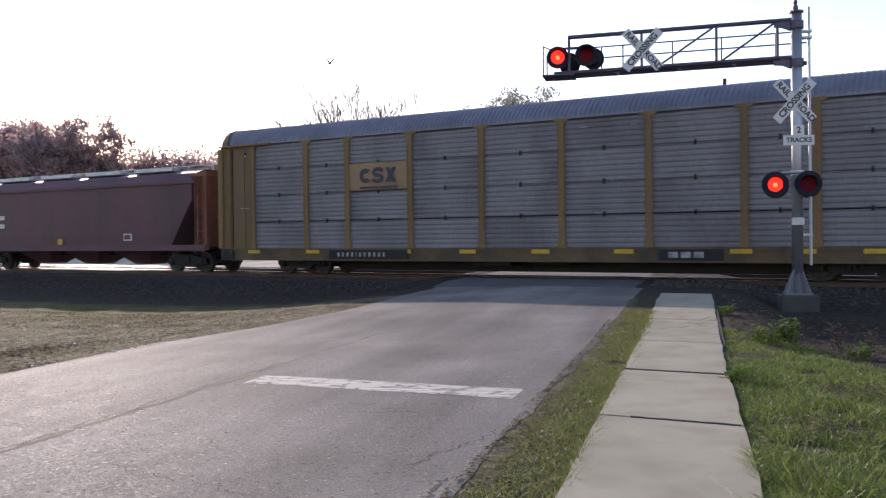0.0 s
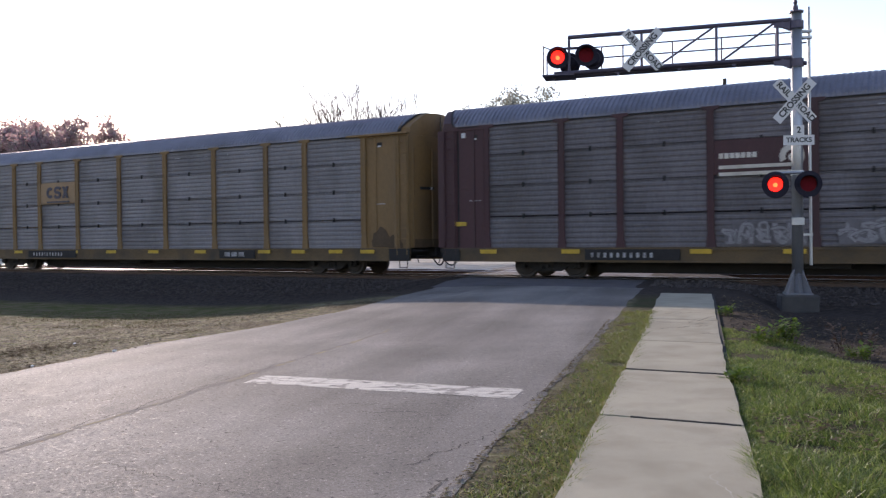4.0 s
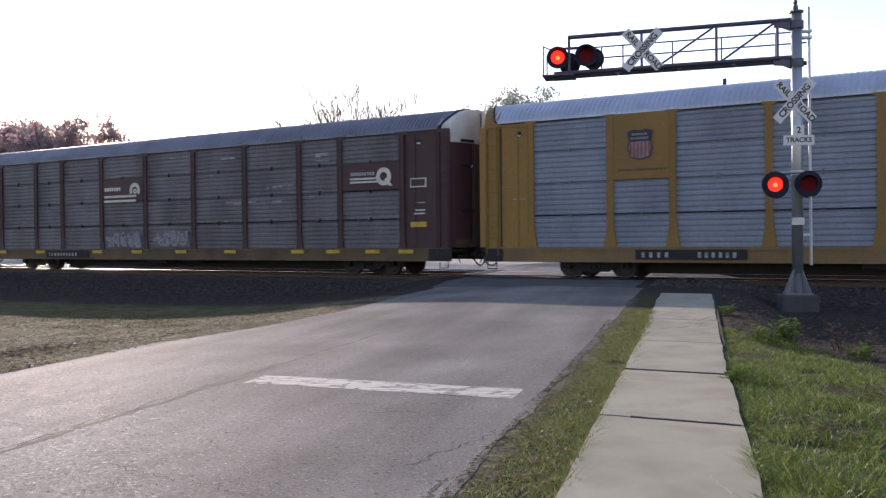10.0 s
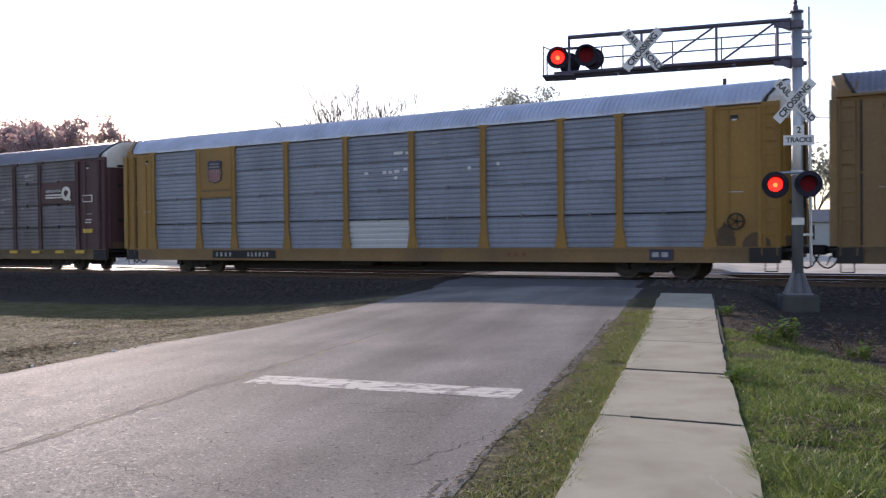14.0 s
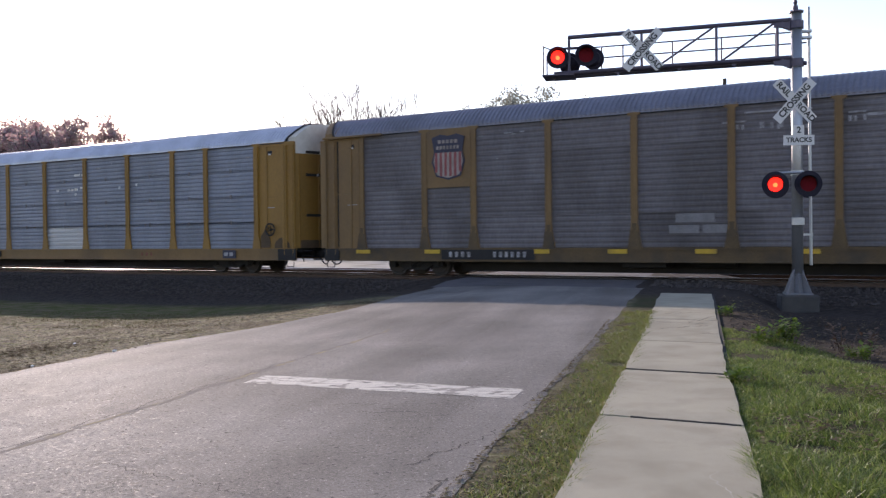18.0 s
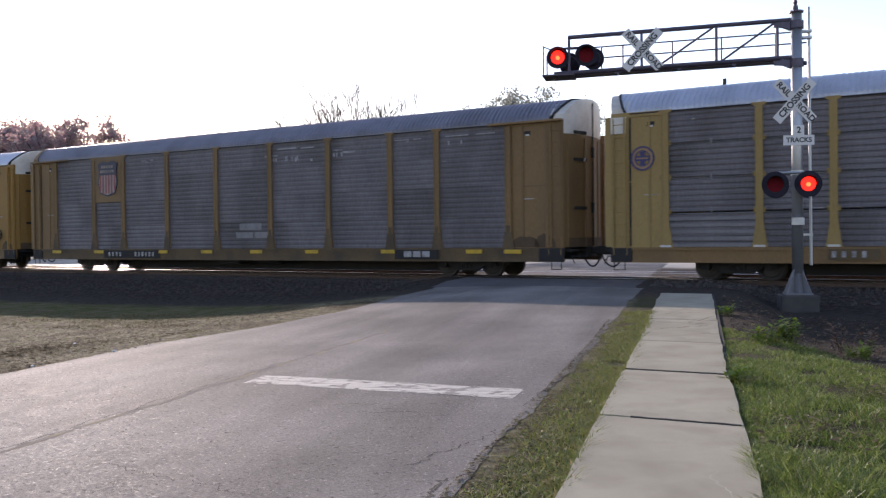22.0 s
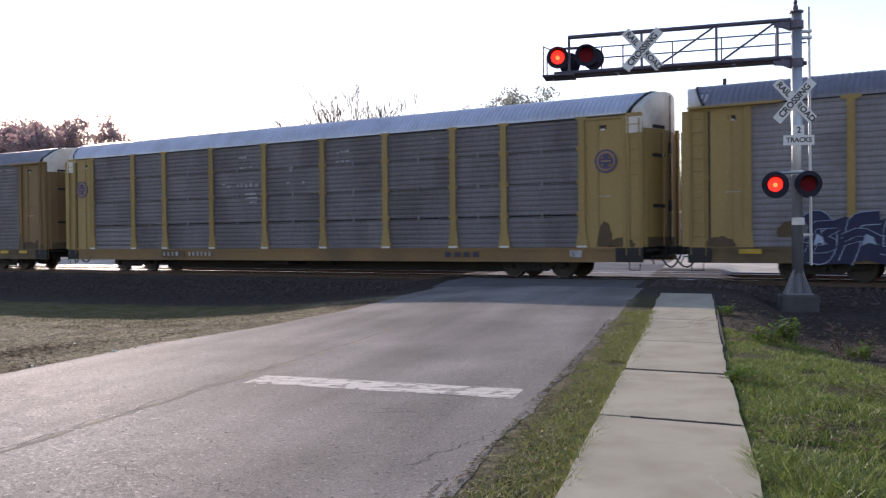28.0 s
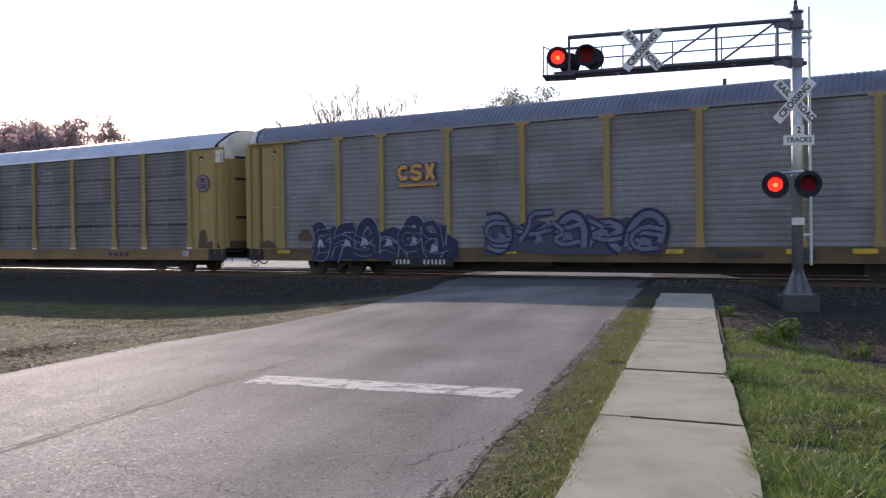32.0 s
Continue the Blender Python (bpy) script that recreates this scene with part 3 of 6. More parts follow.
def track(name, lat, label):
    """Two rails on ties; local x runs along the track."""
    o = on_track(60, lat)
    t = thing(name, label, "railway track", m=pose(o.x, o.y, 0, 0, 0, -math.degrees(TRACK)), kind="structure")
    prof = [(-0.07, 0), (0.07, 0), (0.07, 0.02), (0.012, 0.04), (0.012, 0.125), (0.036, 0.135), (0.036, 0.162), (0.028, 0.172), (0.012, 0.1765), (-0.012, 0.1765), (-0.028, 0.172), (-0.036, 0.162), (-0.036, 0.135), (-0.012, 0.125), (-0.012, 0.04), (-0.07, 0.02)]
    for s in (-0.755, 0.755):
        r = part("rail", prismed([(s + a, RAIL - 0.1765 + b) for a, b in prof], 900, "x", -300), M["rail"], t)
        part("rail_head", prismed([(s + a * 1.02, RAIL - 0.008 + b) for a, b in ((-0.033, 0), (0.033, 0), (0.028, 0.005), (0.012, 0.0095), (-0.012, 0.0095), (-0.028, 0.005))], 900, "x", -300), M["tread"], r, "bright worn rail head")
    tie = None
    for i in range(150):
        x = -36 + i * 0.55
        if 24.2 < x + 0 < 33.2:
            continue
        if tie is None:
            tie = part("tie", boxed(-0.11, 0.11, -1.3, 1.3, RAIL - 0.33, RAIL - 0.172, bevel=0.01), M["tie"], t)
            tie.matrix_basis = pose(x, 0, 0)
        else:
            again("tie", tie, t, pose(x, random.uniform(-0.03, 0.03), random.uniform(-0.008, 0.0)))
    return t


track("track_near", 1.55, "railway track with rails worn bright")
track("track_far", 5.85, "second railway track beside the first")


def gravel(name, count, place, size, material, label, seed, flat=1.0):
    """Loose stones strewn on the ground, joined into one mesh."""
    rnd = np.random.RandomState(seed)
    base = np.array([(1, 0, 0), (-1, 0, 0), (0, 1, 0), (0, -1, 0), (0, 0, 0.8), (0, 0, -0.6)])
    tri = [(0, 2, 4), (2, 1, 4), (1, 3, 4), (3, 0, 4), (2, 0, 5), (1, 2, 5), (3, 1, 5), (0, 3, 5)]
    verts, faces = [], []
    for i in range(count):
        x, y = place(rnd)
        s = size[0] + (size[1] - size[0]) * rnd.rand() ** 3
        a = rnd.rand() * 6.28
        k = len(verts)
        z = ground_z(x, y) + s * 0.15
        for b in base:
            p = b * s * (0.6 + 0.7 * rnd.rand(3)) * (1, 1, flat)
            verts.append((x + p[0] * math.cos(a) - p[1] * math.sin(a), y + p[0] * math.sin(a) + p[1] * math.cos(a), z + p[2]))
        faces += [(a0 + k, b0 + k, c0 + k) for a0, b0, c0 in tri]
    return tagged(raw(name, verts, faces, material), label, "stones", kind="stuff")


def by_track(rnd):
    while True:
        s, lat = rnd.uniform(20, 90), rnd.uniform(-3.6, 0.3)
        p = on_track(s, lat)
        if not -9.0 < uw(p.x, p.y)[1] < -1.2:
            return p.x, p.y


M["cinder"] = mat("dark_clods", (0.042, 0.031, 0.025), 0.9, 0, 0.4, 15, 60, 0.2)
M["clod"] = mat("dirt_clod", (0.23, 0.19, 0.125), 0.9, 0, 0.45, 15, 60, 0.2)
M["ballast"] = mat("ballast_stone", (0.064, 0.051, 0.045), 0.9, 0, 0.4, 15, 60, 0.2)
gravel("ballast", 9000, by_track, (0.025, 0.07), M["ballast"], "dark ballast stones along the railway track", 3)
gravel("roadside_gravel", 700, lambda r: xy(*(lambda u: (u, -8.0 - abs(r.normal()) * (2.6 if u > 12 else 1.6)))(r.uniform(5, 21))), (0.006, 0.02), M["clod"], "pale gravel strewn along the road edge", 4)
def cinders(r):
    while True:
        u, w = r.uniform(12, 21), 0.5 + 9 * r.rand()
        if u > 15.0 - 0.9 * w:
            return xy(u, w)


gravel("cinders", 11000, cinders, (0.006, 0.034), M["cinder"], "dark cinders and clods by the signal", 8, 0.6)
def roadside(r):
    u = r.uniform(6, 21)
    return xy(u, -7.75 + 0.5 * smooth01(u, 11.5, 15.5) - abs(r.normal()) * (6.5 if u > 10 else 3.0))


gravel("dirt_clods", 3500, roadside, (0.004, 0.02), M["clod"], "rough dirt clods by the road", 9, 0.45)


def litter(name, count, place, size, material, label, seed, lift=0.0):
    """Dead leaves, chips and twigs lying about, each a bent flake, joined into one mesh."""
    r = np.random.RandomState(seed)
    verts, faces = [], []
    for i in range(count):
        x, y = place(r)
        s, a = size[0] + (size[1] - size[0]) * r.rand() ** 2, r.rand() * 6.283
        c, d, wide = math.cos(a) * s, math.sin(a) * s, 0.25 + 0.45 * r.rand()
        z, up = ground_z(x, y) + lift, s * (0.05 + 0.35 * r.rand())
        k = len(verts)
        verts += [(x - c, y - d, z + 0.003), (x + d * wide, y - c * wide, z + up), (x + c, y + d, z + 0.004 + up * 0.3), (x - d * wide, y + c * wide, z + up * 0.4)]
        faces += [(k, k + 1, k + 2), (k, k + 2, k + 3)]
    return tagged(raw(name, verts, faces, material), label, "litter", kind="stuff")


M["litter"] = leaf_mat("dead_leaves", [(0.07, 0.05, 0.035), (0.12, 0.09, 0.06), (0.19, 0.155, 0.085), (0.28, 0.24, 0.14)], 0.35, 0.95, 0.05)
# pale stone, whitened further so the colour carries sun glints
M["chip"] = mat("pale_glint_chips", (0.75, 0.73, 0.70), 0.6, 0, 0.2, 20, 60, 0.1)
litter("dead_leaves", 12000, roadside, (0.012, 0.05), M["litter"], "dead leaves and twigs littering the grit by the road", 31)
M["mould"] = leaf_mat("leaf_mould", [(0.06, 0.045, 0.025), (0.10, 0.075, 0.042), (0.15, 0.115, 0.065)], 0.3, 0.95, 0.05)
litter("leaf_heap", 2200, lambda r: xy(13.0 + 0.75 * r.normal(), -10.9 + 0.6 * r.normal()), (0.02, 0.05), M["mould"], "patch of dark rotted leaves on the grit", 35, 0.01)
litter("rotted_leaves", 3000, roadside, (0.015, 0.05), M["mould"], "dark rotted leaves strewn by the road", 36, 0.004)
litter("cinder_litter", 6000, cinders, (0.012, 0.05), M["litter"], "dead leaves on the cinders by the signal", 32, 0.02)
litter("verge_litter", 4500, lambda r: xy(r.uniform(3, 16), -1.48 + 0.6 * r.rand() ** 1.7), (0.008, 0.03), M["litter"], "dead leaves in the short grass by the footpath", 33, 0.02)
gravel("loose_chips", 1700, lambda r: xy(*(lambda k: (4.6 + 8 * r.rand() ** 1.4, -5.0 + 1.0 * r.normal() if k < 0.45 else r.uniform(-7.9, -3.4)))(r.rand())), (0.003, 0.015), M["chip"], "pale stone chips loose on the road", 34, 0.5)
# sparkle on the road's left side, put in as near-white chips
gravel("bright_chips", 420, lambda r: xy(4.6 + 5.5 * r.rand() ** 1.3, -7.7 + 3.6 * r.rand()), (0.006, 0.02), M["chip"], "stone chips coloured near white as glints on the road", 37, 0.5)
gravel("edge_gravel", 2600, lambda r: xy(r.uniform(3.5, 16), -1.42 + r.normal() * 0.1), (0.003, 0.015), M["stone"], "small stones along the broken asphalt edge", 5)


# ---- the train ----
POSTS = [1.5, 4.2, 6.15, 8.9, 11.75, 14.65, 17.5, 20.3, 22.25, 25.0]
LENGTH, HALF = 26.95, 1.55
COURSES = [0.99, 2.03, 3.05, 4.07, 5.06]
MESHES = {}


def shared(key, name, build, material, parent, m=None, label=""):
    """A part on a mesh that alike parts share."""
    key = (key, material.name)
    if key in MESHES:
        ob = again(name, MESHES[key], parent)
    else:
        ob = part(name, build(), material, parent)
        MESHES[key] = ob
    if m is not None:
        ob.matrix_basis = m
    if label:
        tagged(ob, label)
    return ob


def ribbed_panel(width, height, ribs, depth=0.035):
    """A sheet with level corrugations; it faces -y and starts at x = 0, z = 0."""
    bm = bmesh.new()
    step = (height - 0.035) / ribs
    prof = [(0.0, 0.012)]
    for i in range(ribs):
        z = i * step
        prof += [(z + 0.012, 0.0), (z + step * 0.52, 0.0), (z + step * 0.66, depth), (z + step * 0.9, depth)]
    prof += [(height - 0.03, 0.0), (height - 0.012, 0.0), (height - 0.004, 0.012)]
    a = [bm.verts.new((0, y, z)) for z, y in prof]
    b = [bm.verts.new((width, y, z)) for z, y in prof]
    c = [bm.verts.new((0, 0.06, z)) for z in (prof[0][0], prof[-1][0])]
    d = [bm.verts.new((width, 0.06, z)) for z in (prof[0][0], prof[-1][0])]
    for i in range(len(prof) - 1):
        bm.faces.new((a[i], b[i], b[i + 1], a[i + 1]))
    bm.faces.new((c[0], d[0], b[0], a[0]))
    bm.faces.new((a[-1], b[-1], d[1], c[1]))
    bm.faces.new((c[1], d[1], d[0], c[0]))
    return bm


def roof_profile():
    near = [(-1.56, 5.02), (-1.56, 5.14), (-1.49, 5.26), (-1.2, 5.53), (-0.95, 5.70), (-0.78, 5.765), (-0.4, 5.815), (0, 5.83)]
    return near + [(-y, z) for y, z in near[-2::-1]]


def roof_reach(z, s):
    """How far the roof reaches towards an end at height z: its ends are raked back towards the eaves."""
    f = min(1.0, max(0.0, (z - 5.02) / 0.76))
    return LENGTH - 0.46 * (1 - f) if s > 0 else -0.18 + 0.46 * (1 - f)


BULGE = 0.33


def bulge(y):
    """How far the folding end doors bow out of the end's plane at y."""
    return BULGE * (1 - (y / 1.5) ** 2)


def roof_z(y):
    half = roof_profile()[:8]
    return float(np.interp(-abs(y), [a for a, b in half[1:]], [b for a, b in half[1:]]))


def bowed_sheet(x, s, z0, z1, lift=0.0, back=0.06, wide=1.5):
    """A sheet bowed in plan like the end doors, from z0 up to z1, or up to the roof where z1 is None."""
    bm, rows = bmesh.new(), []
    for i in range(15):
        y = wide * (-1 + i / 7)
        front = x + s * (bulge(y) + lift)
        rear = front - s * back if back < 0.3 else x - s * back
        top = roof_z(y) - 0.03 if z1 is None else z1
        rows.append([bm.verts.new(p) for p in ((front, y, z0), (front, y, top), (rear, y, top), (rear, y, z0))])
    for p, q in zip(rows, rows[1:]):
        for j in range(4):
            bm.faces.new((p[j], p[(j + 1) % 4], q[(j + 1) % 4], q[j]))
    bm.faces.new(rows[0])
    bm.faces.new(rows[-1][::-1])
    bmesh.ops.recalc_face_normals(bm, faces=bm.faces)
    return bm


def corrugated_roof():
    bm = bmesh.new()
    prof = roof_profile()
    rings, pitch = [], 0.16
    xs = [(-0.2, 0.0)]
    for i in range(int(27.0 / pitch)):
        x = i * pitch
        xs += [(x, 0.0), (x + 0.07, 0.0), (x + 0.085, -0.022), (x + 0.145, -0.022)]
    xs.append((27.0, 0.0))
    for x, d in xs:
        row = []
        for y, z in prof:
            k = 0 if z < 5.1 else 1
            row.append(bm.verts.new((min(max(x, roof_reach(z, -1)), roof_reach(z, 1)), y * (1 + k * d / 1.7), z + k * d)))
        rings.append(row)
    for p, q in zip(rings, rings[1:]):
        for j in range(len(prof) - 1):
            bm.faces.new((p[j + 1], q[j + 1], q[j], p[j]))
    bmesh.ops.remove_doubles(bm, verts=bm.verts, dist=1e-4)
    bmesh.ops.recalc_face_normals(bm, faces=bm.faces)
    return bm


def roof_trim(s):
    """A dark angle along the raked end of the roof."""
    bm = bmesh.new()
    rows = []
    for y, z in roof_profile():
        x = roof_reach(z, s)
        rows.append([bm.verts.new(p) for p in ((x - s * 0.045, y * 1.012, z + 0.012), (x + s * 0.03, y * 1.012, z + 0.012), (x + s * 0.03, y * 0.95, z - 0.06))])
    for p, q in zip(rows, rows[1:]):
        for j in range(2):
            bm.faces.new((p[j], p[j + 1], q[j + 1], q[j]))
    bmesh.ops.recalc_face_normals(bm, faces=bm.faces)
    return bm


def post_shape(style):
    """A side post: a channel with a wider head and a flared foot."""
    bm = bmesh.new()
    w = 0.095
    if style == "flared":
        out = [(-0.22, 0.95), (0.22, 0.95), (0.17, 1.25), (w, 1.75), (w, 4.95), (0.2, 5.0), (0.2, 5.06), (-0.2, 5.06), (-0.2, 5.0), (-w, 4.95), (-w, 1.75), (-0.17, 1.25)]
    else:
        out = [(-0.15, 0.95), (0.15, 0.95), (w, 1.5), (w, 4.93), (0.26, 4.98), (0.26, 5.06), (-0.26, 5.06), (-0.26, 4.98), (-w, 4.93), (-w, 1.5)]
    prism(bm, out, 0.07, "y", -1.605)
    box(bm, -w - 0.012, -w + 0.02, -1.625, -1.6, 1.5, 4.9)
    box(bm, w - 0.02, w + 0.012, -1.625, -1.6, 1.5, 4.9)
    return bm


def wheelset():
    bm = bmesh.new()
    for s in (-1, 1):
        y = s * 0.755
        tube(bm, (0, y - 0.065, 0), (0, y + 0.065, 0), 0.42, n=24)
        tube(bm, (0, y - s * 0.065, 0), (0, y - s * 0.1, 0), 0.445, n=24)
        tube(bm, (0, y + s * 0.066, 0), (0, y + s * 0.09, 0), 0.33, 0.30, n=24)
        for k in range(6):
            a = k * math.tau / 6
            box(bm, 0.2 * math.cos(a) - 0.03, 0.2 * math.cos(a) + 0.03, y + s * 0.07 - 0.03, y + s * 0.07 + 0.05, 0.2 * math.sin(a) - 0.03, 0.2 * math.sin(a) + 0.03)
    tube(bm, (0, -1.0, 0), (0, 1.0, 0), 0.08, n=10)
    return bm


def side_frame(s):
    bm = bmesh.new()
    out = [(-1.15, 0.36), (-0.95, 0.30), (-0.75, 0.42), (-0.45, 0.22), (0.45, 0.22), (0.75, 0.42), (0.95, 0.30), (1.15, 0.36), (1.12, 0.58), (0.75, 0.64), (0.35, 0.74), (-0.35, 0.74), (-0.75, 0.64), (-1.12, 0.58)]
    prism(bm, out, 0.14, "y", s * 1.0 - 0.07)
    for x in (-0.16, 0.0, 0.16):
        tube(bm, (x, s * 1.09, 0.3), (x, s * 1.09, 0.56), 0.065, n=8)
    for x in (-0.89, 0.89):
        tube(bm, (x, s * 0.98, 0.42), (x, s * 1.14, 0.42), 0.12, n=10)
    return bm


WHEELSETS = []


def truck(car, x):
    """A two-axle truck under a car; its wheelsets roll."""
    t = shared("bolster", "truck", lambda: box(boxed(-0.22, 0.22, -1.15, 1.15, 0.42, 0.66, bevel=0.02), -0.3, 0.3, -0.35, 0.35, 0.64, 0.78), M["black"], car, pose(x, 0, 0))
    for s in (-1, 1):
        shared("side_frame%d" % s, "side_frame", lambda: side_frame(s), M["black"], t)
    for a in (-0.89, 0.89):
        w = shared("wheelset", "wheelset", wheelset, M["wheel"], t, pose(a, 0, 0.42))
        WHEELSETS.append((w, a))
    return t


def hose(x0, x1, y, z, sag):
    bm = bmesh.new()
    last = None
    for i in range(9):
        t = i / 8
        p = Vector((x0 + (x1 - x0) * t, y + 0.06 * math.sin(t * 5), z - sag * 4 * t * (1 - t)))
        if last is not None:
            tube(bm, last, p, 0.028, n=6)
        last = p
    return bm


def coupler(car, x, s):
    """A coupler head that reaches out past the end of a car on side s."""
    bm = bmesh.new()
    box(bm, min(x, x + s * 0.62), max(x, x + s * 0.62), -0.1, 0.1, 0.78, 0.98, bevel=0.02)
    box(bm, min(x + s * 0.5, x + s * 0.85), max(x + s * 0.5, x + s * 0.85), -0.16 + s * 0.05, 0.16 + s * 0.05, 0.74, 1.02, bevel=0.04)
    part("coupler", bm, M["black"], car)
    part("air_hose", hose(x + s * 0.1, x + s * 0.82, -0.35, 0.78, 0.42), M["rubber"], car)
    part("cut_lever", tube(tubed((x + s * 0.2, -1.4, 0.72), (x + s * 0.26, -0.3, 0.66), 0.018, n=6), (x + s * 0.2, -1.4, 0.72), (x + s * 0.3, -1.42, 0.48), 0.018, n=6), M["black"], car)


def ladder(name, x, y0, y1, z0, z1, rungs, material, car, along="x", rail=0.02):
    bm = bmesh.new()
    for y in (y0, y1):
        p, q = ((y, x, z0), (y, x, z1)) if along == "x" else ((x, y, z0), (x, y, z1))
        tube(bm, p, q, rail, n=6)
    for i in range(rungs):
        z = z0 + (z1 - z0) * (i + 0.5) / rungs
        p, q = ((y0, x, z), (y1, x, z)) if along == "x" else ((x, y0, z), (x, y1, z))
        tube(bm, p, q, 0.014, n=6)
    return part(name, bm, material, car)


def bars(name, car, x, z, widths, height, material, y=-1.672, gap=0.06):
    """Writing too worn to read, as bars in a row."""
    for w in widths:
        shared("bar%.3f_%.3f" % (w, height), name.rstrip("s"), lambda: boxed(0, w, -0.004, 0.006, 0, height), material, car, pose(x, y, z))
        x += w + gap


def autorack(name, label, panel, post, end, roof, sill, style="plain", courses=True, skip=(), ribs=6, white_end=True, sill_marks=True, post_foot=None, ledge=False, left_white=False, seed=1):
    rnd = random.Random(seed)
    car = thing(name, label, "freight car", "cars of the passing train")
    L = LENGTH
    # underframe and sills
    bm = boxed(-0.1, L, -0.45, 0.45, 0.62, 0.96)
    box(bm, 4.9, 21.7, -0.34, 0.34, 0.16, 0.66)
    for i in range(9):
        x = 5.6 + i * 1.93
        box(bm, x - 0.08, x + 0.08, -1.45, 1.45, 0.5, 0.9)
    box(bm, 11.2, 12.6, -1.2, -0.5, 0.36, 0.75, bevel=0.03)
    tube(bm, (13.4, -0.9, 0.55), (14.6, -0.9, 0.55), 0.19, n=12)
    part("underframe", bm, M["black"], car, "black sooty underframe")
    part("deck", boxed(-0.15, L - 0.05, -1.5, 1.5, 0.96, 1.03), M["black"], car)
    for s in (-1, 1):
        y = s * 1.56
        ch = [(y + s * 0.05, 0.53), (y + s * 0.05, 0.57), (y, 0.57), (y, 0.9), (y + s * 0.05, 0.9), (y + s * 0.05, 0.985), (y - s * 0.08, 0.985), (y - s * 0.08, 0.53)]
        bm = prismed(ch, L + 0.2, "x", -0.2)
        shared("sill%d" % s, "side_sill", lambda: bm, sill, car)
    # posts and panels of the near side, and of the far side
    for s in (-1, 1):
        turn = pose(0, 0, 0) if s < 0 else pose(L - 0.2, 0, 0, 0, 0, 180)
        for x in POSTS:
            shared("post" + style, "post", lambda: post_shape(style), post, car, turn @ pose(x, 0, 0))
        for i in range(len(POSTS) - 1):
            w = round(POSTS[i + 1] - POSTS[i] - 0.1, 2)
            x = POSTS[i] + 0.05
            if s > 0:
                shared("tall%.2f" % w, "panel", lambda: ribbed_panel(w, 4.07, 16), panel, car, turn @ pose(x, -1.55, 0.99))
                continue
            for j in range(4):
                if (i, j) in skip:
                    continue
                h = COURSES[j + 1] - COURSES[j]
                mm = panel
                ob = shared("panel%.2f_%d_%d" % (w, ribs, courses), "panel", lambda: ribbed_panel(w, (1.004 if courses else 1.045), ribs, 0.022 if courses else 0.014), mm, car, pose(x, -1.55 + rnd.uniform(-0.004, 0.004), COURSES[j]))
        # solid bays at both ends
        for k, (a, b) in enumerate(((-0.2, 1.5), (25.0, L))):
            door = shared("side_door%d" % k, "side_door", lambda: boxed(a, b, -1.545, -1.48, 0.985, 5.04), end, car, turn)
            for x in (a + 0.04, a + 0.52, b - 0.5, b - 0.04):
                shared("stile", "stile", lambda: boxed(-0.035, 0.035, -1.575, -1.54, 1.0, 4.93), end, door, pose(x, 0, 0))
            shared("door_head%d" % k, "door_head", lambda: boxed(a, b, -1.585, -1.54, 4.93, 5.06), end, door)
            shared("door_rail%d" % k, "door_rail", lambda: boxed(a + 0.56, b - 0.54, -1.565, -1.54, 2.95, 2.99), end, door)
    # ends, with folding doors
    for s, x in ((-1, -0.2), (1, L)):
        low = 4.6 if white_end else 4.95
        leaf = shared("end_door%d%d" % (s, white_end), "end_door", lambda: bowed_sheet(x, s, 1.0, low), end, car)
        for y in (-1.36, -0.5, 0.06, 0.55, 1.36):
            shared("end_stile%d" % s, "end_stile", lambda: boxed(min(x, x + s * 0.03), max(x, x + s * 0.03), -0.035, 0.035, 1.0, 4.5), end, leaf, pose(s * bulge(y), y, 0))
        shared("end_cap%d%d" % (s, white_end), "end_cap", lambda: bowed_sheet(x, s, low, None, 0.012, 0.5), M["white"] if white_end and (s > 0 or left_white) else end, car, label="white painted end panel under the roof" if white_end and (s > 0 or left_white) else "")
        if s < 0:
            shared("near_column", "corner_column", lambda: boxed(x - 0.2, x + 0.05, -1.575, -1.46, 1.0, 4.96, bevel=0.01), end, car)
        shared("far_column%d" % s, "corner_column", lambda: boxed(min(x - s * 0.1, x + s * 0.17), max(x - s * 0.1, x + s * 0.17), 1.44, 1.6, 1.0, 4.78, bevel=0.01), end, car)
        shared("draft_sill%d" % s, "draft_sill", lambda: boxed(min(x - s * 0.9, x + s * 0.34), max(x - s * 0.9, x + s * 0.34), -0.34, 0.34, 0.66, 1.06, bevel=0.02), M["black"], car)
        ladder("ladder", -1.6, x - s * 0.5, x - s * 0.08, 0.75, 4.9, 11, end, car)
        ladder("ladder", x + s * 0.27, 1.02, 1.42, 0.75, 4.7, 10, end, car, "y")
        bm = boxed(min(x, x + s * 0.22), max(x, x + s * 0.22), -1.45, 1.45, 0.86, 0.93)
        tube(bm, (x - s * 0.42, -1.57, 0.6), (x - s * 0.42, -1.57, 0.3), 0.016, n=6)
        tube(bm, (x - s * 0.08, -1.57, 0.6), (x - s * 0.08, -1.57, 0.3), 0.016, n=6)
        tube(bm, (x - s * 0.42, -1.57, 0.3), (x - s * 0.08, -1.57, 0.3), 0.016, n=6)
        part("step", bm, M["black"], car)
        coupler(car, x, s)
    shared("roof", "roof", corrugated_roof, roof, car)
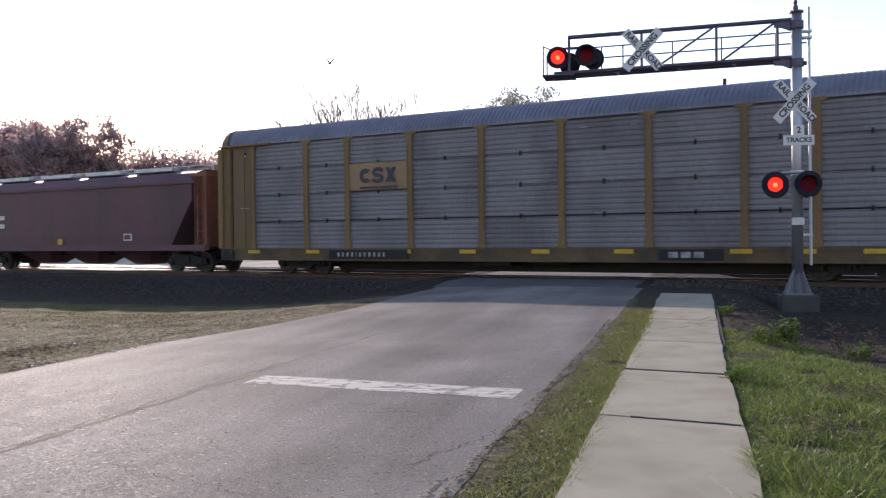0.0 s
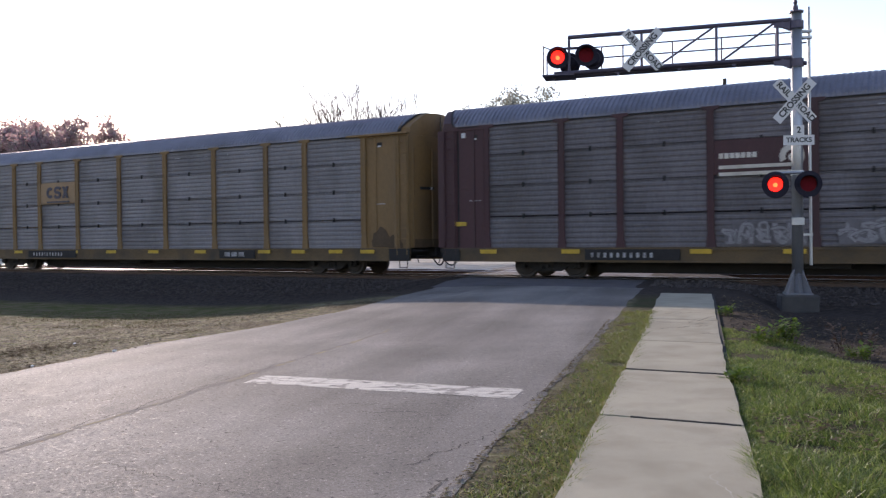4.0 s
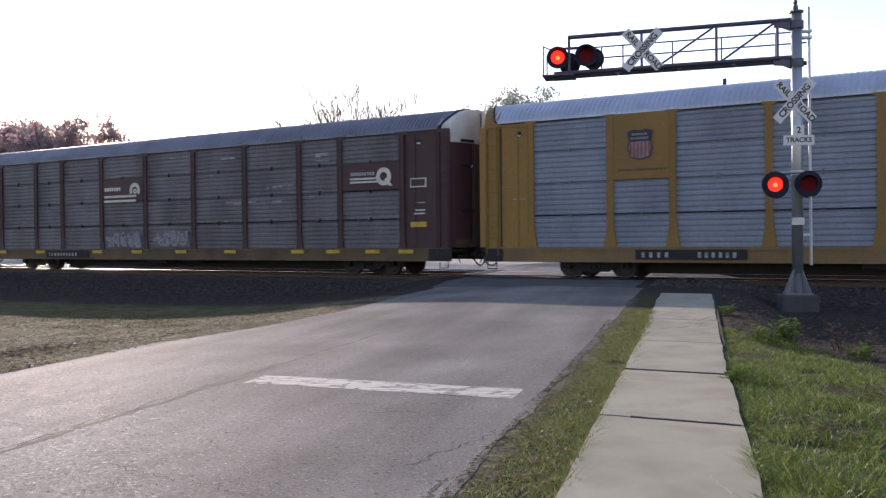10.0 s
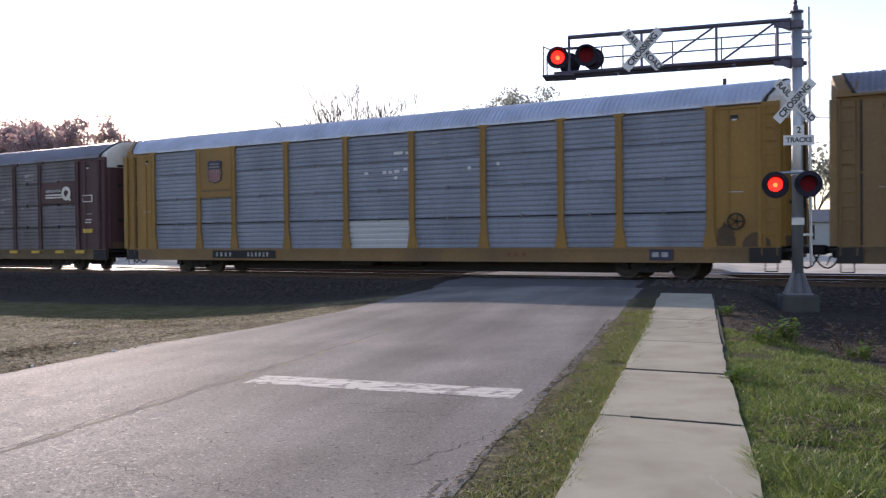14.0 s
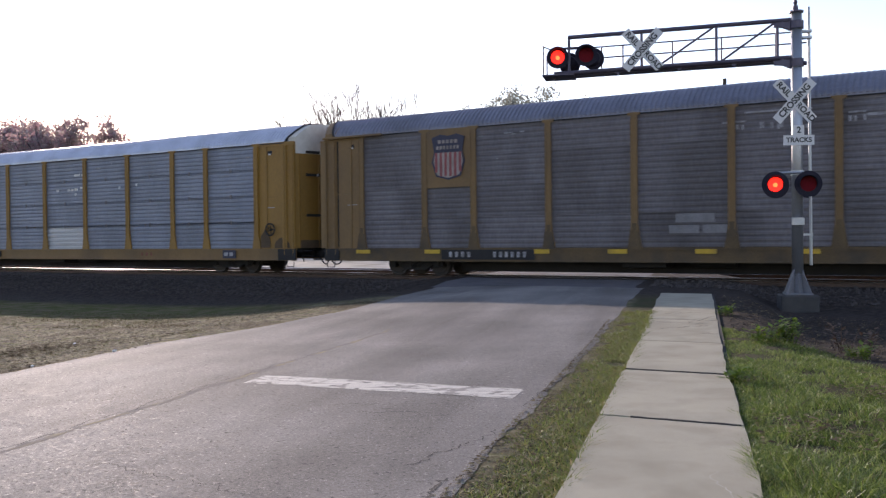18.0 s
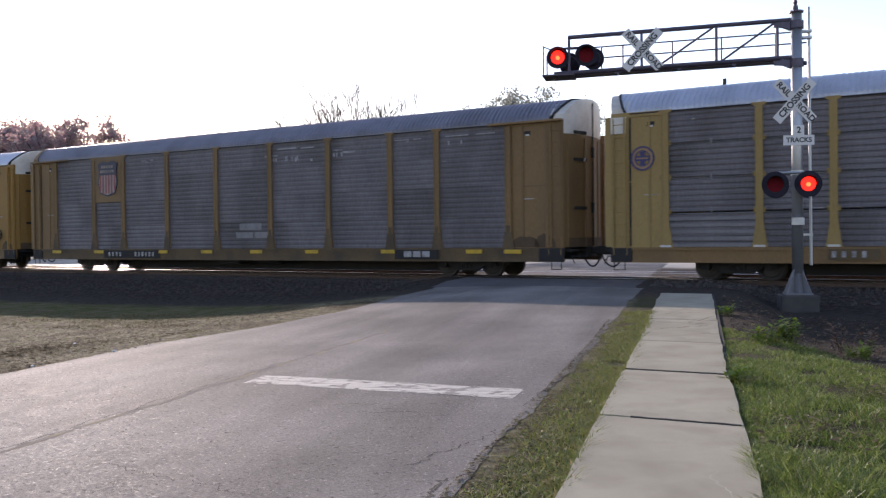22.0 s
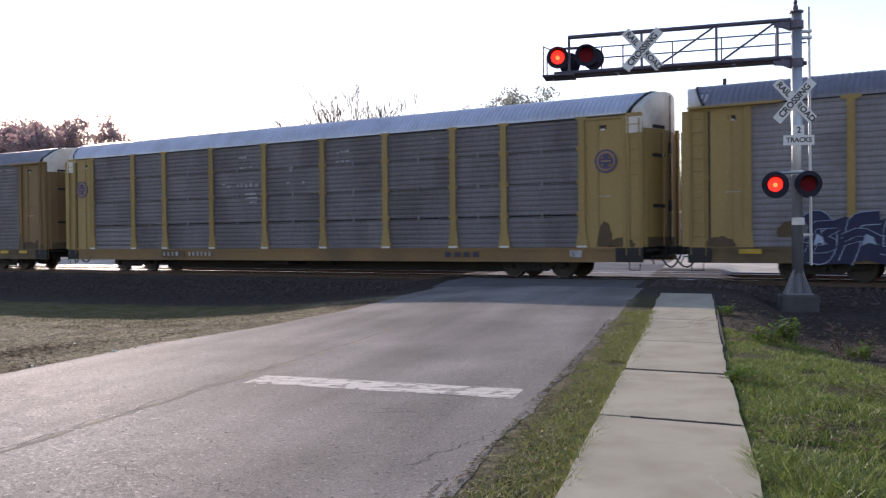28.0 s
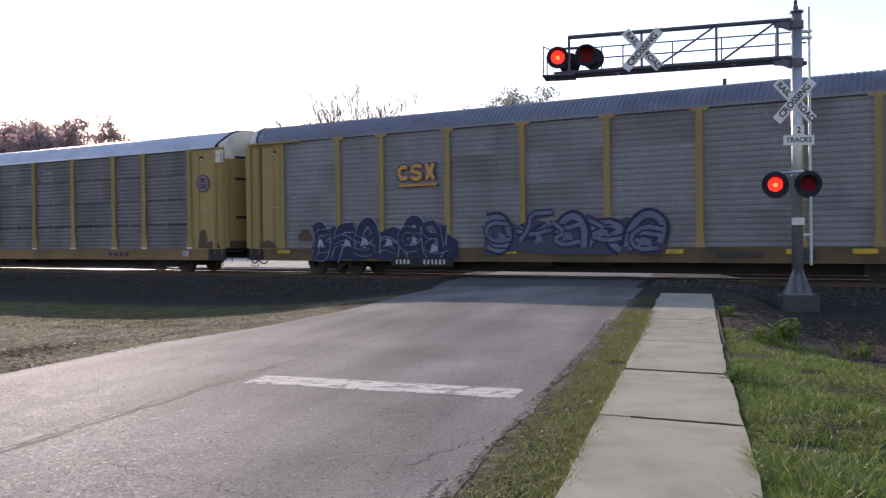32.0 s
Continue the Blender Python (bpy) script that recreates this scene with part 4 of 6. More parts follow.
    # dark trim along the roof's ends; door rod, slots and ledges
    for s, x in ((-1, -0.2), (1, L)):
        shared("roof_trim%d" % s, "roof_trim", lambda: roof_trim(s), M["black"], car)
        shared("rod%d" % s, "door_rod", lambda: tubed((x + s * 0.075, 0, 1.05), (x + s * 0.075, 0, 5.7), 0.02, n=6), M["black"], car, pose(s * (BULGE - 0.035), -0.02, 0))
        for z in ((2.2, 3.75, 4.62) if white_end else (3.05,)):
            shared("slot%d" % s, "end_slot", lambda: boxed(-0.04, 0.04, -0.32, 0.32, 0, 0.1), M["black"], car, pose(x + s * bulge(-0.78), -0.78, z, 0, 0, -s * 12.5))
        # daylight seen through the slot, put in as a white block
        shared("slot_hole%d" % s, "slot_hole", lambda: boxed(-0.046, 0.046, -0.06, 0.06, 0, 0.09), M["sign"], car, pose(x + s * bulge(-0.56), -0.56, 3.055 if not white_end else 3.755, 0, 0, -s * 9))
        shared("soot%d" % s, "soot_patch", lambda: bowed_sheet(x, s, 1.0, 1.3, 0.03, 0.06, 1.35), M["soot"], car)
        shared("rod_guide%d" % s, "rod_guide", lambda: boxed(min(x, x + s * 0.1), max(x, x + s * 0.1), -0.07, 0.05, 0, 0.34), M["black"], car, pose(s * (BULGE - 0.04), 0, 3.9))
        shared("rod_guide%d" % s, "rod_guide", lambda: None, M["black"], car, pose(s * (BULGE - 0.04), 0, 2.1))
        mid = x - s * 1.25
        shared("door_hole", "door_hole", lambda: boxed(-0.11, 0.11, -1.556, -1.53, -0.07, 0.07), M["black"], car, pose(mid, 0, 4.68))
        # no flap: a white plate painting the sky showing through the hole
        shared("hole_daylight", "door_hole_flap", lambda: boxed(-0.07, 0.07, -1.561, -1.55, -0.085, -0.035), M["sign"], car, pose(mid, 0, 4.68))
        shared("stencil_row", "stencil_bar", lambda: boxed(-0.22, 0.22, -1.553, -1.54, 0, 0.03), M["stencil"], car, pose(mid, 0, 2.55))
        shared("corner_column%d" % s, "corner_column", lambda: boxed(min(x - s * 0.46, x - s * 0.40), max(x - s * 0.46, x - s * 0.40), -1.60, -1.54, 1.0, 4.95), end, car)
        if s < 0:
            shared("door_gap", "door_gap", lambda: boxed(-0.028, 0.028, -1.552, -1.53, 1.02, 4.9), M["black"], car, pose(x + 0.60, 0, 0))
        else:
            shared("door_post", "door_post", lambda: boxed(-0.05, 0.05, -1.612, -1.54, 1.0, 4.93, bevel=0.012), end, car, pose(x - 0.56, 0, 0))
        if ledge:
            shared("ledge%d" % s, "ledge", lambda: boxed(min(x, x - s * 2.65), max(x, x - s * 2.65), -1.71, -1.56, 4.985, 5.06, bevel=0.01), end, car)
    if post_foot:
        for x in POSTS:
            shared("post_foot" + style, "post_foot", lambda: prismed([(-0.22, 0.95), (0.22, 0.95), (0.17, 1.25), (0.1, 1.72), (-0.1, 1.72), (-0.17, 1.25)], 0.012, "y", -1.617), post_foot, car, pose(x, 0, 0), "sooted post foot")
    shared("flashing", "roof_flashing", lambda: boxed(0.4, L - 0.5, -1.598, -1.57, 5.0, 5.035), M["black"], car)
    for k, (a, b) in enumerate(((-0.22, 0.45), (L - 0.85, L + 0.02))):
        shared("sill_end%d" % k, "sill_end", lambda: boxed(a, b, -1.616, -1.55, 0.54, 0.97, bevel=0.01), M["black"], car, label="sooted sill end over the truck")
    if sill_marks:
        for x in (1.25, 4.2, 8.3, 10.9, 13.6, 16.4, 19.9, 21.6, 23.4, 24.85):
            shared("strip", "reflector_strip", lambda: boxed(0, 0.62, -1.625, -1.612, 0.8, 0.93), M["reflector"], car, pose(x, 0, 0), "yellow reflector strip")
    for x in (3.45, 23.1):
        truck(car, x)
    return car


def plate(car, name, x0, x1, z0, z1, material, y=-1.60, label=""):
    return part(name, boxed(x0, x1, y - 0.012, y + 0.03, z0, z1), material, car, label)


def soot_smear(car, x, z, w, h, seed):
    """A ragged patch of soot thrown up on a panel."""
    r = random.Random(seed)
    pts = []
    for i in range(26):
        a = i * math.tau / 26
        k = 0.84 + 0.16 * r.random()
        pts.append((x + w / 2 * k * math.cos(a), z + max(-0.02, h * k * math.sin(a))))
    part("soot_patch", prismed(pts, 0.004, "y", -1.5795), M["soot"], car, "ragged patch of soot")


def leak_scuffs(car, rows, y=-1.558):
    """Pale spots painting daylight through panel holes, with rubs and stencils: x, z, width and height of each."""
    for x, z, w, h in rows:
        part("scuff", boxed(x, x + w, y - 0.012, y + 0.03, z - h / 2, z + h / 2), M["scuffed"], car)


def leak_wear_marks(car, material, seed, count):
    """Small pale dashes painting light through slits, with worn patches and stencils on the panels."""
    rnd = random.Random(seed)
    for i in range(count):
        x, z = rnd.uniform(2, 24.5), rnd.choice((4.72, 4.72, 4.70, 4.55, 3.92, 2.9, 2.05)) + rnd.uniform(-0.02, 0.02)
        w, h = rnd.choice((0.04, 0.08, 0.15, 0.3)), rnd.choice((0.025, 0.04))
        shared("scuff%.2f%.2f" % (w, h), "scuff", lambda: boxed(0, w, -1.562, -1.545, 0, h), material, car, pose(x, 0, z))


def latches(car, material):
    for i in range(len(POSTS) - 1):
        for z in COURSES[1:4]:
            shared("clip", "panel_clip", lambda: boxed(-0.035, 0.035, -1.59, -1.55, -0.09, 0.07), material, car, pose((POSTS[i] + POSTS[i + 1]) / 2, 0, z))


def arc_stroke(bm, pts, width, y0, y1):
    """A bent stroke of even width in the xz plane."""
    prev = None
    for i, p in enumerate(pts):
        a = Vector(pts[max(i - 1, 0)])
        b = Vector(pts[min(i + 1, len(pts) - 1)])
        d = (b - a).normalized()
        nn = Vector((-d.y, d.x)) * width / 2
        row = [bm.verts.new((p[0] + s * nn.x, y, p[1] + s * nn.y)) for s, y in ((-1, y0), (1, y0), (1, y1), (-1, y1))]
        if prev:
            for j in range(4):
                bm.faces.new((prev[j], prev[(j + 1) % 4], row[(j + 1) % 4], row[j]))
        else:
            bm.faces.new(row)
        prev = row
    bm.faces.new(prev[::-1])


def logo_blocks(car, x, z, material, width=1.3, height=0.55, y=-1.64):
    """A worn railway mark: an open ring, a double bend and crossed bars over a level bar."""
    w, low = width / 3.3, z + 0.27
    mark = part("railway_mark", boxed(x, x + width, y, -1.62, z + 0.06, z + 0.14), material, car)
    part("open_ring", ring(bmesh.new(), x + w * 0.5, low + height / 2, height * 0.24, height * 0.5, y, -1.62, 0.8, math.tau - 0.8, 14), material, mark)
    bm = bmesh.new()
    arc_stroke(bm, softened([(x + w * 2.0, low + height * 0.76), (x + w * 1.9, low + height * 0.92), (x + w * 1.3, low + height * 0.92), (x + w * 1.2, low + height * 0.55), (x + w * 2.0, low + height * 0.45), (x + w * 1.9, low + height * 0.08), (x + w * 1.3, low + height * 0.08), (x + w * 1.2, low + height * 0.26)]), height * 0.24, y, -1.62)
    bmesh.ops.recalc_face_normals(bm, faces=bm.faces)
    part("bend", bm, material, mark)
    part("crossed_bars", prismed([(x + w * 2.3, low), (x + w * 2.62, low), (x + w * 2.75, low + height * 0.3), (x + w * 2.88, low), (x + w * 3.2, low), (x + w * 2.95, low + height * 0.5), (x + w * 3.2, low + height), (x + w * 2.88, low + height), (x + w * 2.75, low + height * 0.7), (x + w * 2.62, low + height), (x + w * 2.3, low + height), (x + w * 2.55, low + height * 0.5)], -1.62 - y, "y", y), material, mark)
    return mark


def tailed_ring(car, x, z, r, material, reach):
    """A white ring with a slanting tail, run through by two level lines."""
    bm = ring(bmesh.new(), x, z, r * 0.5, r, -1.64, -1.62, n=24)
    prism(bm, [(x + r * 0.1, z - r * 0.35), (x + r * 0.45, z - r * 0.1), (x + r * 1.15, z - r * 1.05), (x + r * 0.7, z - r * 1.05)], 0.02, "y", -1.643)
    for a, b in ((-0.25, -0.05), (-0.62, -0.42)):
        box(bm, x - reach, x - r * 0.6, -1.64, -1.62, z + r * a, z + r * b)
    bmesh.ops.recalc_face_normals(bm, faces=bm.faces)
    return part("railway_mark", bm, material, car, "white ring with a tail and level lines")


def q_mark(car, x, z, r, material, bars_w):
    """A white ring with a tail beside two level bars."""
    bm = bmesh.new()
    ring(bm, x, z, r * 0.52, r, -1.64, -1.62, -0.6, math.pi + 0.5, 20)
    box(bm, x - bars_w, x + r * 0.25, -1.64, -1.62, z - r * 0.85, z - r * 0.55)
    box(bm, x - bars_w, x + r * 0.15, -1.64, -1.62, z - r * 1.45, z - r * 1.15)
    ring(bm, x + r * 0.05, z - r * 0.1, r * 0.14, r * 0.34, -1.642, -1.62, 0.0, math.tau, 14)
    return part("railway_mark", bm, material, car, "white ring with level bars")


def shield(car, x, z, w, h, with_bars=True):
    """A shield: dark blue field over upright red and white stripes."""
    half = w / 2
    base = [(x - half, z + h * 0.93), (x - half * 0.5, z + h), (x, z + h * 0.96), (x + half * 0.5, z + h), (x + half, z + h * 0.93), (x + half * 0.86, z + h * 0.62), (x + half, z + h * 0.4), (x + half * 0.75, z + h * 0.08), (x, z), (x - half * 0.75, z + h * 0.08), (x - half, z + h * 0.4), (x - half * 0.86, z + h * 0.62)]
    s = part("shield", prismed(base, 0.03, "y", -1.64), M["navy"], car, "faded shield with red and white stripes under a blue field")
    part("stripe_ground", prismed([(x - half * 0.8, z + h * 0.6), (x + half * 0.8, z + h * 0.6), (x + half * 0.9, z + h * 0.4), (x + half * 0.68, z + h * 0.11), (x, z + h * 0.04), (x - half * 0.68, z + h * 0.11), (x - half * 0.9, z + h * 0.4)], 0.01, "y", -1.6435), M["faded_white"], s)
    for i in range(6):
        a = x - half * 0.8 + i * half * 0.29
        low = z + h * (0.17 if i in (0, 5) else 0.08)
        part("stripe", boxed(a, a + half * 0.15, -1.648, -1.639, low, z + h * 0.6), M["faded_red"], s)
    part("field", prismed([(x - half * 0.85, z + h * 0.62), (x + half * 0.85, z + h * 0.62), (x + half * 0.96, z + h * 0.92), (x + half * 0.5, z + h * 0.98), (x, z + h * 0.94), (x - half * 0.5, z + h * 0.98), (x - half * 0.96, z + h * 0.92)], 0.008, "y", -1.648), M["navy"], s)
    if with_bars:
        bm = bmesh.new()
        for k in range(5):
            box(bm, x + half * (-0.6 + 0.25 * k), x + half * (-0.44 + 0.25 * k), -1.655, -1.647, z + h * 0.80, z + h * 0.875)
        for k in range(7):
            box(bm, x + half * (-0.7 + 0.205 * k), x + half * (-0.57 + 0.205 * k), -1.655, -1.647, z + h * 0.67, z + h * 0.745)
        tagged(part("lettering", bm, M["faded_white"], s), kind="stuff")
    return s


def round_mark(car, x, z, r):
    """A round mark: a dark blue ring, a pale band and a blue cross on the car's own paint."""
    b = part("round_mark", ring(bmesh.new(), x, z, r * 0.86, r, -1.60, -1.575, n=32), M["faded_blue"], car, "faded dark blue ring around a blue cross")
    part("band", ring(bmesh.new(), x, z, r * 0.66, r * 0.86, -1.592, -1.575, n=32), M["tan"], b)
    part("inner_ring", ring(bmesh.new(), x, z, r * 0.58, r * 0.66, -1.60, -1.575, n=32), M["faded_blue"], b)
    bm = boxed(x - r * 0.2, x + r * 0.2, -1.60, -1.575, z - r * 0.55, z + r * 0.55)
    box(bm, x - r * 0.55, x - r * 0.2, -1.60, -1.575, z - r * 0.2, z + r * 0.2)
    box(bm, x + r * 0.2, x + r * 0.55, -1.60, -1.575, z - r * 0.2, z + r * 0.2)
    part("cross", bm, M["faded_blue"], b)
    part("bar", boxed(x - r * 0.5, x + r * 0.5, -1.606, -1.599, z - r * 0.06, z + r * 0.06), M["tan"], b)


STROKES = [[(0.05, 0.85), (0.1, 0.35), (0.45, 0.05), (0.85, 0.3), (0.8, 0.75)], [(0.0, 0.05), (0.08, 0.65), (0.4, 0.95), (0.75, 0.7), (0.8, 0.05)], [(0.85, 0.8), (0.4, 0.95), (0.08, 0.55), (0.3, 0.08), (0.8, 0.14)],
           [(0.1, 1.0), (0.3, 0.55), (0.25, 0.05), (0.85, 0.02)], [(0.0, 0.75), (0.5, 0.9), (0.9, 0.7), (0.45, 0.45), (0.85, 0.1)], [(0.15, 0.0), (0.25, 0.95), (0.85, 0.9), (0.75, 0.5), (0.3, 0.45)], [(0.0, 0.3), (0.5, 0.55), (0.95, 0.35)]]


def softened(pts, n=4):
    """The same line with its corners cut."""
    for _ in range(n // 2):
        out = [pts[0]]
        for p, q in zip(pts, pts[1:]):
            out += [(p[0] * 0.75 + q[0] * 0.25, p[1] * 0.75 + q[1] * 0.25), (p[0] * 0.25 + q[0] * 0.75, p[1] * 0.25 + q[1] * 0.75)]
        pts = out + [pts[-1]]
    return pts


def graffiti(car, x0, x1, z0, h, fill, edge, accent, seed, bump=0.75, label="sprayed graffiti", wide=0.3, rim=0.035, back=None):
    """Broad overlapping sprayed strokes with rims, over a thin sprayed ground; no letters."""
    r = random.Random(seed)
    n = int((x1 - x0) / bump)
    out = []
    for i in range(n * 2 + 1):
        out.append((x0 + (x1 - x0) * i / (n * 2), z0 + h * r.uniform(0.7, 0.98) * min(1, 0.6 + 0.8 * min(i, n * 2 - i))))
    for i in range(n * 2, -1, -1):
        out.append((x0 + (x1 - x0) * i / (n * 2), z0 + h * r.uniform(0.0, 0.12)))
    mass = part("graffiti", prismed(out, 0.004, "y", -1.628), back or fill, car, label)
    for i in range(n):
        cx = x0 + i * bump - 0.05
        for layer, shape in enumerate((r.choice(STROKES), STROKES[r.choice((3, 6, 4))], r.choice(STROKES[2:]))):
            w, tall, low = bump * r.uniform(0.85, 1.15), h * r.uniform(0.8, 1.05) * (1, 0.55, 0.7)[layer], h * (0.04 if layer == 0 else r.uniform(0.05, 0.4))
            lean = r.uniform(-0.12, 0.2)
            flip, turn = r.random() < 0.5, r.random() < 0.5
            shape = [(1 - a if flip else a, 1 - b if turn else b) for a, b in shape]
            pts = softened([(cx + w * (a + lean * b), z0 + min(h * 1.04, low + tall * b)) for a, b in shape], 4 if layer == 0 else 2)
            y = -1.6285 - 0.0011 * ((3 * i + layer) % 9)
            for k, (width, m, name) in enumerate(((wide + 2 * rim, edge, "outline"), (wide, fill, "stroke"))):
                bm = bmesh.new()
                arc_stroke(bm, pts, width * (1 if layer == 0 else 0.6), y - 0.004 - 0.0006 * k, -1.626)
                bmesh.ops.recalc_face_normals(bm, faces=bm.faces)
                part(name, bm, m, mass)
        fx, fz, w = cx + bump * r.uniform(0.3, 0.7), z0 + h * r.uniform(0.25, 0.65), bump * r.uniform(0.5, 0.9)
        part("facet", prismed([(fx - w * 0.2, fz - 0.13), (fx + w * 0.06, fz - 0.05), (fx + w * 0.26, fz - 0.1), (fx + w * 0.2, fz + 0.1), (fx - w * 0.05, fz + 0.19)], 0.004, "y", -1.6445), accent, mass)


CARS = []

# first rack: weathered, tan posts, a tan mark panel
c = autorack("autorack_car", "weathered grey autorack car with tan posts and a tan mark panel", M["galv_panel"], M["yellow"], M["yellow"], M["roof"], M["sill_brown"], skip={(2, 2)}, white_end=False, ledge=True, seed=11)
plate(c, "mark_panel", 6.2, 8.85, 3.07, 4.05, M["tan"], -1.585, "faded tan mark panel")
logo_blocks(c, 6.76, 3.06, M["navy"], 1.62, 0.52)
plate(c, "number_board", 5.3, 8.8, 0.6, 0.93, M["black"], -1.62)
bars("number_bars", c, 5.7, 0.69, [0.08] * 4 + [0.02] + [0.08] * 6, 0.15, M["stencil"], -1.638, 0.13)
plate(c, "number_board", 17.8, 19.7, 0.6, 0.93, M["black"], -1.62)
bars("mark_bars", c, 18.1, 0.68, [0.28, 0.28, 0.28], 0.17, M["stencil"], -1.638, 0.1)
leak_wear_marks(c, M["scuffed"], 1, 14)
latches(c, M["black"])
soot_smear(c, 25.75, 1.04, 0.9, 0.75, 1)
soot_smear(c, 26.35, 1.02, 0.7, 0.5, 2)
CARS.append((c, 0))

# second rack: brown
c = autorack("autorack_car", "brown autorack car with sooty grey panels and white marks", M["dark_panel"], M["brown"], M["brown"], M["roof"], M["sill_brown"], skip={(3, 2), (8, 2)}, white_end=True, seed=12)
plate(c, "mark_panel", 8.95, 11.7, 3.07, 4.05, M["brown"], -1.585, "dark brown mark panel")
q_mark(c, 11.15, 3.5, 0.33, M["white"], 2.0)
bars("mark_bars", c, 9.15, 3.52, [0.12] * 7, 0.15, M["white"], -1.612, 0.035)
plate(c, "mark_panel", 22.3, 24.95, 3.07, 4.05, M["brown"], -1.585, "dark brown mark panel")
tailed_ring(c, 24.25, 3.53, 0.32, M["white"], 1.5)
bars("mark_bars", c, 22.78, 3.6, [0.08] * 9, 0.12, M["stencil"], -1.612, 0.04)
plate(c, "data_box", 25.35, 26.0, 3.1, 3.42, M["white"], -1.576)
plate(c, "data_box_face", 25.39, 25.96, 3.14, 3.38, M["brown"], -1.585)
bars("stencil_bars", c, 25.55, 2.28, [0.12, 0.14, 0.1], 0.05, M["sign"], -1.58, 0.02)
bars("stencil_bars", c, 25.5, 2.16, [0.2, 0.2], 0.05, M["sign"], -1.58, 0.02)
plate(c, "warning_plate", 25.35, 26.0, 1.72, 1.9, M["reflector"], -1.576)
plate(c, "data_plate", 0.55, 0.7, 4.68, 4.84, M["sign"], -1.576)
plate(c, "warning_plate", 0.2, 0.7, 1.72, 1.86, M["reflector"], -1.576)
plate(c, "number_board", 5.0, 8.0, 0.6, 0.93, M["black"], -1.62)
bars("number_bars", c, 5.2, 0.68, [0.081] * 10, 0.15, M["stencil"], -1.638, 0.129)
M["rubbed"] = mat("rubbed_patch", (0.19, 0.185, 0.195), 0.6, 0.1, 0.3, 4, 30, 0.05)
M["dull_spray"] = mat("dull_grey_spray", (0.235, 0.225, 0.235), 0.7, 0, 0.35, 3, 25, 0.02)
graffiti(c, 9.3, 11.55, 1.02, 0.68, M["dull_spray"], M["dark_panel"], M["dull_spray"], 5, 0.45, "dull grey sprayed scrawl", 0.12, 0.03, M["dark_panel"])
graffiti(c, 12.35, 14.45, 1.02, 0.8, M["dull_spray"], M["dark_panel"], M["dull_spray"], 6, 0.5, "dull grey sprayed scrawl", 0.12, 0.03, M["dark_panel"])
leak_scuffs(c, [(16.21, 4.58, 0.77, 0.07), (18.64, 3.34, 0.11, 0.08), (18.94, 3.36, 0.24, 0.08), (19.26, 3.37, 0.18, 0.08), (19.54, 3.39, 0.1, 0.08), (19.72, 3.39, 0.26, 0.07), (16.49, 2.82, 0.29, 0.06), (16.86, 2.78, 0.43, 0.1), (17.68, 2.81, 0.39, 0.06), (18.94, 2.79, 0.42, 0.08), (21.1, 4.45, 0.24, 0.13), (21.39, 4.48, 0.33, 0.11), (21.13, 4.25, 0.58, 0.04)])
leak_wear_marks(c, M["scuffed"], 2, 8)
latches(c, M["black"])
CARS.append((c, 1))

# third rack: clean yellow with blue-grey panels
c = autorack("autorack_car", "bright yellow autorack car with clean blue-grey panels", M["blue_panel"], M["clean_yellow"], M["clean_yellow"], M["pale_roof"], M["yellow"], style="flared", skip={(1, 2), (1, 3), (4, 0)}, sill_marks=False, seed=13)
plate(c, "mark_panel", 4.25, 6.1, 3.05, 5.04, M["clean_yellow"], -1.59, "yellow panel with a small shield")
shield(c, 5.17, 3.62, 0.8, 0.92)
bars("mark_bars", c, 4.45, 3.3, [0.1] * 12, 0.06, M["sill_brown"], -1.605, 0.03)
p = part("replaced_panel", ribbed_panel(2.75, 1.0, 5, 0.12), M["pale_panel"], c, "new pale panel")
p.matrix_basis = pose(11.82, -1.56, 0.99)
plate(c, "number_board", 5.0, 8.3, 0.62, 0.92, M["black"], -1.62)
bars("number_bars", c, 5.2, 0.68, [0.087] * 4, 0.16, M["stencil"], -1.638, 0.153)
bars("number_bars", c, 6.9, 0.68, [0.087] * 6, 0.16, M["stencil"], -1.638, 0.113)
bars("stencil_bars", c, 18.4, 0.7, [0.12] * 3, 0.14, M["rust"], -1.638, 0.16)
plate(c, "data_box", 23.2, 23.9, 0.6, 0.93, M["navy"], -1.62)
bars("stencil_bars", c, 23.28, 0.7, [0.2, 0.2], 0.14, M["stencil"], -1.638, 0.08)
wheel = part("brake_wheel", ring(bmesh.new(), 25.75, 1.72, 0.2, 0.25, -1.66, -1.63, n=20), M["black"], c, "black brake wheel")
bm = tubed((25.75, -1.64, 1.72), (25.75, -1.54, 1.72), 0.05, n=10)
for k in range(5):
    a = k * math.tau / 5
    tube(bm, (25.75, -1.645, 1.72), (25.75 + 0.22 * math.cos(a), -1.645, 1.72 + 0.22 * math.sin(a)), 0.016, n=5)
part("spokes", bm, M["black"], wheel)
# white plates drawn in place of light leaking through the panels
for x, z, w in ((13.9, 4.28, 0.35), (14.4, 4.26, 0.12), (12.6, 3.62, 0.14), (13.4, 3.62, 0.16), (13.65, 3.62, 0.14), (13.9, 3.64, 0.2), (14.3, 3.7, 0.16), (13.9, 3.42, 0.12), (16.9, 3.62, 0.1), (18.0, 3.7, 0.09)):
    plate(c, "scuff", x, x + w, z, z + 0.1, M["sign"], -1.558)
leak_wear_marks(c, M["scuffed"], 3, 9)
latches(c, M["galv_panel"])
soot_smear(c, 25.45, 1.04, 0.6, 0.7, 3)
soot_smear(c, 26.3, 1.02, 0.9, 0.4, 4)
CARS.append((c, 2))

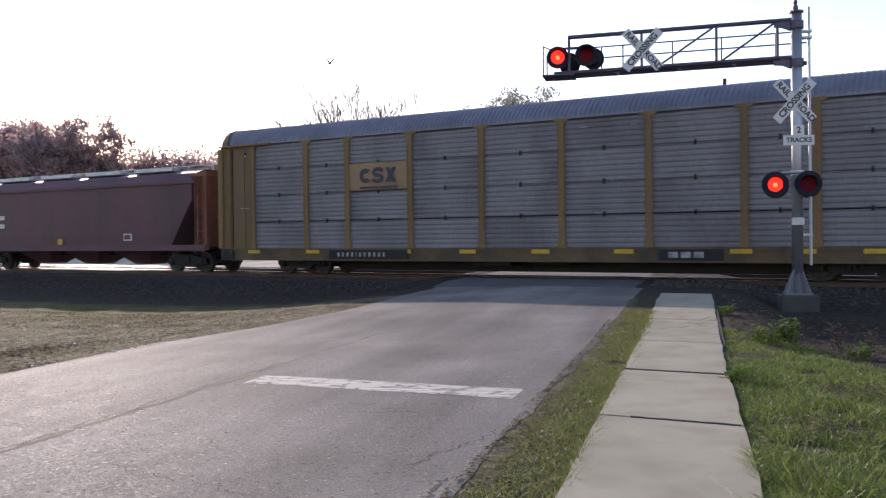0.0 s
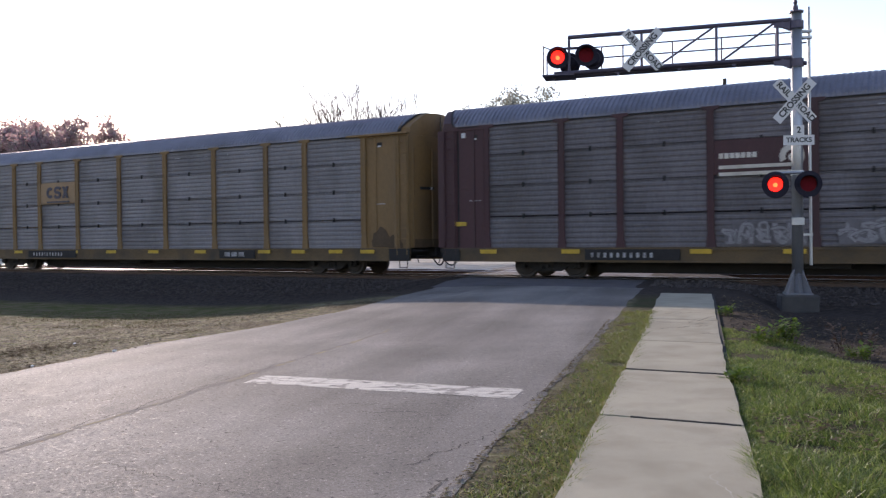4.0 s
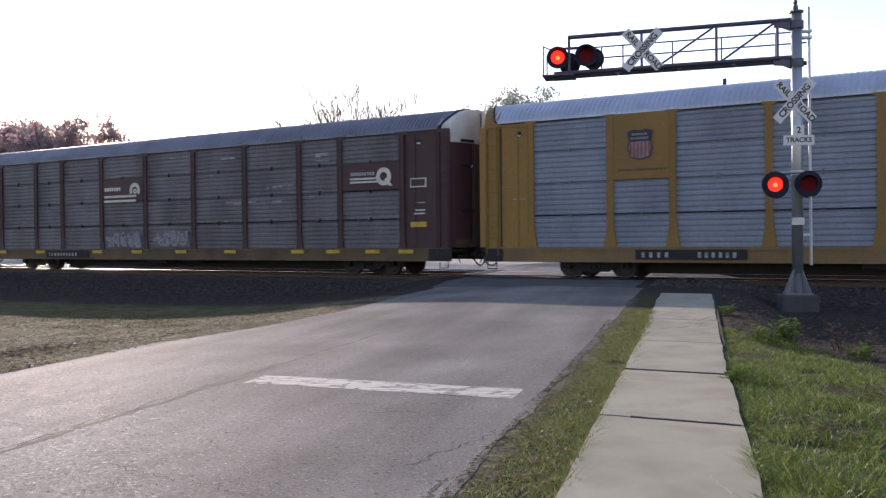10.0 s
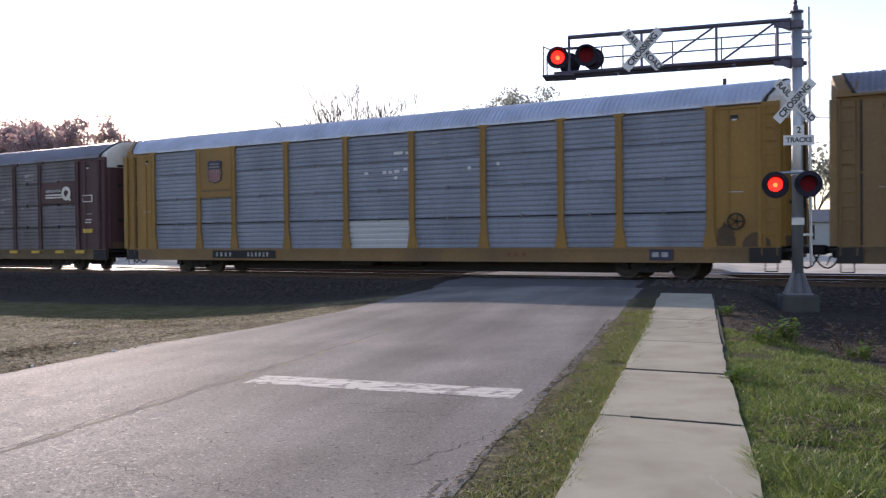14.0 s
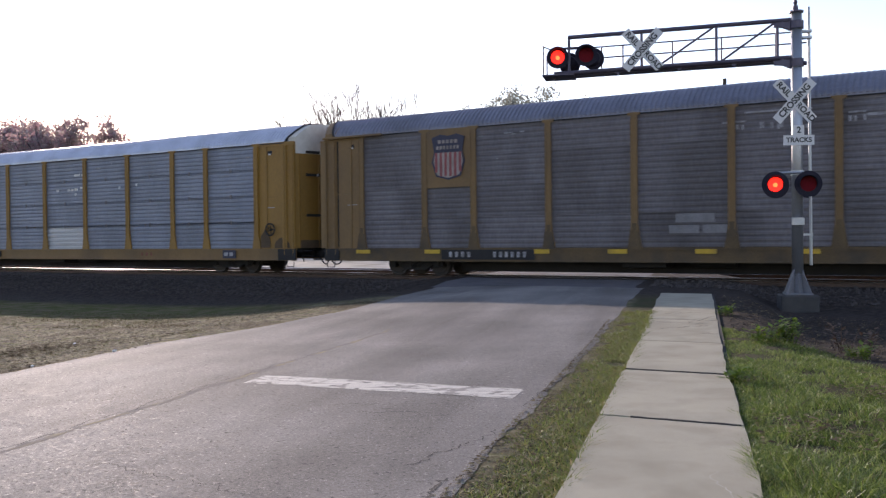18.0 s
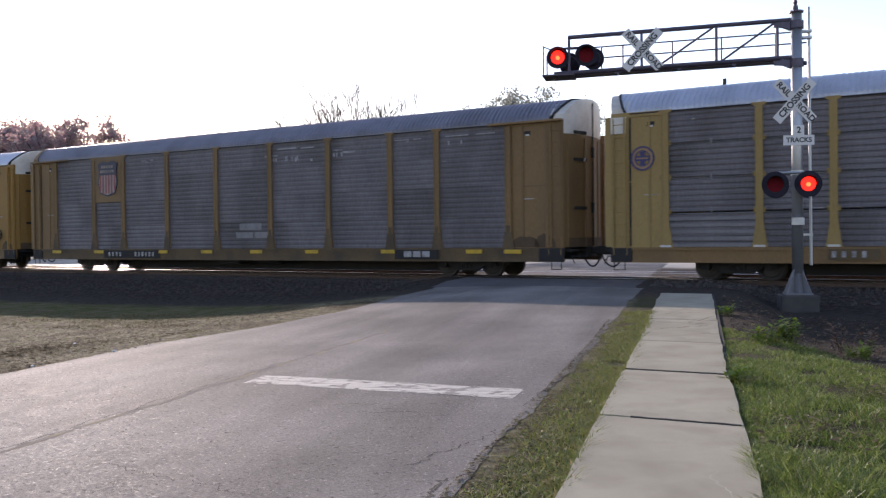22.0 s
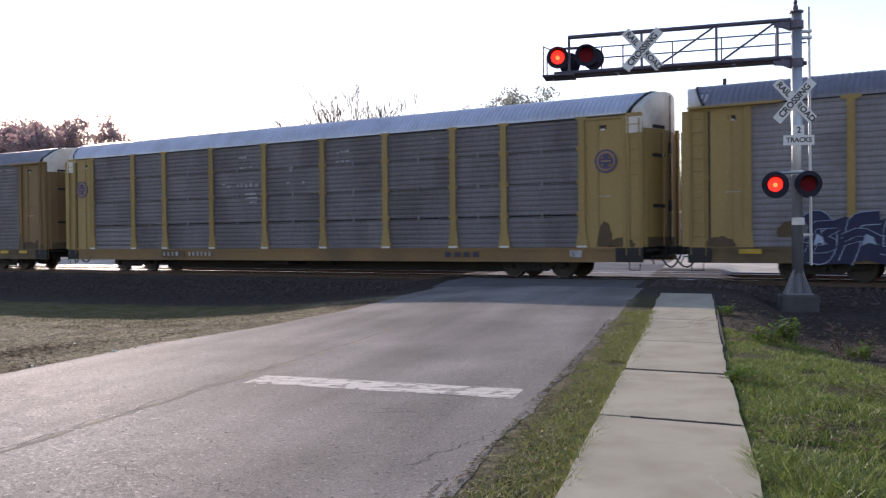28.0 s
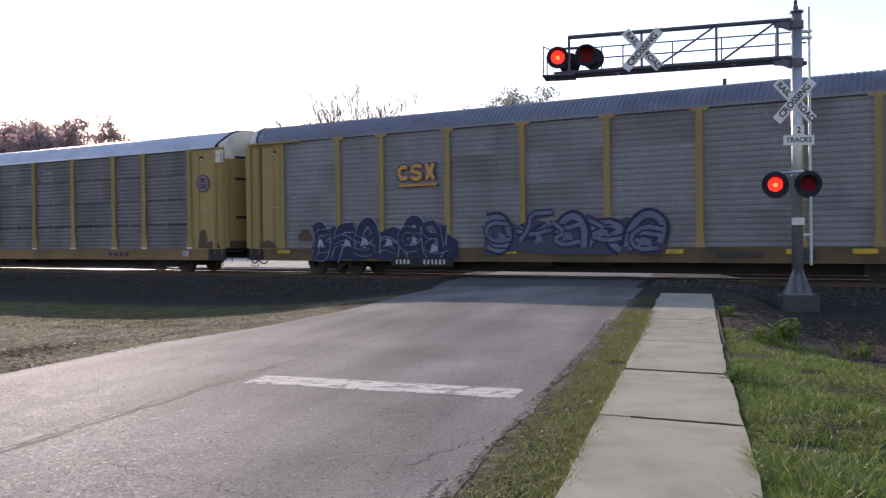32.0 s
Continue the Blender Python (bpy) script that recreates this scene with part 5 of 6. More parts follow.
# fourth rack: unbroken ribs, a large shield
c = autorack("autorack_car", "dusty autorack car with fine unbroken ribs and a large shield", M["dark_panel"], M["yellow"], M["yellow"], M["roof"], M["sill_brown"], style="flared", courses=False, skip={(1, 2), (1, 3)}, ledge=True, post_foot=M["sill_brown"], seed=14)
plate(c, "mark_panel", 4.25, 6.1, 3.05, 5.04, M["yellow"], -1.59, "yellow panel with a large shield")
shield(c, 5.2, 3.3, 1.3, 1.55)
plate(c, "number_board", 4.9, 8.4, 0.6, 0.93, M["black"], -1.62)
bars("number_bars", c, 5.2, 0.68, [0.105] * 4, 0.18, M["stencil"], -1.638, 0.135)
bars("number_bars", c, 6.9, 0.68, [0.105] * 6, 0.18, M["stencil"], -1.638, 0.115)
plate(c, "number_board", 20.5, 22.3, 0.6, 0.93, M["black"], -1.62)
bars("mark_bars", c, 20.9, 0.68, [0.3, 0.3, 0.3], 0.2, M["stencil"], -1.638, 0.08)
bars("scuff_patch", c, 13.0, 1.72, [1.15], 0.26, M["rubbed"], -1.556)
bars("scuff_patch", c, 12.8, 1.4, [0.9, 0.75], 0.24, M["rubbed"], -1.556, 0.1)
leak_scuffs(c, [(14.39, 4.55, 0.64, 0.05), (14.58, 4.42, 0.08, 0.13), (14.77, 4.4, 0.07, 0.13), (14.92, 4.38, 0.07, 0.13), (15.03, 4.79, 0.95, 0.05), (15.43, 4.41, 0.11, 0.17), (15.72, 4.39, 0.07, 0.17), (15.9, 4.35, 0.07, 0.15), (15.98, 4.39, 0.07, 0.17), (16.19, 4.77, 0.63, 0.05), (16.65, 4.3, 0.1, 0.1), (17.74, 4.59, 0.43, 0.05), (17.74, 4.42, 0.07, 0.15), (17.87, 4.41, 0.07, 0.15), (18.1, 4.43, 0.07, 0.15), (18.2, 4.5, 0.55, 0.07)])
leak_scuffs(c, [(20.5, 4.77, 0.6, 0.03), (21.3, 4.77, 0.3, 0.03), (22.6, 4.78, 0.9, 0.04), (23.8, 4.78, 0.7, 0.04), (22.7, 4.55, 0.05, 0.14), (23.2, 4.55, 0.05, 0.14)])
leak_wear_marks(c, M["scuffed"], 4, 8)
soot_smear(c, 25.6, 1.03, 1.1, 0.35, 5)
soot_smear(c, 26.3, 1.02, 0.8, 0.45, 6)
CARS.append((c, 3))

# fifth rack: yellow ends with a blue round mark
c = autorack("autorack_car", "autorack car with dark grey panels, yellow posts and round blue marks", M["dark_panel"], M["pale_yellow"], M["pale_yellow"], M["pale_roof"], M["yellow"], style="flared", sill_marks=False, left_white=True, seed=15)
round_mark(c, 0.8, 3.66, 0.37)
round_mark(c, 25.8, 3.64, 0.36)
plate(c, "corner_plate", -0.2, 0.3, 4.45, 4.94, M["white"], -1.585, "white painted corner plate")
plate(c, "corner_plate", 26.45, 26.95, 4.45, 4.94, M["white"], -1.585, "white painted corner plate")
p = part("replaced_panel", ribbed_panel(2.6, 1.0, 5, 0.04), M["galv_panel"], c, "cleaner grey panel")
p.matrix_basis = pose(1.55, -1.56, 0.99)
plate(c, "number_board", 6.0, 7.3, 0.62, 0.93, M["sill_brown"], -1.62)
bars("number_bars", c, 6.1, 0.7, [0.105] * 4, 0.17, M["stencil"], -1.638, 0.145)
bars("number_bars", c, 7.6, 0.7, [0.105] * 6, 0.17, M["stencil"], -1.638, 0.125)
bars("stencil_bars", c, 20.0, 0.68, [0.22] * 4, 0.17, M["navy"], -1.638, 0.14)
plate(c, "data_box", 24.6, 25.0, 0.68, 0.9, M["stencil"], -1.62)
for x in POSTS:
    for z in (2.03, 3.05, 4.07):
        for d in (-0.14, 0.14):
            shared("hinge", "panel_hinge", lambda: boxed(-0.03, 0.03, -1.61, -1.56, -0.07, 0.07, bevel=0.008), M["pale_yellow"], c, pose(x + d, 0, z))
    plate(c, "foot_plate", x - 0.16, x + 0.16, 0.99, 1.05, M["sign"], -1.612)
leak_scuffs(c, [(10.4, 4.57, 0.41, 0.08), (10.47, 4.17, 0.2, 0.07), (10.74, 4.17, 0.1, 0.07), (10.94, 4.17, 0.2, 0.07), (9.51, 3.54, 0.12, 0.08), (9.74, 3.46, 0.21, 0.08), (10.31, 3.48, 0.09, 0.13), (10.49, 3.48, 0.14, 0.13), (10.73, 3.47, 0.13, 0.13), (10.97, 3.48, 0.13, 0.13), (11.2, 3.46, 0.23, 0.13), (10.73, 3.12, 0.57, 0.07), (10.76, 2.97, 0.6, 0.07), (10.96, 2.8, 0.4, 0.07), (13.05, 4.0, 0.09, 0.17), (12.89, 3.49, 0.12, 0.08), (13.65, 3.48, 0.12, 0.08), (15.3, 4.49, 0.11, 0.07), (15.49, 4.52, 0.38, 0.07), (15.3, 4.17, 0.14, 0.08), (15.52, 4.17, 0.11, 0.08), (15.74, 4.17, 0.14, 0.08)])
leak_wear_marks(c, M["scuffed"], 5, 5)
latches(c, M["galv_panel"])
soot_smear(c, 25.75, 1.04, 0.55, 0.85, 7)
soot_smear(c, 26.3, 1.02, 0.9, 0.3, 8)
CARS.append((c, 4))

# sixth rack: sprayed along its foot
c = autorack("autorack_car", "grey autorack car with blue graffiti along its foot", M["galv_panel"], M["pale_yellow"], M["pale_yellow"], M["roof"], M["sill_brown"], courses=False, ribs=6, white_end=True, ledge=True, left_white=True, seed=16)
logo_blocks(c, 6.86, 3.04, M["navy"], 1.72, 0.62, -1.632)
logo_blocks(c, 6.90, 3.07, M["orange"], 1.6, 0.55)
graffiti(c, 3.0, 9.3, 0.48, 1.5, M["graffiti_blue"], M["graffiti_pale"], M["graffiti_pale"], 7, 0.98, "dark blue graffiti with thin pale edges", 0.34, 0.022)
graffiti(c, 10.35, 16.5, 0.74, 1.32, M["graffiti_mid"], M["graffiti_blue"], M["graffiti_mid"], 8, 1.22, "grey-blue graffiti with dark blurred edges", 0.2, 0.1, M["graffiti_dusk"])
plate(c, "number_board", 6.6, 9.1, 0.36, 0.66, M["black"], -1.63)
bars("number_bars", c, 6.8, 0.43, [0.062] * 4, 0.16, M["sign"], -1.66, 0.098)
bars("number_bars", c, 7.95, 0.43, [0.062] * 6, 0.16, M["sign"], -1.66, 0.098)
bars("stencil_bars", c, 18.0, 0.7, [0.14] * 7, 0.12, M["navy"], -1.638, 0.05)
plate(c, "data_box", 20.1, 20.7, 0.62, 0.93, M["navy"], -1.62)
leak_wear_marks(c, M["scuffed"], 6, 8)
soot_smear(c, 0.7, 1.02, 1.0, 0.3, 9)
soot_smear(c, 2.6, 1.3, 0.7, 0.45, 10)
CARS.append((c, 5))


def hopper_car():
    """A covered hopper: x = 0 is its left end."""
    car = thing("hopper_car", "dull dark covered hopper car with a roof walkway", "freight car", "cars of the passing train")
    L = 17.4
    sec = [(-1.5, 0.95), (-1.53, 1.6), (-1.53, 3.75), (-1.3, 4.12), (-0.7, 4.3), (0.7, 4.3), (1.3, 4.12), (1.53, 3.75), (1.53, 1.6), (1.5, 0.95)]
    bm = bmesh.new()
    rows = []
    for x, cut in ((0.9, 1), (2.3, 0), (L - 2.3, 0), (L - 0.9, 1)):
        row = []
        for y, z in sec:
            if cut and z < 3:
                z = 3.0 + (z - 0.95) * 0.1
            row.append(bm.verts.new((x, y, z)))
        rows.append(row)
    for p, q in zip(rows, rows[1:]):
        for j in range(len(sec)):
            bm.faces.new((p[j], p[(j + 1) % len(sec)], q[(j + 1) % len(sec)], q[j]))
    bm.faces.new(rows[0])
    bm.faces.new(rows[-1][::-1])
    bmesh.ops.recalc_face_normals(bm, faces=bm.faces)
    part("body", bm, M["hopper"], car)
    for s in (-1, 1):
        part("side_sill", boxed(0.1, L - 0.1, min(s * 1.5, s * 1.6), max(s * 1.5, s * 1.6), 0.9, 1.15), M["hopper"], car)
        part("roof_rail", boxed(0.7, L - 0.7, min(s * 1.5, s * 1.6), max(s * 1.5, s * 1.6), 3.68, 3.8), M["hopper"], car)
    for s, x in ((-1, 0.15), (1, L - 0.15)):
        bm = bmesh.new()
        for y in (-1.45, 1.45):
            box(bm, x - 0.07, x + 0.07, y - 0.07, y + 0.07, 0.95, 4.1)
        box(bm, x - 0.06, x + 0.06, -1.5, 1.5, 4.0, 4.15)
        for y in (-1.45, 1.45):
            box(bm, min(x, x - s * 0.9), max(x, x - s * 0.9), y - 0.05, y + 0.05, 3.95, 4.1)
        part("end_frame", bm, M["rust"], car, "rusty red end frame")
        part("end_sheet", boxed(min(x - s * 0.6, x - s * 0.52), max(x - s * 0.6, x - s * 0.52), -1.4, 1.4, 1.1, 4.05), M["rust"], car)
        ladder("ladder", -1.58, x - s * 0.5, x - s * 0.06, 0.8, 4.0, 9, M["rust"], car)
        part("platform", boxed(min(x - s * 1.6, x), max(x - s * 1.6, x), -1.45, 1.45, 0.98, 1.06), M["black"], car)
        coupler(car, x, s)
    bm = boxed(0.1, L - 0.1, -0.35, 0.35, 4.5, 4.54)
    for i in range(12):
        x = 0.8 + i * (L - 1.6) / 11
        box(bm, x - 0.03, x + 0.03, -0.4, 0.4, 4.28, 4.5)
    part("roof_walkway", bm, M["aluminium"], car, "bright galvanised roof walkway")
    for i in range(4):
        x = 2.5 + i * 3.3
        part("hatch", boxed(x, x + 2.4, -1.05, -0.5, 4.26, 4.44, bevel=0.04), M["aluminium"], car, "bright galvanised hatch cover")
        part("hatch", boxed(x, x + 2.4, 0.5, 1.05, 4.26, 4.44, bevel=0.04), M["aluminium"], car)
    for i in range(3):
        x = 5.2 + i * 3.5
        bm = bmesh.new()
        a = [bm.verts.new(p) for p in ((x - 1.4, -1.2, 1.0), (x + 1.4, -1.2, 1.0), (x + 1.4, 1.2, 1.0), (x - 1.4, 1.2, 1.0))]
        b = [bm.verts.new(p) for p in ((x - 0.5, -0.4, 0.3), (x + 0.5, -0.4, 0.3), (x + 0.5, 0.4, 0.3), (x - 0.5, 0.4, 0.3))]
        for j in range(4):
            bm.faces.new((a[j], a[(j + 1) % 4], b[(j + 1) % 4], b[j]))
        bm.faces.new(b)
        bmesh.ops.recalc_face_normals(bm, faces=bm.faces)
        part("outlet", bm, M["hopper"], car)
    part("centre_sill", boxed(0.2, L - 0.2, -0.3, 0.3, 0.7, 0.98), M["black"], car)
    plate(car, "data_box", L - 5.1, L - 4.6, 1.35, 1.65, M["sign"], -1.545)
    plate(car, "data_box_face", L - 5.05, L - 4.65, 1.40, 1.60, M["hopper"], -1.551)
    bars("number_bars", car, 2.6, 2.4, [0.5, 0.5], 0.2, M["sign"], -1.55)
    bars("number_bars", car, 2.6, 2.0, [0.4, 0.6], 0.2, M["sign"], -1.55)
    bars("warning_patch", car, L - 9.6, 1.2, [0.35], 0.25, M["reflector"], -1.6)
    for x in (1.75, L - 1.75):
        truck(car, x)
    return car, L


HOPPER, HOPPER_LENGTH = hopper_car()


# ---- the crossing signal with its cantilever ----
def text_mesh(words, size, material, parent, m, name="lettering", depth=0.002):
    """Letters in the built-in font, turned into one mesh."""
    cu = bpy.data.curves.new("letters", "FONT")
    cu.body, cu.size, cu.align_x, cu.align_y, cu.extrude = words, size, "CENTER", "CENTER", depth
    cu.offset = size * 0.03
    tmp = bpy.data.objects.new("letters", cu)
    me = bpy.data.meshes.new_from_object(tmp)
    bpy.data.objects.remove(tmp)
    bpy.data.curves.remove(cu)
    me.materials.append(material)
    me.name = name
    ob = new(name, me)
    ob.parent = parent
    ob.matrix_basis = m
    return ob


SIGNAL = thing("crossing_signal", "aluminium crossing signal mast with a cantilever arm and flashing red lamps", "crossing signal", m=pose(8.27, 21.5, 0, 0, 0, -13.0))
# local x points to the right along the arm's line, local -y to the traffic
GLOWS = []


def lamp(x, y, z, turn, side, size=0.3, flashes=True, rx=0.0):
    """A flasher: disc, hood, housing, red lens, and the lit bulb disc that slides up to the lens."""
    body = part("lamp", prismed(disc(0, 0, size, 36), 0.02, "y", 0.0), M["hood"], SIGNAL, "round black lamp background")
    body.matrix_basis = pose(x, y, z, rx, 0, turn)
    bm = bmesh.new()
    tube(bm, (0, 0.02, 0), (0, 0.16, 0), 0.19, 0.14, n=20)
    tube(bm, (0, 0.16, 0), (0, 0.2, 0), 0.05, n=10)
    part("housing", bm, M["hood"], body)
    part("lens", prismed(disc(0, 0, 0.178, 28), 0.012, "y", -0.016), M["lens"], body, "dark red lens")
    bm = bmesh.new()
    ring(bm, 0, 0, 0.178, 0.192, -0.02, 0.0, n=28)
    rows = []
    for i in range(19):
        a = math.radians(-20 + 220 * i / 18)
        d = -0.26 * max(0.15, math.sin(a) * 0.5 + 0.5)
        rows.append([bm.verts.new((r * math.cos(a), yy, r * math.sin(a))) for r, yy in ((0.19, -0.0), (0.19, d), (0.195, d), (0.195, 0.0))])
    for p, q in zip(rows, rows[1:]):
        for j in range(4):
            bm.faces.new((p[j], p[(j + 1) % 4], q[(j + 1) % 4], q[j]))
    part("hood", bm, M["hood"], body)
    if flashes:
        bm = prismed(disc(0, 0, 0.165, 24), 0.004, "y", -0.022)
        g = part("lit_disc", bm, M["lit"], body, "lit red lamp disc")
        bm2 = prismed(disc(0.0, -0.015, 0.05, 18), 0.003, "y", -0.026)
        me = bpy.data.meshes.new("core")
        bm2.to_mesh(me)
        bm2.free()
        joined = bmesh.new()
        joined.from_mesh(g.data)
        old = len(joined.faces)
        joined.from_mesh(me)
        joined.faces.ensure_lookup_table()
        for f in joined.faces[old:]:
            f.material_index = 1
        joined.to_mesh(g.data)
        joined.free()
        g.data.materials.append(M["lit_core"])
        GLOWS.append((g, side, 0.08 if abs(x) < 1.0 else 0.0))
    return body


def crossbuck(x, y, z, turn, rx=0.0):
    for words, a, dy in ((("RAIL", "ROAD"), -48.0, 0.0), (("CROSSING",), 48.0, -0.014)):
        m = pose(x, y + dy, z, rx, 0, turn) @ pose(0, 0, 0, 0, -a, 0)
        blade = part("crossbuck_blade", boxed(-0.61, 0.61, -0.004, 0.004, -0.114, 0.114), M["sign"], SIGNAL, "white crossbuck blade")
        blade.matrix_basis = m
        if len(words) == 1:
            text_mesh(words[0], 0.20, M["letter"], blade, pose(0, -0.007, 0, 90, 0, 0))
        else:
            for w, dx in zip(words, (-0.36, 0.36)):
                text_mesh(w, 0.19, M["letter"], blade, pose(dx, -0.007, 0, 90, 0, 0))


part("footing", boxed(-0.42, 0.42, -0.42, 0.42, -0.45, 0.13, bevel=0.03), M["footing"], SIGNAL, "concrete footing block")
bm = boxed(-0.3, 0.3, -0.3, 0.3, 0.13, 0.17, bevel=0.006)
for a in (-0.24, 0.24):
    for b in (-0.24, 0.24):
        tube(bm, (a, b, 0.17), (a, b, 0.23), 0.022, n=6)
part("base_flange", bm, M["casting"], SIGNAL)
bm = bmesh.new()
for k in range(4):
    a = k * math.pi / 2 + math.pi / 4
    c, s = math.cos(a), math.sin(a)
    v = [bm.verts.new((r * c + o * s, r * s - o * c, z)) for o in (-0.012, 0.012) for r, z in ((0.1, 0.17), (0.38, 0.17), (0.36, 0.22), (0.125, 0.72), (0.1, 0.72))]
    bm.faces.new(v[:5])
    bm.faces.new(v[5:][::-1])
    for j in range(5):
        bm.faces.new((v[j], v[j + 5], v[(j + 1) % 5 + 5], v[(j + 1) % 5]))
tube(bm, (0, 0, 0.17), (0, 0, 0.66), 0.24, 0.13, n=4)
bmesh.ops.recalc_face_normals(bm, faces=bm.faces)
part("base_shoe", bm, M["casting"], SIGNAL, "flared cast aluminium mast shoe")
part("mast", tubed((0, 0, 0.6), (0, 0, 6.68), 0.128, 0.122, n=24), M["aluminium"], SIGNAL, "round aluminium mast", True)
bm = tubed((0, 0, 6.68), (0, 0, 6.72), 0.16, n=20)
tube(bm, (-0.02, 0, 6.72), (-0.02, 0, 6.85), 0.07, 0.055, n=12)
tube(bm, (-0.02, 0, 6.85), (-0.02, 0, 6.93), 0.03, 0.05, n=10)
tube(bm, (-0.02, 0, 6.93), (-0.02, 0, 7.1), 0.045, 0.015, n=10)
part("mast_cap", bm, M["mast_dark"], SIGNAL)
for z in (6.40, 5.52):
    bm = bmesh.new()
    ring(bm, 0, 0, 0.128, 0.16, -0.09, 0.09)
    band = part("clamp_band", bm, M["mast_dark"], SIGNAL)
    band.matrix_basis = pose(0, 0, z, 90, 0, 0)
    part("bracket", prismed([(-0.1, z - 0.14), (-0.12, z + 0.08), (-0.5, z + 0.06), (-0.5, z - 0.03), (-0.3, z - 0.05)], 0.1, "y", -0.05), M["mast_dark"], SIGNAL)
    part("clamp_bolt", tubed((-0.32, 0, z + 0.05), (-0.32, 0, z + 0.13), 0.045, n=8), M["mast_dark"], SIGNAL)
part("clamp_bolt", tubed((0.14, -0.03, 5.5), (0.22, -0.03, 5.5), 0.05, n=8), M["mast_dark"], SIGNAL)

# the arm: two chords, uprights, braces, and a walkway with hand rails on its far side
TIP = -5.28


def arm_z(x, z):
    return z + 0.035 + 0.021 * x


part("top_chord", tubed((-0.12, 0, arm_z(0, 6.49)), (TIP, 0, arm_z(TIP, 6.49)), 0.052, n=12), M["mast_dark"], SIGNAL)
part("bottom_chord", tubed((-0.12, 0, arm_z(0, 5.62)), (TIP - 0.35, 0, arm_z(TIP, 5.62)), 0.05, n=12), M["mast_dark"], SIGNAL)
for x in (-0.42, -1.79, -3.52, TIP + 0.02):
    part("upright", boxed(x - 0.03, x + 0.03, -0.03, 0.03, arm_z(x, 5.62), arm_z(x, 6.49)), M["mast_dark"], SIGNAL)
for a, b in ((-0.48, -1.66), (-1.87, -3.1)):
    part("brace", tubed((a, 0, arm_z(a, 6.45)), (b, 0, arm_z(b, 5.66)), 0.025, n=8), M["mast_dark"], SIGNAL)
walk_end = TIP - 0.58
part("walkway", prismed([(walk_end, arm_z(walk_end, 5.56)), (-0.3, arm_z(-0.3, 5.56)), (-0.3, arm_z(-0.3, 5.59)), (walk_end, arm_z(walk_end, 5.59))], 0.42, "y", 0.06), M["mast_dark"], SIGNAL, "narrow grating walkway along the arm")
for x in (-1.35, -2.6, -4.05, TIP - 0.3):
    part("walkway_bracket", prismed([(x - 0.12, arm_z(x, 5.57)), (x + 0.02, arm_z(x, 5.57)), (x - 0.02, arm_z(x, 5.48))], 0.05, "y", 0.02), M["mast_dark"], SIGNAL)
for z in (6.30, 6.03):
    part("hand_rail", tubed((0.3, 0.48, arm_z(0.3, z)), (TIP, 0.48, arm_z(TIP, z)), 0.018, n=6), M["mast_dark"], SIGNAL)
for x in (-0.4, -1.64, -2.79, -3.98, -4.5):
    part("rail_post", tubed((x, 0.48, arm_z(x, 5.56)), (x, 0.48, arm_z(x, 6.28)), 0.018, n=6), M["mast_dark"], SIGNAL)
bm = bmesh.new()
for x, y in ((walk_end, -0.3), (walk_end, 0.48), (TIP - 0.2, 0.48)):
    tube(bm, (x, y, 5.46), (x, y, 6.18 if y < 0 else 6.08), 0.018, n=6)
tube(bm, (walk_end, -0.3, 6.16), (TIP - 0.1, 0.4, 6.06), 0.014, n=6)
box(bm, walk_end - 0.03, TIP + 0.15, -0.32, 0.5, 5.45, 5.48)
part("lamp_basket", bm, M["mast_dark"], SIGNAL, "railed basket at the end of the arm")
part("lamp_bar", tubed((TIP - 0.42, 0.05, 6.16), (TIP + 0.55, 0.05, 6.16), 0.03, n=8), M["mast_dark"], SIGNAL)
for x in (TIP - 0.3, TIP + 0.42):
    part("lamp_arm", tubed((x, 0.05, 6.16), (x, -0.02, 5.95), 0.028, n=8), M["hood"], SIGNAL)
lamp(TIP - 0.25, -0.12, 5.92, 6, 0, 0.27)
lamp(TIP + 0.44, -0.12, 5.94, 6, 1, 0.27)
lamp(TIP + 0.0, 0.36, 5.84, 190, 0, 0.27, False)
lamp(TIP + 0.58, 0.36, 5.93, 190, 1, 0.27, False)
crossbuck(-3.5, -0.1, 6.0, 4)

# on the mast
crossbuck(-0.07, -0.16, 4.62, 6)
plate1 = part("track_count_sign", boxed(-0.12, 0.12, -0.004, 0.004, -0.115, 0.115), M["sign"], SIGNAL, "small white sign with the number of tracks")
plate1.matrix_basis = pose(0.02, -0.15, 3.94, 0, 0, 6)
text_mesh("2", 0.2, M["letter"], plate1, pose(0, -0.007, 0, 90, 0, 0))
plate2 = part("track_count_sign", boxed(-0.345, 0.345, -0.004, 0.004, -0.115, 0.115), M["sign"], SIGNAL, "white sign reading tracks")
plate2.matrix_basis = pose(0.02, -0.15, 3.71, 0, 0, 6)
text_mesh("TRACKS", 0.155, M["letter"], plate2, pose(0, -0.007, 0, 90, 0, 0))
part("lamp_crossarm", tubed((-0.50, -0.16, 2.96), (0.26, -0.16, 2.96), 0.03, n=8), M["aluminium"], SIGNAL)
ringed = part("clamp_band", ring(bmesh.new(), 0, 0, 0.125, 0.15, -0.06, 0.06), M["aluminium"], SIGNAL)
ringed.matrix_basis = pose(0, 0, 2.96, 90, 0, 0)
for x in (-0.48, 0.22):
    part("lamp_arm", tubed((x, -0.16, 2.96), (x, -0.16, 2.72), 0.03, n=8), M["hood"], SIGNAL)
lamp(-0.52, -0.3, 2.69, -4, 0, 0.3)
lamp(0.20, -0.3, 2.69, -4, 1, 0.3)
lamp(-0.44, 0.3, 2.69, 176, 0, 0.3, False)
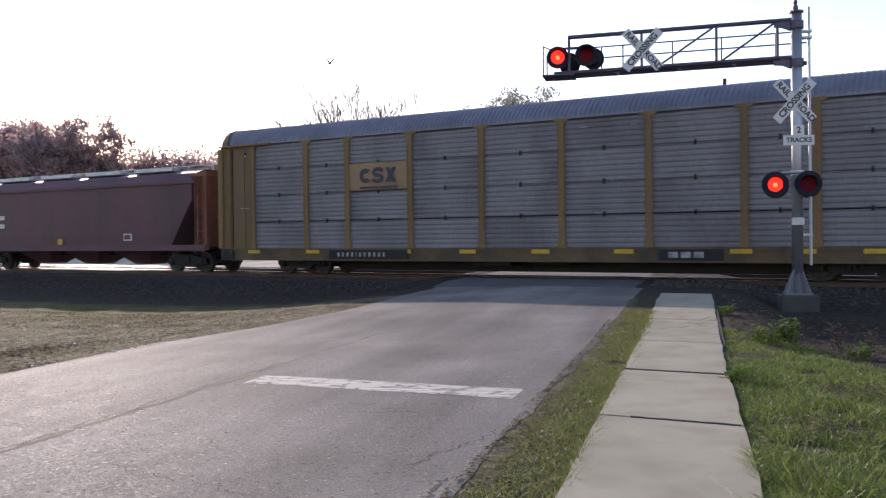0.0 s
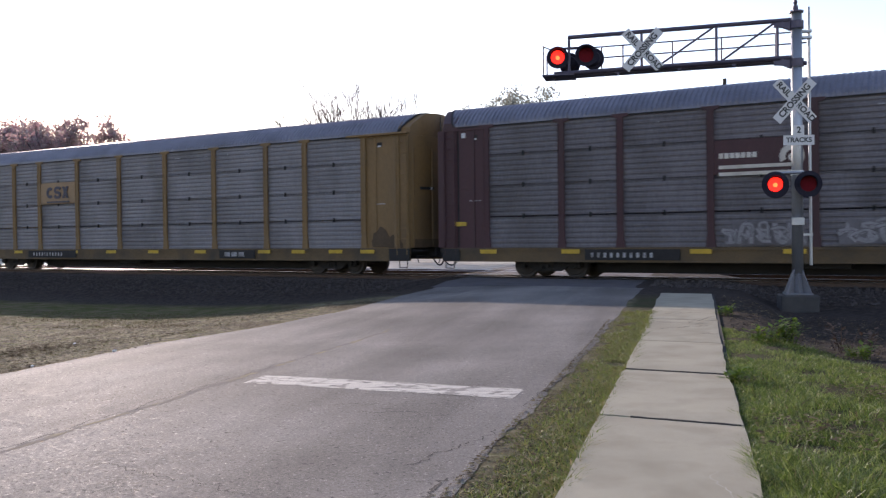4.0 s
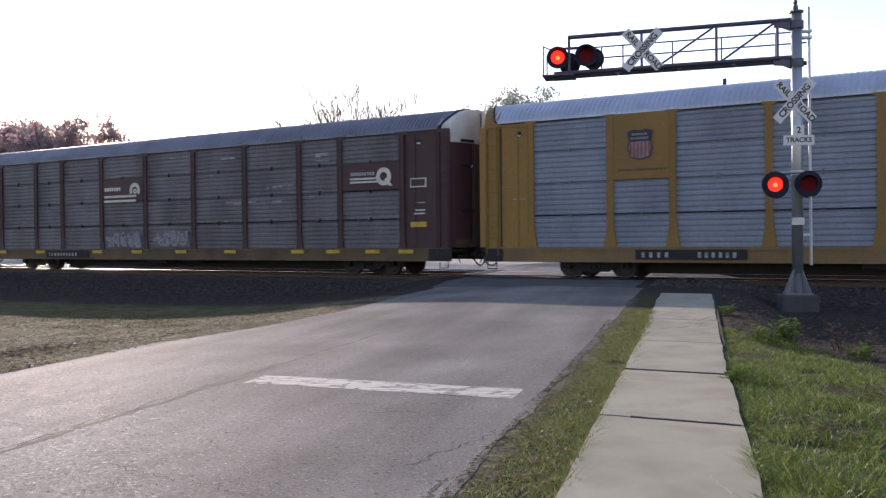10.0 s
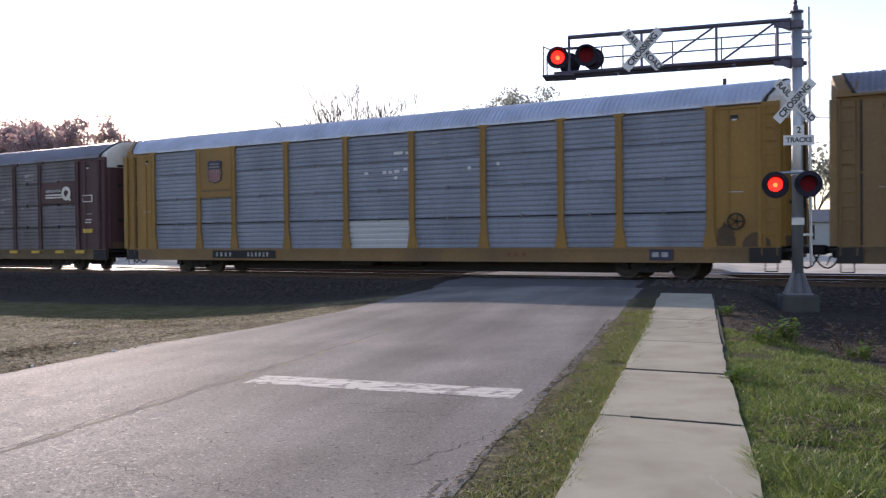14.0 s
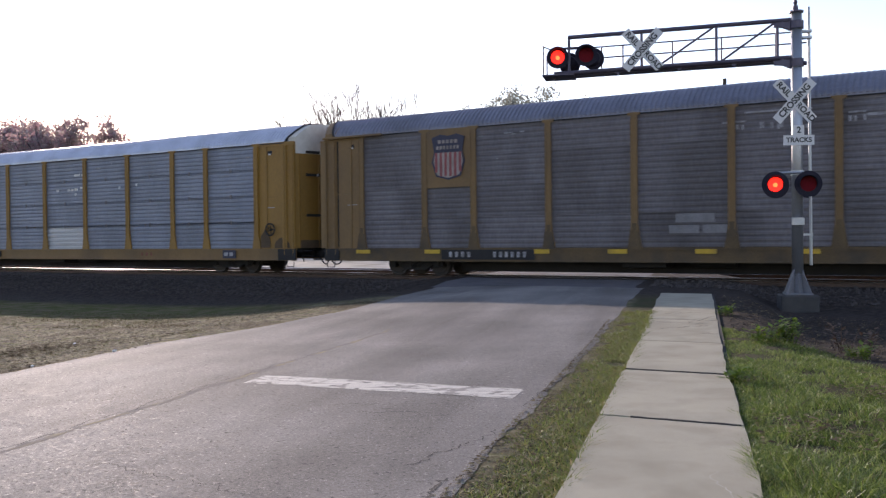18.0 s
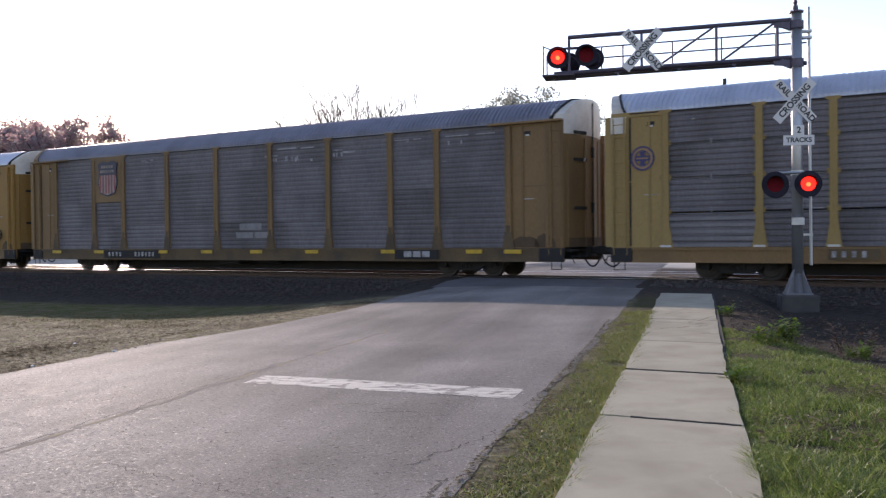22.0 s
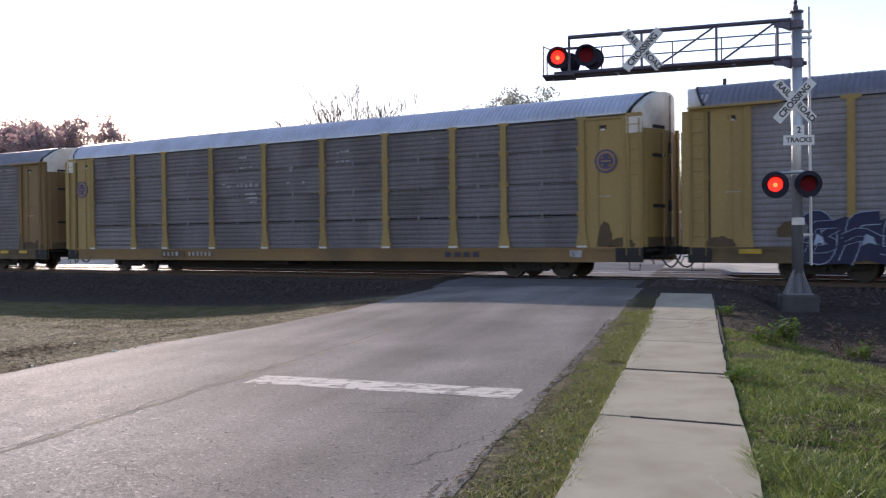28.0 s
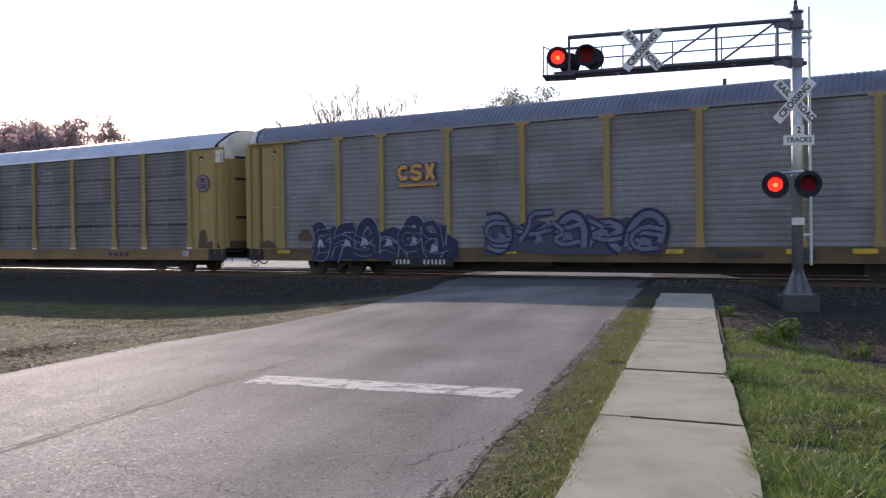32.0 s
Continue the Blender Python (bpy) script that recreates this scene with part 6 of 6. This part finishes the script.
lamp(0.28, 0.3, 2.69, 176, 1, 0.3, False)
part("junction_box", boxed(-0.15, 0.13, -0.2, -0.11, 1.74, 1.92, bevel=0.01), M["aluminium"], SIGNAL)
bm = bmesh.new()
for x, y in ((0.33, 0.22), (0.385, 0.56)):
    tube(bm, (x, y, 0.8), (x - 0.03, y, 6.85), 0.034, n=8)
for i in range(19):
    z = 1.0 + i * 0.3
    tube(bm, (0.33 - 0.005 * i * 0.3, 0.22, z), (0.385 - 0.005 * i * 0.3, 0.56, z), 0.013, n=6)
for z in (1.5, 6.1, 6.25):
    box(bm, 0.05, 0.36, 0.1, 0.25, z, z + 0.05)
part("ladder", bm, M["aluminium"], SIGNAL, "aluminium ladder up the mast")


# ---- plants ----
def blades(name, count, place, height, lean, width, material, label, seed, z_at=ground_z):
    """Blades of grass, each a bent tapered strip, joined into one mesh."""
    r = np.random.RandomState(seed)
    verts, faces = [], []
    for i in range(count):
        x, y, f = place(r)
        h = (height[0] + (height[1] - height[0]) * r.rand() ** 1.6) * f
        a, b = r.rand() * 6.283, r.rand() * 6.283
        w = width * (0.6 + 0.8 * r.rand())
        dx, dy = math.cos(a) * lean * h * r.rand(), math.sin(a) * lean * h * r.rand()
        wx, wy = math.cos(b) * w, math.sin(b) * w
        z = z_at(x, y) - 0.02
        k = len(verts)
        verts += [(x - wx, y - wy, z), (x + wx, y + wy, z), (x + dx * 0.45 + wx * 0.8, y + dy * 0.45 + wy * 0.8, z + h * 0.6), (x + dx * 0.45 - wx * 0.8, y + dy * 0.45 - wy * 0.8, z + h * 0.6), (x + dx * 1.3, y + dy * 1.3, z + h)]
        faces += [(k, k + 1, k + 2, k + 3), (k + 3, k + 2, k + 4)]
    return tagged(raw(name, verts, faces, material), label, "grass", kind="stuff")


def lawn(r):
    while True:
        u, w = 3.0 + 13.5 * r.rand() ** 1.5, 0.33 + 9.0 * r.rand() ** 1.6
        x, y = xy(u, w)
        edge = 15.8 - 1.55 * min(w, 2.4) - 0.25 * max(0, w - 2.4) + 1.0 * noise.noise((x * 0.6, y * 0.6, 4))
        if u < edge and noise.noise((x * 1.7, y * 1.7, 8)) > -0.12 - 0.35 * r.rand():
            return x, y, (0.75 + 0.25 * smooth01(w, 0.35, 0.9)) * (0.68 + 1.15 * max(0, noise.noise((x * 1.1, y * 1.1, 2))) + 0.5 * max(0, noise.noise((x * 3.3, y * 3.3, 5)))) * (0.6 + 0.4 * smooth01(u, 16, 9))


def verge(r):
    while True:
        u = 2.8 + 14.5 * r.rand() ** 1.3
        w = -1.56 + 0.8 * r.rand()
        x, y = xy(u, w)
        rim = -1.36 + 0.17 * noise.noise((u * 0.9, 3, 1)) + 0.1 * noise.noise((u * 3.5, 9, 1)) + 0.06 * r.normal()
        if w > rim and noise.noise((x * 2.2, y * 2.2, 12)) > -0.12 - 0.4 * r.rand():
            return x, y, 0.5 + 0.5 * smooth01(w, rim, rim + 0.3) + 0.8 * smooth01(w, -0.88, -0.78) * r.rand()


def far_verge(r):
    while True:
        u, w = r.uniform(13, 24), r.uniform(-26, -8.8)
        x, y = xy(u, w)
        q = track_q(x, y)
        if 9.3 < q < 13.2 and w < -9.5 - 0.6 * (13.2 - q) and noise.noise((x * 0.5, y * 0.5, 3)) > -0.2:
            return x, y, 1.0


def tufts(r):
    while True:
        u, w = r.uniform(5, 16), -8.2 - abs(r.normal()) * 3.5
        x, y = xy(u, w)
        if noise.noise((x * 0.8, y * 0.8, 31)) > 0.28:
            return x, y, 1.0


blades("lawn", 190000, lawn, (0.03, 0.13), 1.6, 0.0036, M["grass"], "lush green grass beside the footpath", 1)
blades("lawn_behind", 15000, lambda r: (*xy(r.uniform(-12, 3.4), 0.38 + 7 * r.rand()), 0.9), (0.05, 0.2), 1.3, 0.007, M["grass"], "green grass along the footpath", 41)
blades("verge_behind", 5000, lambda r: (*xy(r.uniform(-12, 3.2), r.uniform(-1.4, -0.82)), 1.0), (0.03, 0.065), 1.9, 0.006, M["verge"], "short grass between road and footpath", 42, lambda x, y: ground_z(x, y) + 0.014)
blades("lawn_straw", 7000, lawn, (0.03, 0.13), 1.2, 0.005, M["straw"], "dry straw among the green grass", 12)
blades("verge_grass", 30000, verge, (0.03, 0.065), 1.9, 0.0045, M["verge"], "thin short grass between road and footpath", 2, lambda x, y: ground_z(x, y) + 0.014)
blades("shoulder_grass", 12000, far_verge, (0.015, 0.045), 2.0, 0.008, M["straw"], "thin yellowish grass below the railway bank", 3)
blades("roadside_tufts", 3000, tufts, (0.012, 0.04), 1.8, 0.005, M["straw"], "sparse dry tufts on the grit", 4)


def track_weeds(r):
    while True:
        s, lat = r.uniform(24, 45), r.uniform(-6.5, -2.2)
        p = on_track(s, lat)
        u, w = uw(p.x, p.y)
        if w > 0.5 and noise.noise((p.x * 1.1, p.y * 1.1, 17)) > 0.12:
            return p.x, p.y, 1.0


blades("bank_weeds", 6000, track_weeds, (0.05, 0.3), 0.8, 0.005, M["dry_grass"], "dead weeds on the cinders by the track", 6)


def weed(x, y, height, count, seed, label="bushy green weed standing above the grass", material=None):
    """A leafy weed: stems with broad leaves."""
    material = material or M["weed"]
    r = random.Random(seed)
    t = thing("weed", label, "weed", "weeds in the grass", pose(x, y, ground_z(x, y) - 0.03))
    stems, leaves = bmesh.new(), bmesh.new()
    for i in range(count):
        a, tilt, h = r.uniform(0, 6.28), r.uniform(0.1, 0.7), height * r.uniform(0.5, 1.0)
        d = Vector((math.cos(a) * tilt, math.sin(a) * tilt, 1)).normalized()
        foot = Vector((r.uniform(-0.12, 0.12), r.uniform(-0.12, 0.12), 0))
        tube(stems, foot, foot + d * h, 0.006, 0.002, n=4, caps=False)
        for k in range(9):
            p = foot + d * h * (0.3 + 0.7 * k / 8)
            b, s = r.uniform(0, 6.28), r.uniform(0.03, 0.075)
            o = Vector((math.cos(b), math.sin(b), r.uniform(-0.2, 0.6))).normalized()
            side = o.cross(Vector((0, 0, 1))).normalized() * s * 0.45
            v = [leaves.verts.new(c) for c in (p, p + o * s + side, p + o * s * 2, p + o * s - side)]
            leaves.faces.new(v)
    part("stems", stems, material, t)
    part("leaves", leaves, material, t)
    return t


weed(4.85, 13.05, 0.42, 26, 1)
weed(4.5, 12.9, 0.3, 14, 2)
weed(4.93, 16.2, 0.22, 12, 3)
weed(3.1, 9.6, 0.25, 10, 4)
weed(5.6, 12.4, 0.28, 14, 5)
DEAD = leaf_mat("dead_weed", [(0.05, 0.032, 0.02), (0.08, 0.05, 0.03), (0.11, 0.07, 0.042)], 0.35)
for x, y, h, seed in ((5.75, 13.2, 0.6, 61), (6.25, 13.7, 0.45, 63)):
    weed(x, y, h, 8, seed, "dead brown weed standing on the cinders", DEAD)


def pale_stone(x, y, r, seed):
    """A rounded pale stone lying on the grit."""
    bm = bmesh.new()
    bmesh.ops.create_icosphere(bm, subdivisions=2, radius=r)
    for v in bm.verts:
        v.co = Vector((v.co.x * 1.25, v.co.y, v.co.z * 0.75)) * (1 + 0.25 * noise.noise(v.co * (2 / r) + Vector((seed, 0, 0))))
    ob = part("stone", bm, M["chip"], None, smooth=True)
    ob.matrix_basis = pose(x, y, ground_z(x, y) + r * 0.3, 0, 0, seed * 40)
    tagged(ob, "small pale rounded stone lying on the grit", "stone", "stones by the road")


for x, y, r, seed in ((-4.62, 12.9, 0.024, 1), (-5.1, 11.4, 0.02, 2), (-6.5, 16.2, 0.028, 3)):
    pale_stone(x, y, r, seed)
litter("lawn_litter", 1500, lambda r: (lambda c: xy(c[0] + 0.35 * r.normal(), max(0.45, c[1] + 0.3 * r.normal())))(((9.6, 1.7), (7.6, 0.9), (11.2, 2.4), (8.2, 2.6))[r.randint(4)]), (0.012, 0.045), M["litter"], "dead leaves caught in the grass", 38, 0.05)


def branch(bm, p, d, length, radius, depth, r, tips, spread=0.6, up=0.25, sides=5):
    fork = 1
    steps = 3
    for i in range(steps):
        d = (d + Vector((r.gauss(0, 0.13), r.gauss(0, 0.13), r.gauss(0, 0.1) + up * 0.12))).normalized()
        q = p + d * length / steps
        radius = max(radius, 0.021)
        r1 = radius * (1 - 0.22 * (i + 1) / steps * 1.3)
        tube(bm, p, q, radius, r1, n=max(3, sides), caps=False)
        p, radius = q, r1
        if depth > 0 and i > 0 or depth > 1:
            for k in range(fork if i < steps - 1 else 2):
                a = r.uniform(0, 6.28)
                side = d.orthogonal().normalized()
                side.rotate(Matrix.Rotation(a, 3, d))
                nd = (d + side * r.uniform(spread * 0.6, spread * 1.4) + Vector((0, 0, up))).normalized()
                if depth > 0:
                    branch(bm, p, nd, length * r.uniform(0.55, 0.8), radius * 0.62, depth - 1, r, tips, spread, up, sides - 1)
    tips.append((p.copy(), d.copy()))


def tree(name, label, x, y, height, seed, depth, leaf=None, per_tip=0, leaf_size=0.2, cloud=0.6, spread=0.6, radius=0.18, group="trees", lean=(0, 0), z=0.0):
    r = random.Random(seed)
    t = thing(name, label, "tree", group, pose(x, y, z))
    wood, tips = bmesh.new(), []
    trunk = height * 0.3
    tube(wood, (0, 0, -0.3), (lean[0], lean[1], trunk), radius * 1.25, radius, n=8, caps=False)
    for k in range(3 if depth > 2 else 4):
        a = k * 2.1 + r.uniform(0, 1)
        d = Vector((math.cos(a) * spread, math.sin(a) * spread, 1)).normalized()
        branch(wood, Vector((lean[0], lean[1], trunk * r.uniform(0.85, 1.0))), d, height * 0.33, radius * 0.65, depth, r, tips, spread)
    k = height / max(p.z for p, d in tips)
    for v in wood.verts:
        v.co *= k
    tips = [(p * k, d) for p, d in tips]
    part("trunk", wood, M["bark"], t)
    if leaf:
        rr = np.random.RandomState(seed)
        verts, faces = [], []
        for p, d in tips:
            for k in range(per_tip):
                c = np.array(p) + rr.normal(0, cloud, 3) * (1, 1, 0.8)
                a, b = rr.normal(size=3), rr.normal(size=3)
                a /= np.linalg.norm(a)
                b -= a * a.dot(b)
                b /= np.linalg.norm(b)
                s = leaf_size * (0.5 + rr.rand())
                n = len(verts)
                verts += [tuple(c - a * s), tuple(c + b * s * 0.55), tuple(c + a * s), tuple(c - b * s * 0.55)]
                faces.append((n, n + 1, n + 2, n + 3))
        raw("crown", verts, faces, leaf, t)
    return t


# the wood behind the railway
rnd = random.Random(5)
WOOD = "dusky leafy tree in the wood behind the railway"
for i, (x, h) in enumerate(((-66, 15.3), (-61.5, 15.7), (-57.5, 15.6), (-54, 15.5), (-51.4, 15.4), (-48.4, 12.8), (-45.6, 12.2), (-42.5, 11.2))):
    tree("tree", WOOD, x, 109 + rnd.uniform(-2, 4), h, 40 + i, 2, M["autumn"], 150, 0.21, 0.8, 0.5, 0.25, "trees of the wood")
for i, (x, h) in enumerate(((-46.2, 15.5), (-43.8, 15.7), (-41.6, 15.0))):
    tree("tree", "thinly leaved tree with sky between its leaves", x, 106 + i, h, 60 + i, 2, M["autumn"], 46, 0.2, 0.34, 0.5, 0.2, "trees of the wood")
for i in range(14):
    x = -38.5 + i * 3.4
    tree("tree", WOOD, x, 112 + rnd.uniform(-2, 4), (12.2, 12.0, 11.8, 11.2)[i] if i < 4 else rnd.uniform(7.5, 9.0), 80 + i, 2, M["autumn"], 40, 0.26, 0.9, 0.6, 0.18, "trees of the wood")
for i in range(12):
    x = 14 + i * 4.6
    tree("tree", "olive grey thinly leaved tree of the far treeline", x, 116 + rnd.uniform(-6, 8), rnd.uniform(8, 9.5) if x < 41 else rnd.uniform(11, 13.5), 110 + i, 2, M["far_leaf"], 16, 0.3, 0.9, 0.65, 0.16, "far treeline")
# bare trees close behind the train
tree("bare_tree", "bare dark-limbed tree behind the train", -10.2, 75, 13.6, 3, 3, None, spread=0.45, radius=0.3, group="bare trees", lean=(0.0, 0))
tree("bare_tree", "bare finely twigged tree behind the train", -7.0, 75, 14.7, 8, 4, None, spread=0.38, radius=0.3, group="bare trees")
tree("bare_tree", "bare finely twigged tree behind the train", -8.1, 76, 14.6, 9, 4, None, spread=0.38, radius=0.3, group="bare trees")
tree("tree", "nearly bare tree with a few pale leaves", 6.9, 90, 15.3, 21, 3, M["far_leaf"], 26, 0.12, 0.38, 0.4, 0.17, "bare trees")
tree("tree", "nearly bare tree with a few pale leaves", 9.3, 91, 15.5, 22, 3, M["far_leaf"], 60, 0.12, 0.38, 0.4, 0.17, "bare trees")
tree("bare_tree", "slight bare tree behind the train", 3.6, 92, 15.2, 23, 3, None, spread=0.5, radius=0.24, group="bare trees")
tree("bare_tree", "slight bare tree behind the train", 11.2, 92, 15.2, 24, 3, None, spread=0.5, radius=0.24, group="bare trees")


def utility_pole(x, y, height):
    t = thing("utility_pole", "dark wooden utility pole with a crossarm behind the train", "utility pole", m=pose(x, y, 0))
    part("pole", tubed((0, 0, -0.5), (0, 0, height), 0.17, 0.12, n=12), M["pole"], t)
    part("crossarm", boxed(-0.9, 0.9, -0.06, 0.06, height - 2.6, height - 2.45), M["pole"], t)
    for a in (-0.8, 0.8):
        part("insulator", tubed((a, 0, height - 2.45), (a, 0, height - 2.25), 0.05, n=8), M["sign"], t)
    bm = tubed((0.62, 0, height - 4.6), (0.62, 0, height - 3.5), 0.22, n=14)
    box(bm, 0.1, 0.5, -0.05, 0.05, height - 4.3, height - 4.1)
    part("transformer", bm, M["mast_dark"], t)
    return t


utility_pole(18.4, 60, 11.65)
wires = thing("overhead_wire", "thin overhead wires along the far side", "wire")
for z, y in ((9.15, 59.9), (9.15, 60.1), (7.5, 60.0)):
    bm = bmesh.new()
    tube(bm, (18.4, y, z), (70, y + 8, z + 0.4), 0.012, n=4)
    part("wire", bm, M["pole"], wires)


def far_house(x, y, w, d, h, turn):
    t = thing("house", "small pale house with a grey roof beyond the railway", "house", "far houses", pose(x, y, 0, 0, 0, turn))
    part("wall", boxed(-w / 2, w / 2, -d / 2, d / 2, -0.3, h), M["house_wall"], t)
    part("roof", prismed([(-d / 2 - 0.4, h), (d / 2 + 0.4, h), (0, h + d * 0.17)], w + 0.8, "x", -w / 2 - 0.4), M["house_roof"], t)
    for a in (-w * 0.28, w * 0.28):
        win = part("window", boxed(a - 0.5, a + 0.5, -d / 2 - 0.03, -d / 2 + 0.05, 1.0, 2.3), M["window"], t)
        part("sill", boxed(a - 0.6, a + 0.6, -d / 2 - 0.08, -d / 2, 0.9, 1.0), M["house_wall"], win)
    part("door", boxed(-0.45, 0.45, -d / 2 - 0.04, -d / 2 + 0.05, 0, 2.05), M["house_roof"], t)
    return t


far_house(36.5, 84, 15, 7, 2.55, -4)
far_house(22.5, 92, 8, 7, 2.6, 6)

# ---- a bird ----
BIRD = thing("bird", "small black bird flying away over the train", "bird", m=pose(-5.435, 45, 10.08))
body = bmesh.new()
bmesh.ops.create_uvsphere(body, u_segments=10, v_segments=8, radius=1.0)
for v in body.verts:
    v.co = Vector((v.co.x * 0.16 * (1 - 0.3 * v.co.x), v.co.y * 0.06, v.co.z * 0.055))
part("body", body, M["feather"], BIRD)
part("tail", prismed([(-0.14, -0.02), (-0.14, 0.02), (-0.28, 0.05), (-0.28, -0.05)], 0.012, "z", 0.0), M["feather"], BIRD)
WINGS = []
for s in (-1, 1):
    w = part("wing", prismed([(0.08, 0), (0.05, s * 0.2), (-0.04, s * 0.36), (-0.08, s * 0.2), (-0.07, 0)], 0.012, "z", 0.0), M["feather"], BIRD)
    w.matrix_basis = pose(0, s * 0.03, 0.02)
    WINGS.append((w, s))


# ---- what moves ----
def advance(t):
    u = (t - 16) / 16
    return 4.4108 * (t + 16 * (-0.0240 * u * u / 2 + 0.0074 * u ** 3 / 3))


def car_pose(start, t):
    p = on_track(start + advance(t), HALF, RAIL)
    return pose(p.x, p.y, p.z, 0, 0, -math.degrees(TRACK))


SLACK = [-0.14, -0.10, -0.02, -0.04, -0.20, -0.16]     # play in the couplers


def motions():
    """Everything that moves, from the start of the clip to its end."""
    times = [i * 0.5 for i in range(65)]
    for car, n in CARS:
        walk(car, [(t, car_pose(71.07 - 28.6 * n + SLACK[n], t)) for t in times])
    walk(HOPPER, [(t, car_pose(70.93 + HOPPER_LENGTH + 1.05, t)) for t in times])
    fine = [i * 0.1 for i in range(321)]
    for w, a in WHEELSETS:
        walk(w, [(t, pose(a, 0, 0.42) @ pose(0, 0, 0, 0, -math.degrees(advance(t) / 0.42), 0)) for t in fine])
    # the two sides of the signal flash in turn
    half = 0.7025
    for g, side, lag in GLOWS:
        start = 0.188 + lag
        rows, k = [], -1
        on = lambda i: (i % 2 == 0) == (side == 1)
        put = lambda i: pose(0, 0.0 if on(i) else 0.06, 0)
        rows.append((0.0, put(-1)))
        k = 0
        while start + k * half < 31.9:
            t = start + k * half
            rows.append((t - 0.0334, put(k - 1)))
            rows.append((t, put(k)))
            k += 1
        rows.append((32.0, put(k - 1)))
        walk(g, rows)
    path = [(0.0, -5.43, 45, 10.08), (0.6, -8.35, 47.5, 10.9), (1.2, -11.4, 50.5, 12.7), (1.8, -14.2, 54, 13.9), (2.4, -17.9, 59, 15.2), (4.0, -46, 66, 18), (8.0, -150, 90, 26), (32.0, -700, 220, 60)]
    walk(BIRD, [(t, pose(x, y, z, 0, -10, 125)) for t, x, y, z in path])
    for w, s in WINGS:
        rows = []
        for i in range(0, 161):
            t = i * 0.2
            rows.append((t, pose(0, s * 0.03, 0.02, s * (45 if i % 2 == 0 else -25), 0, 0)))
        walk(w, rows)


motions()
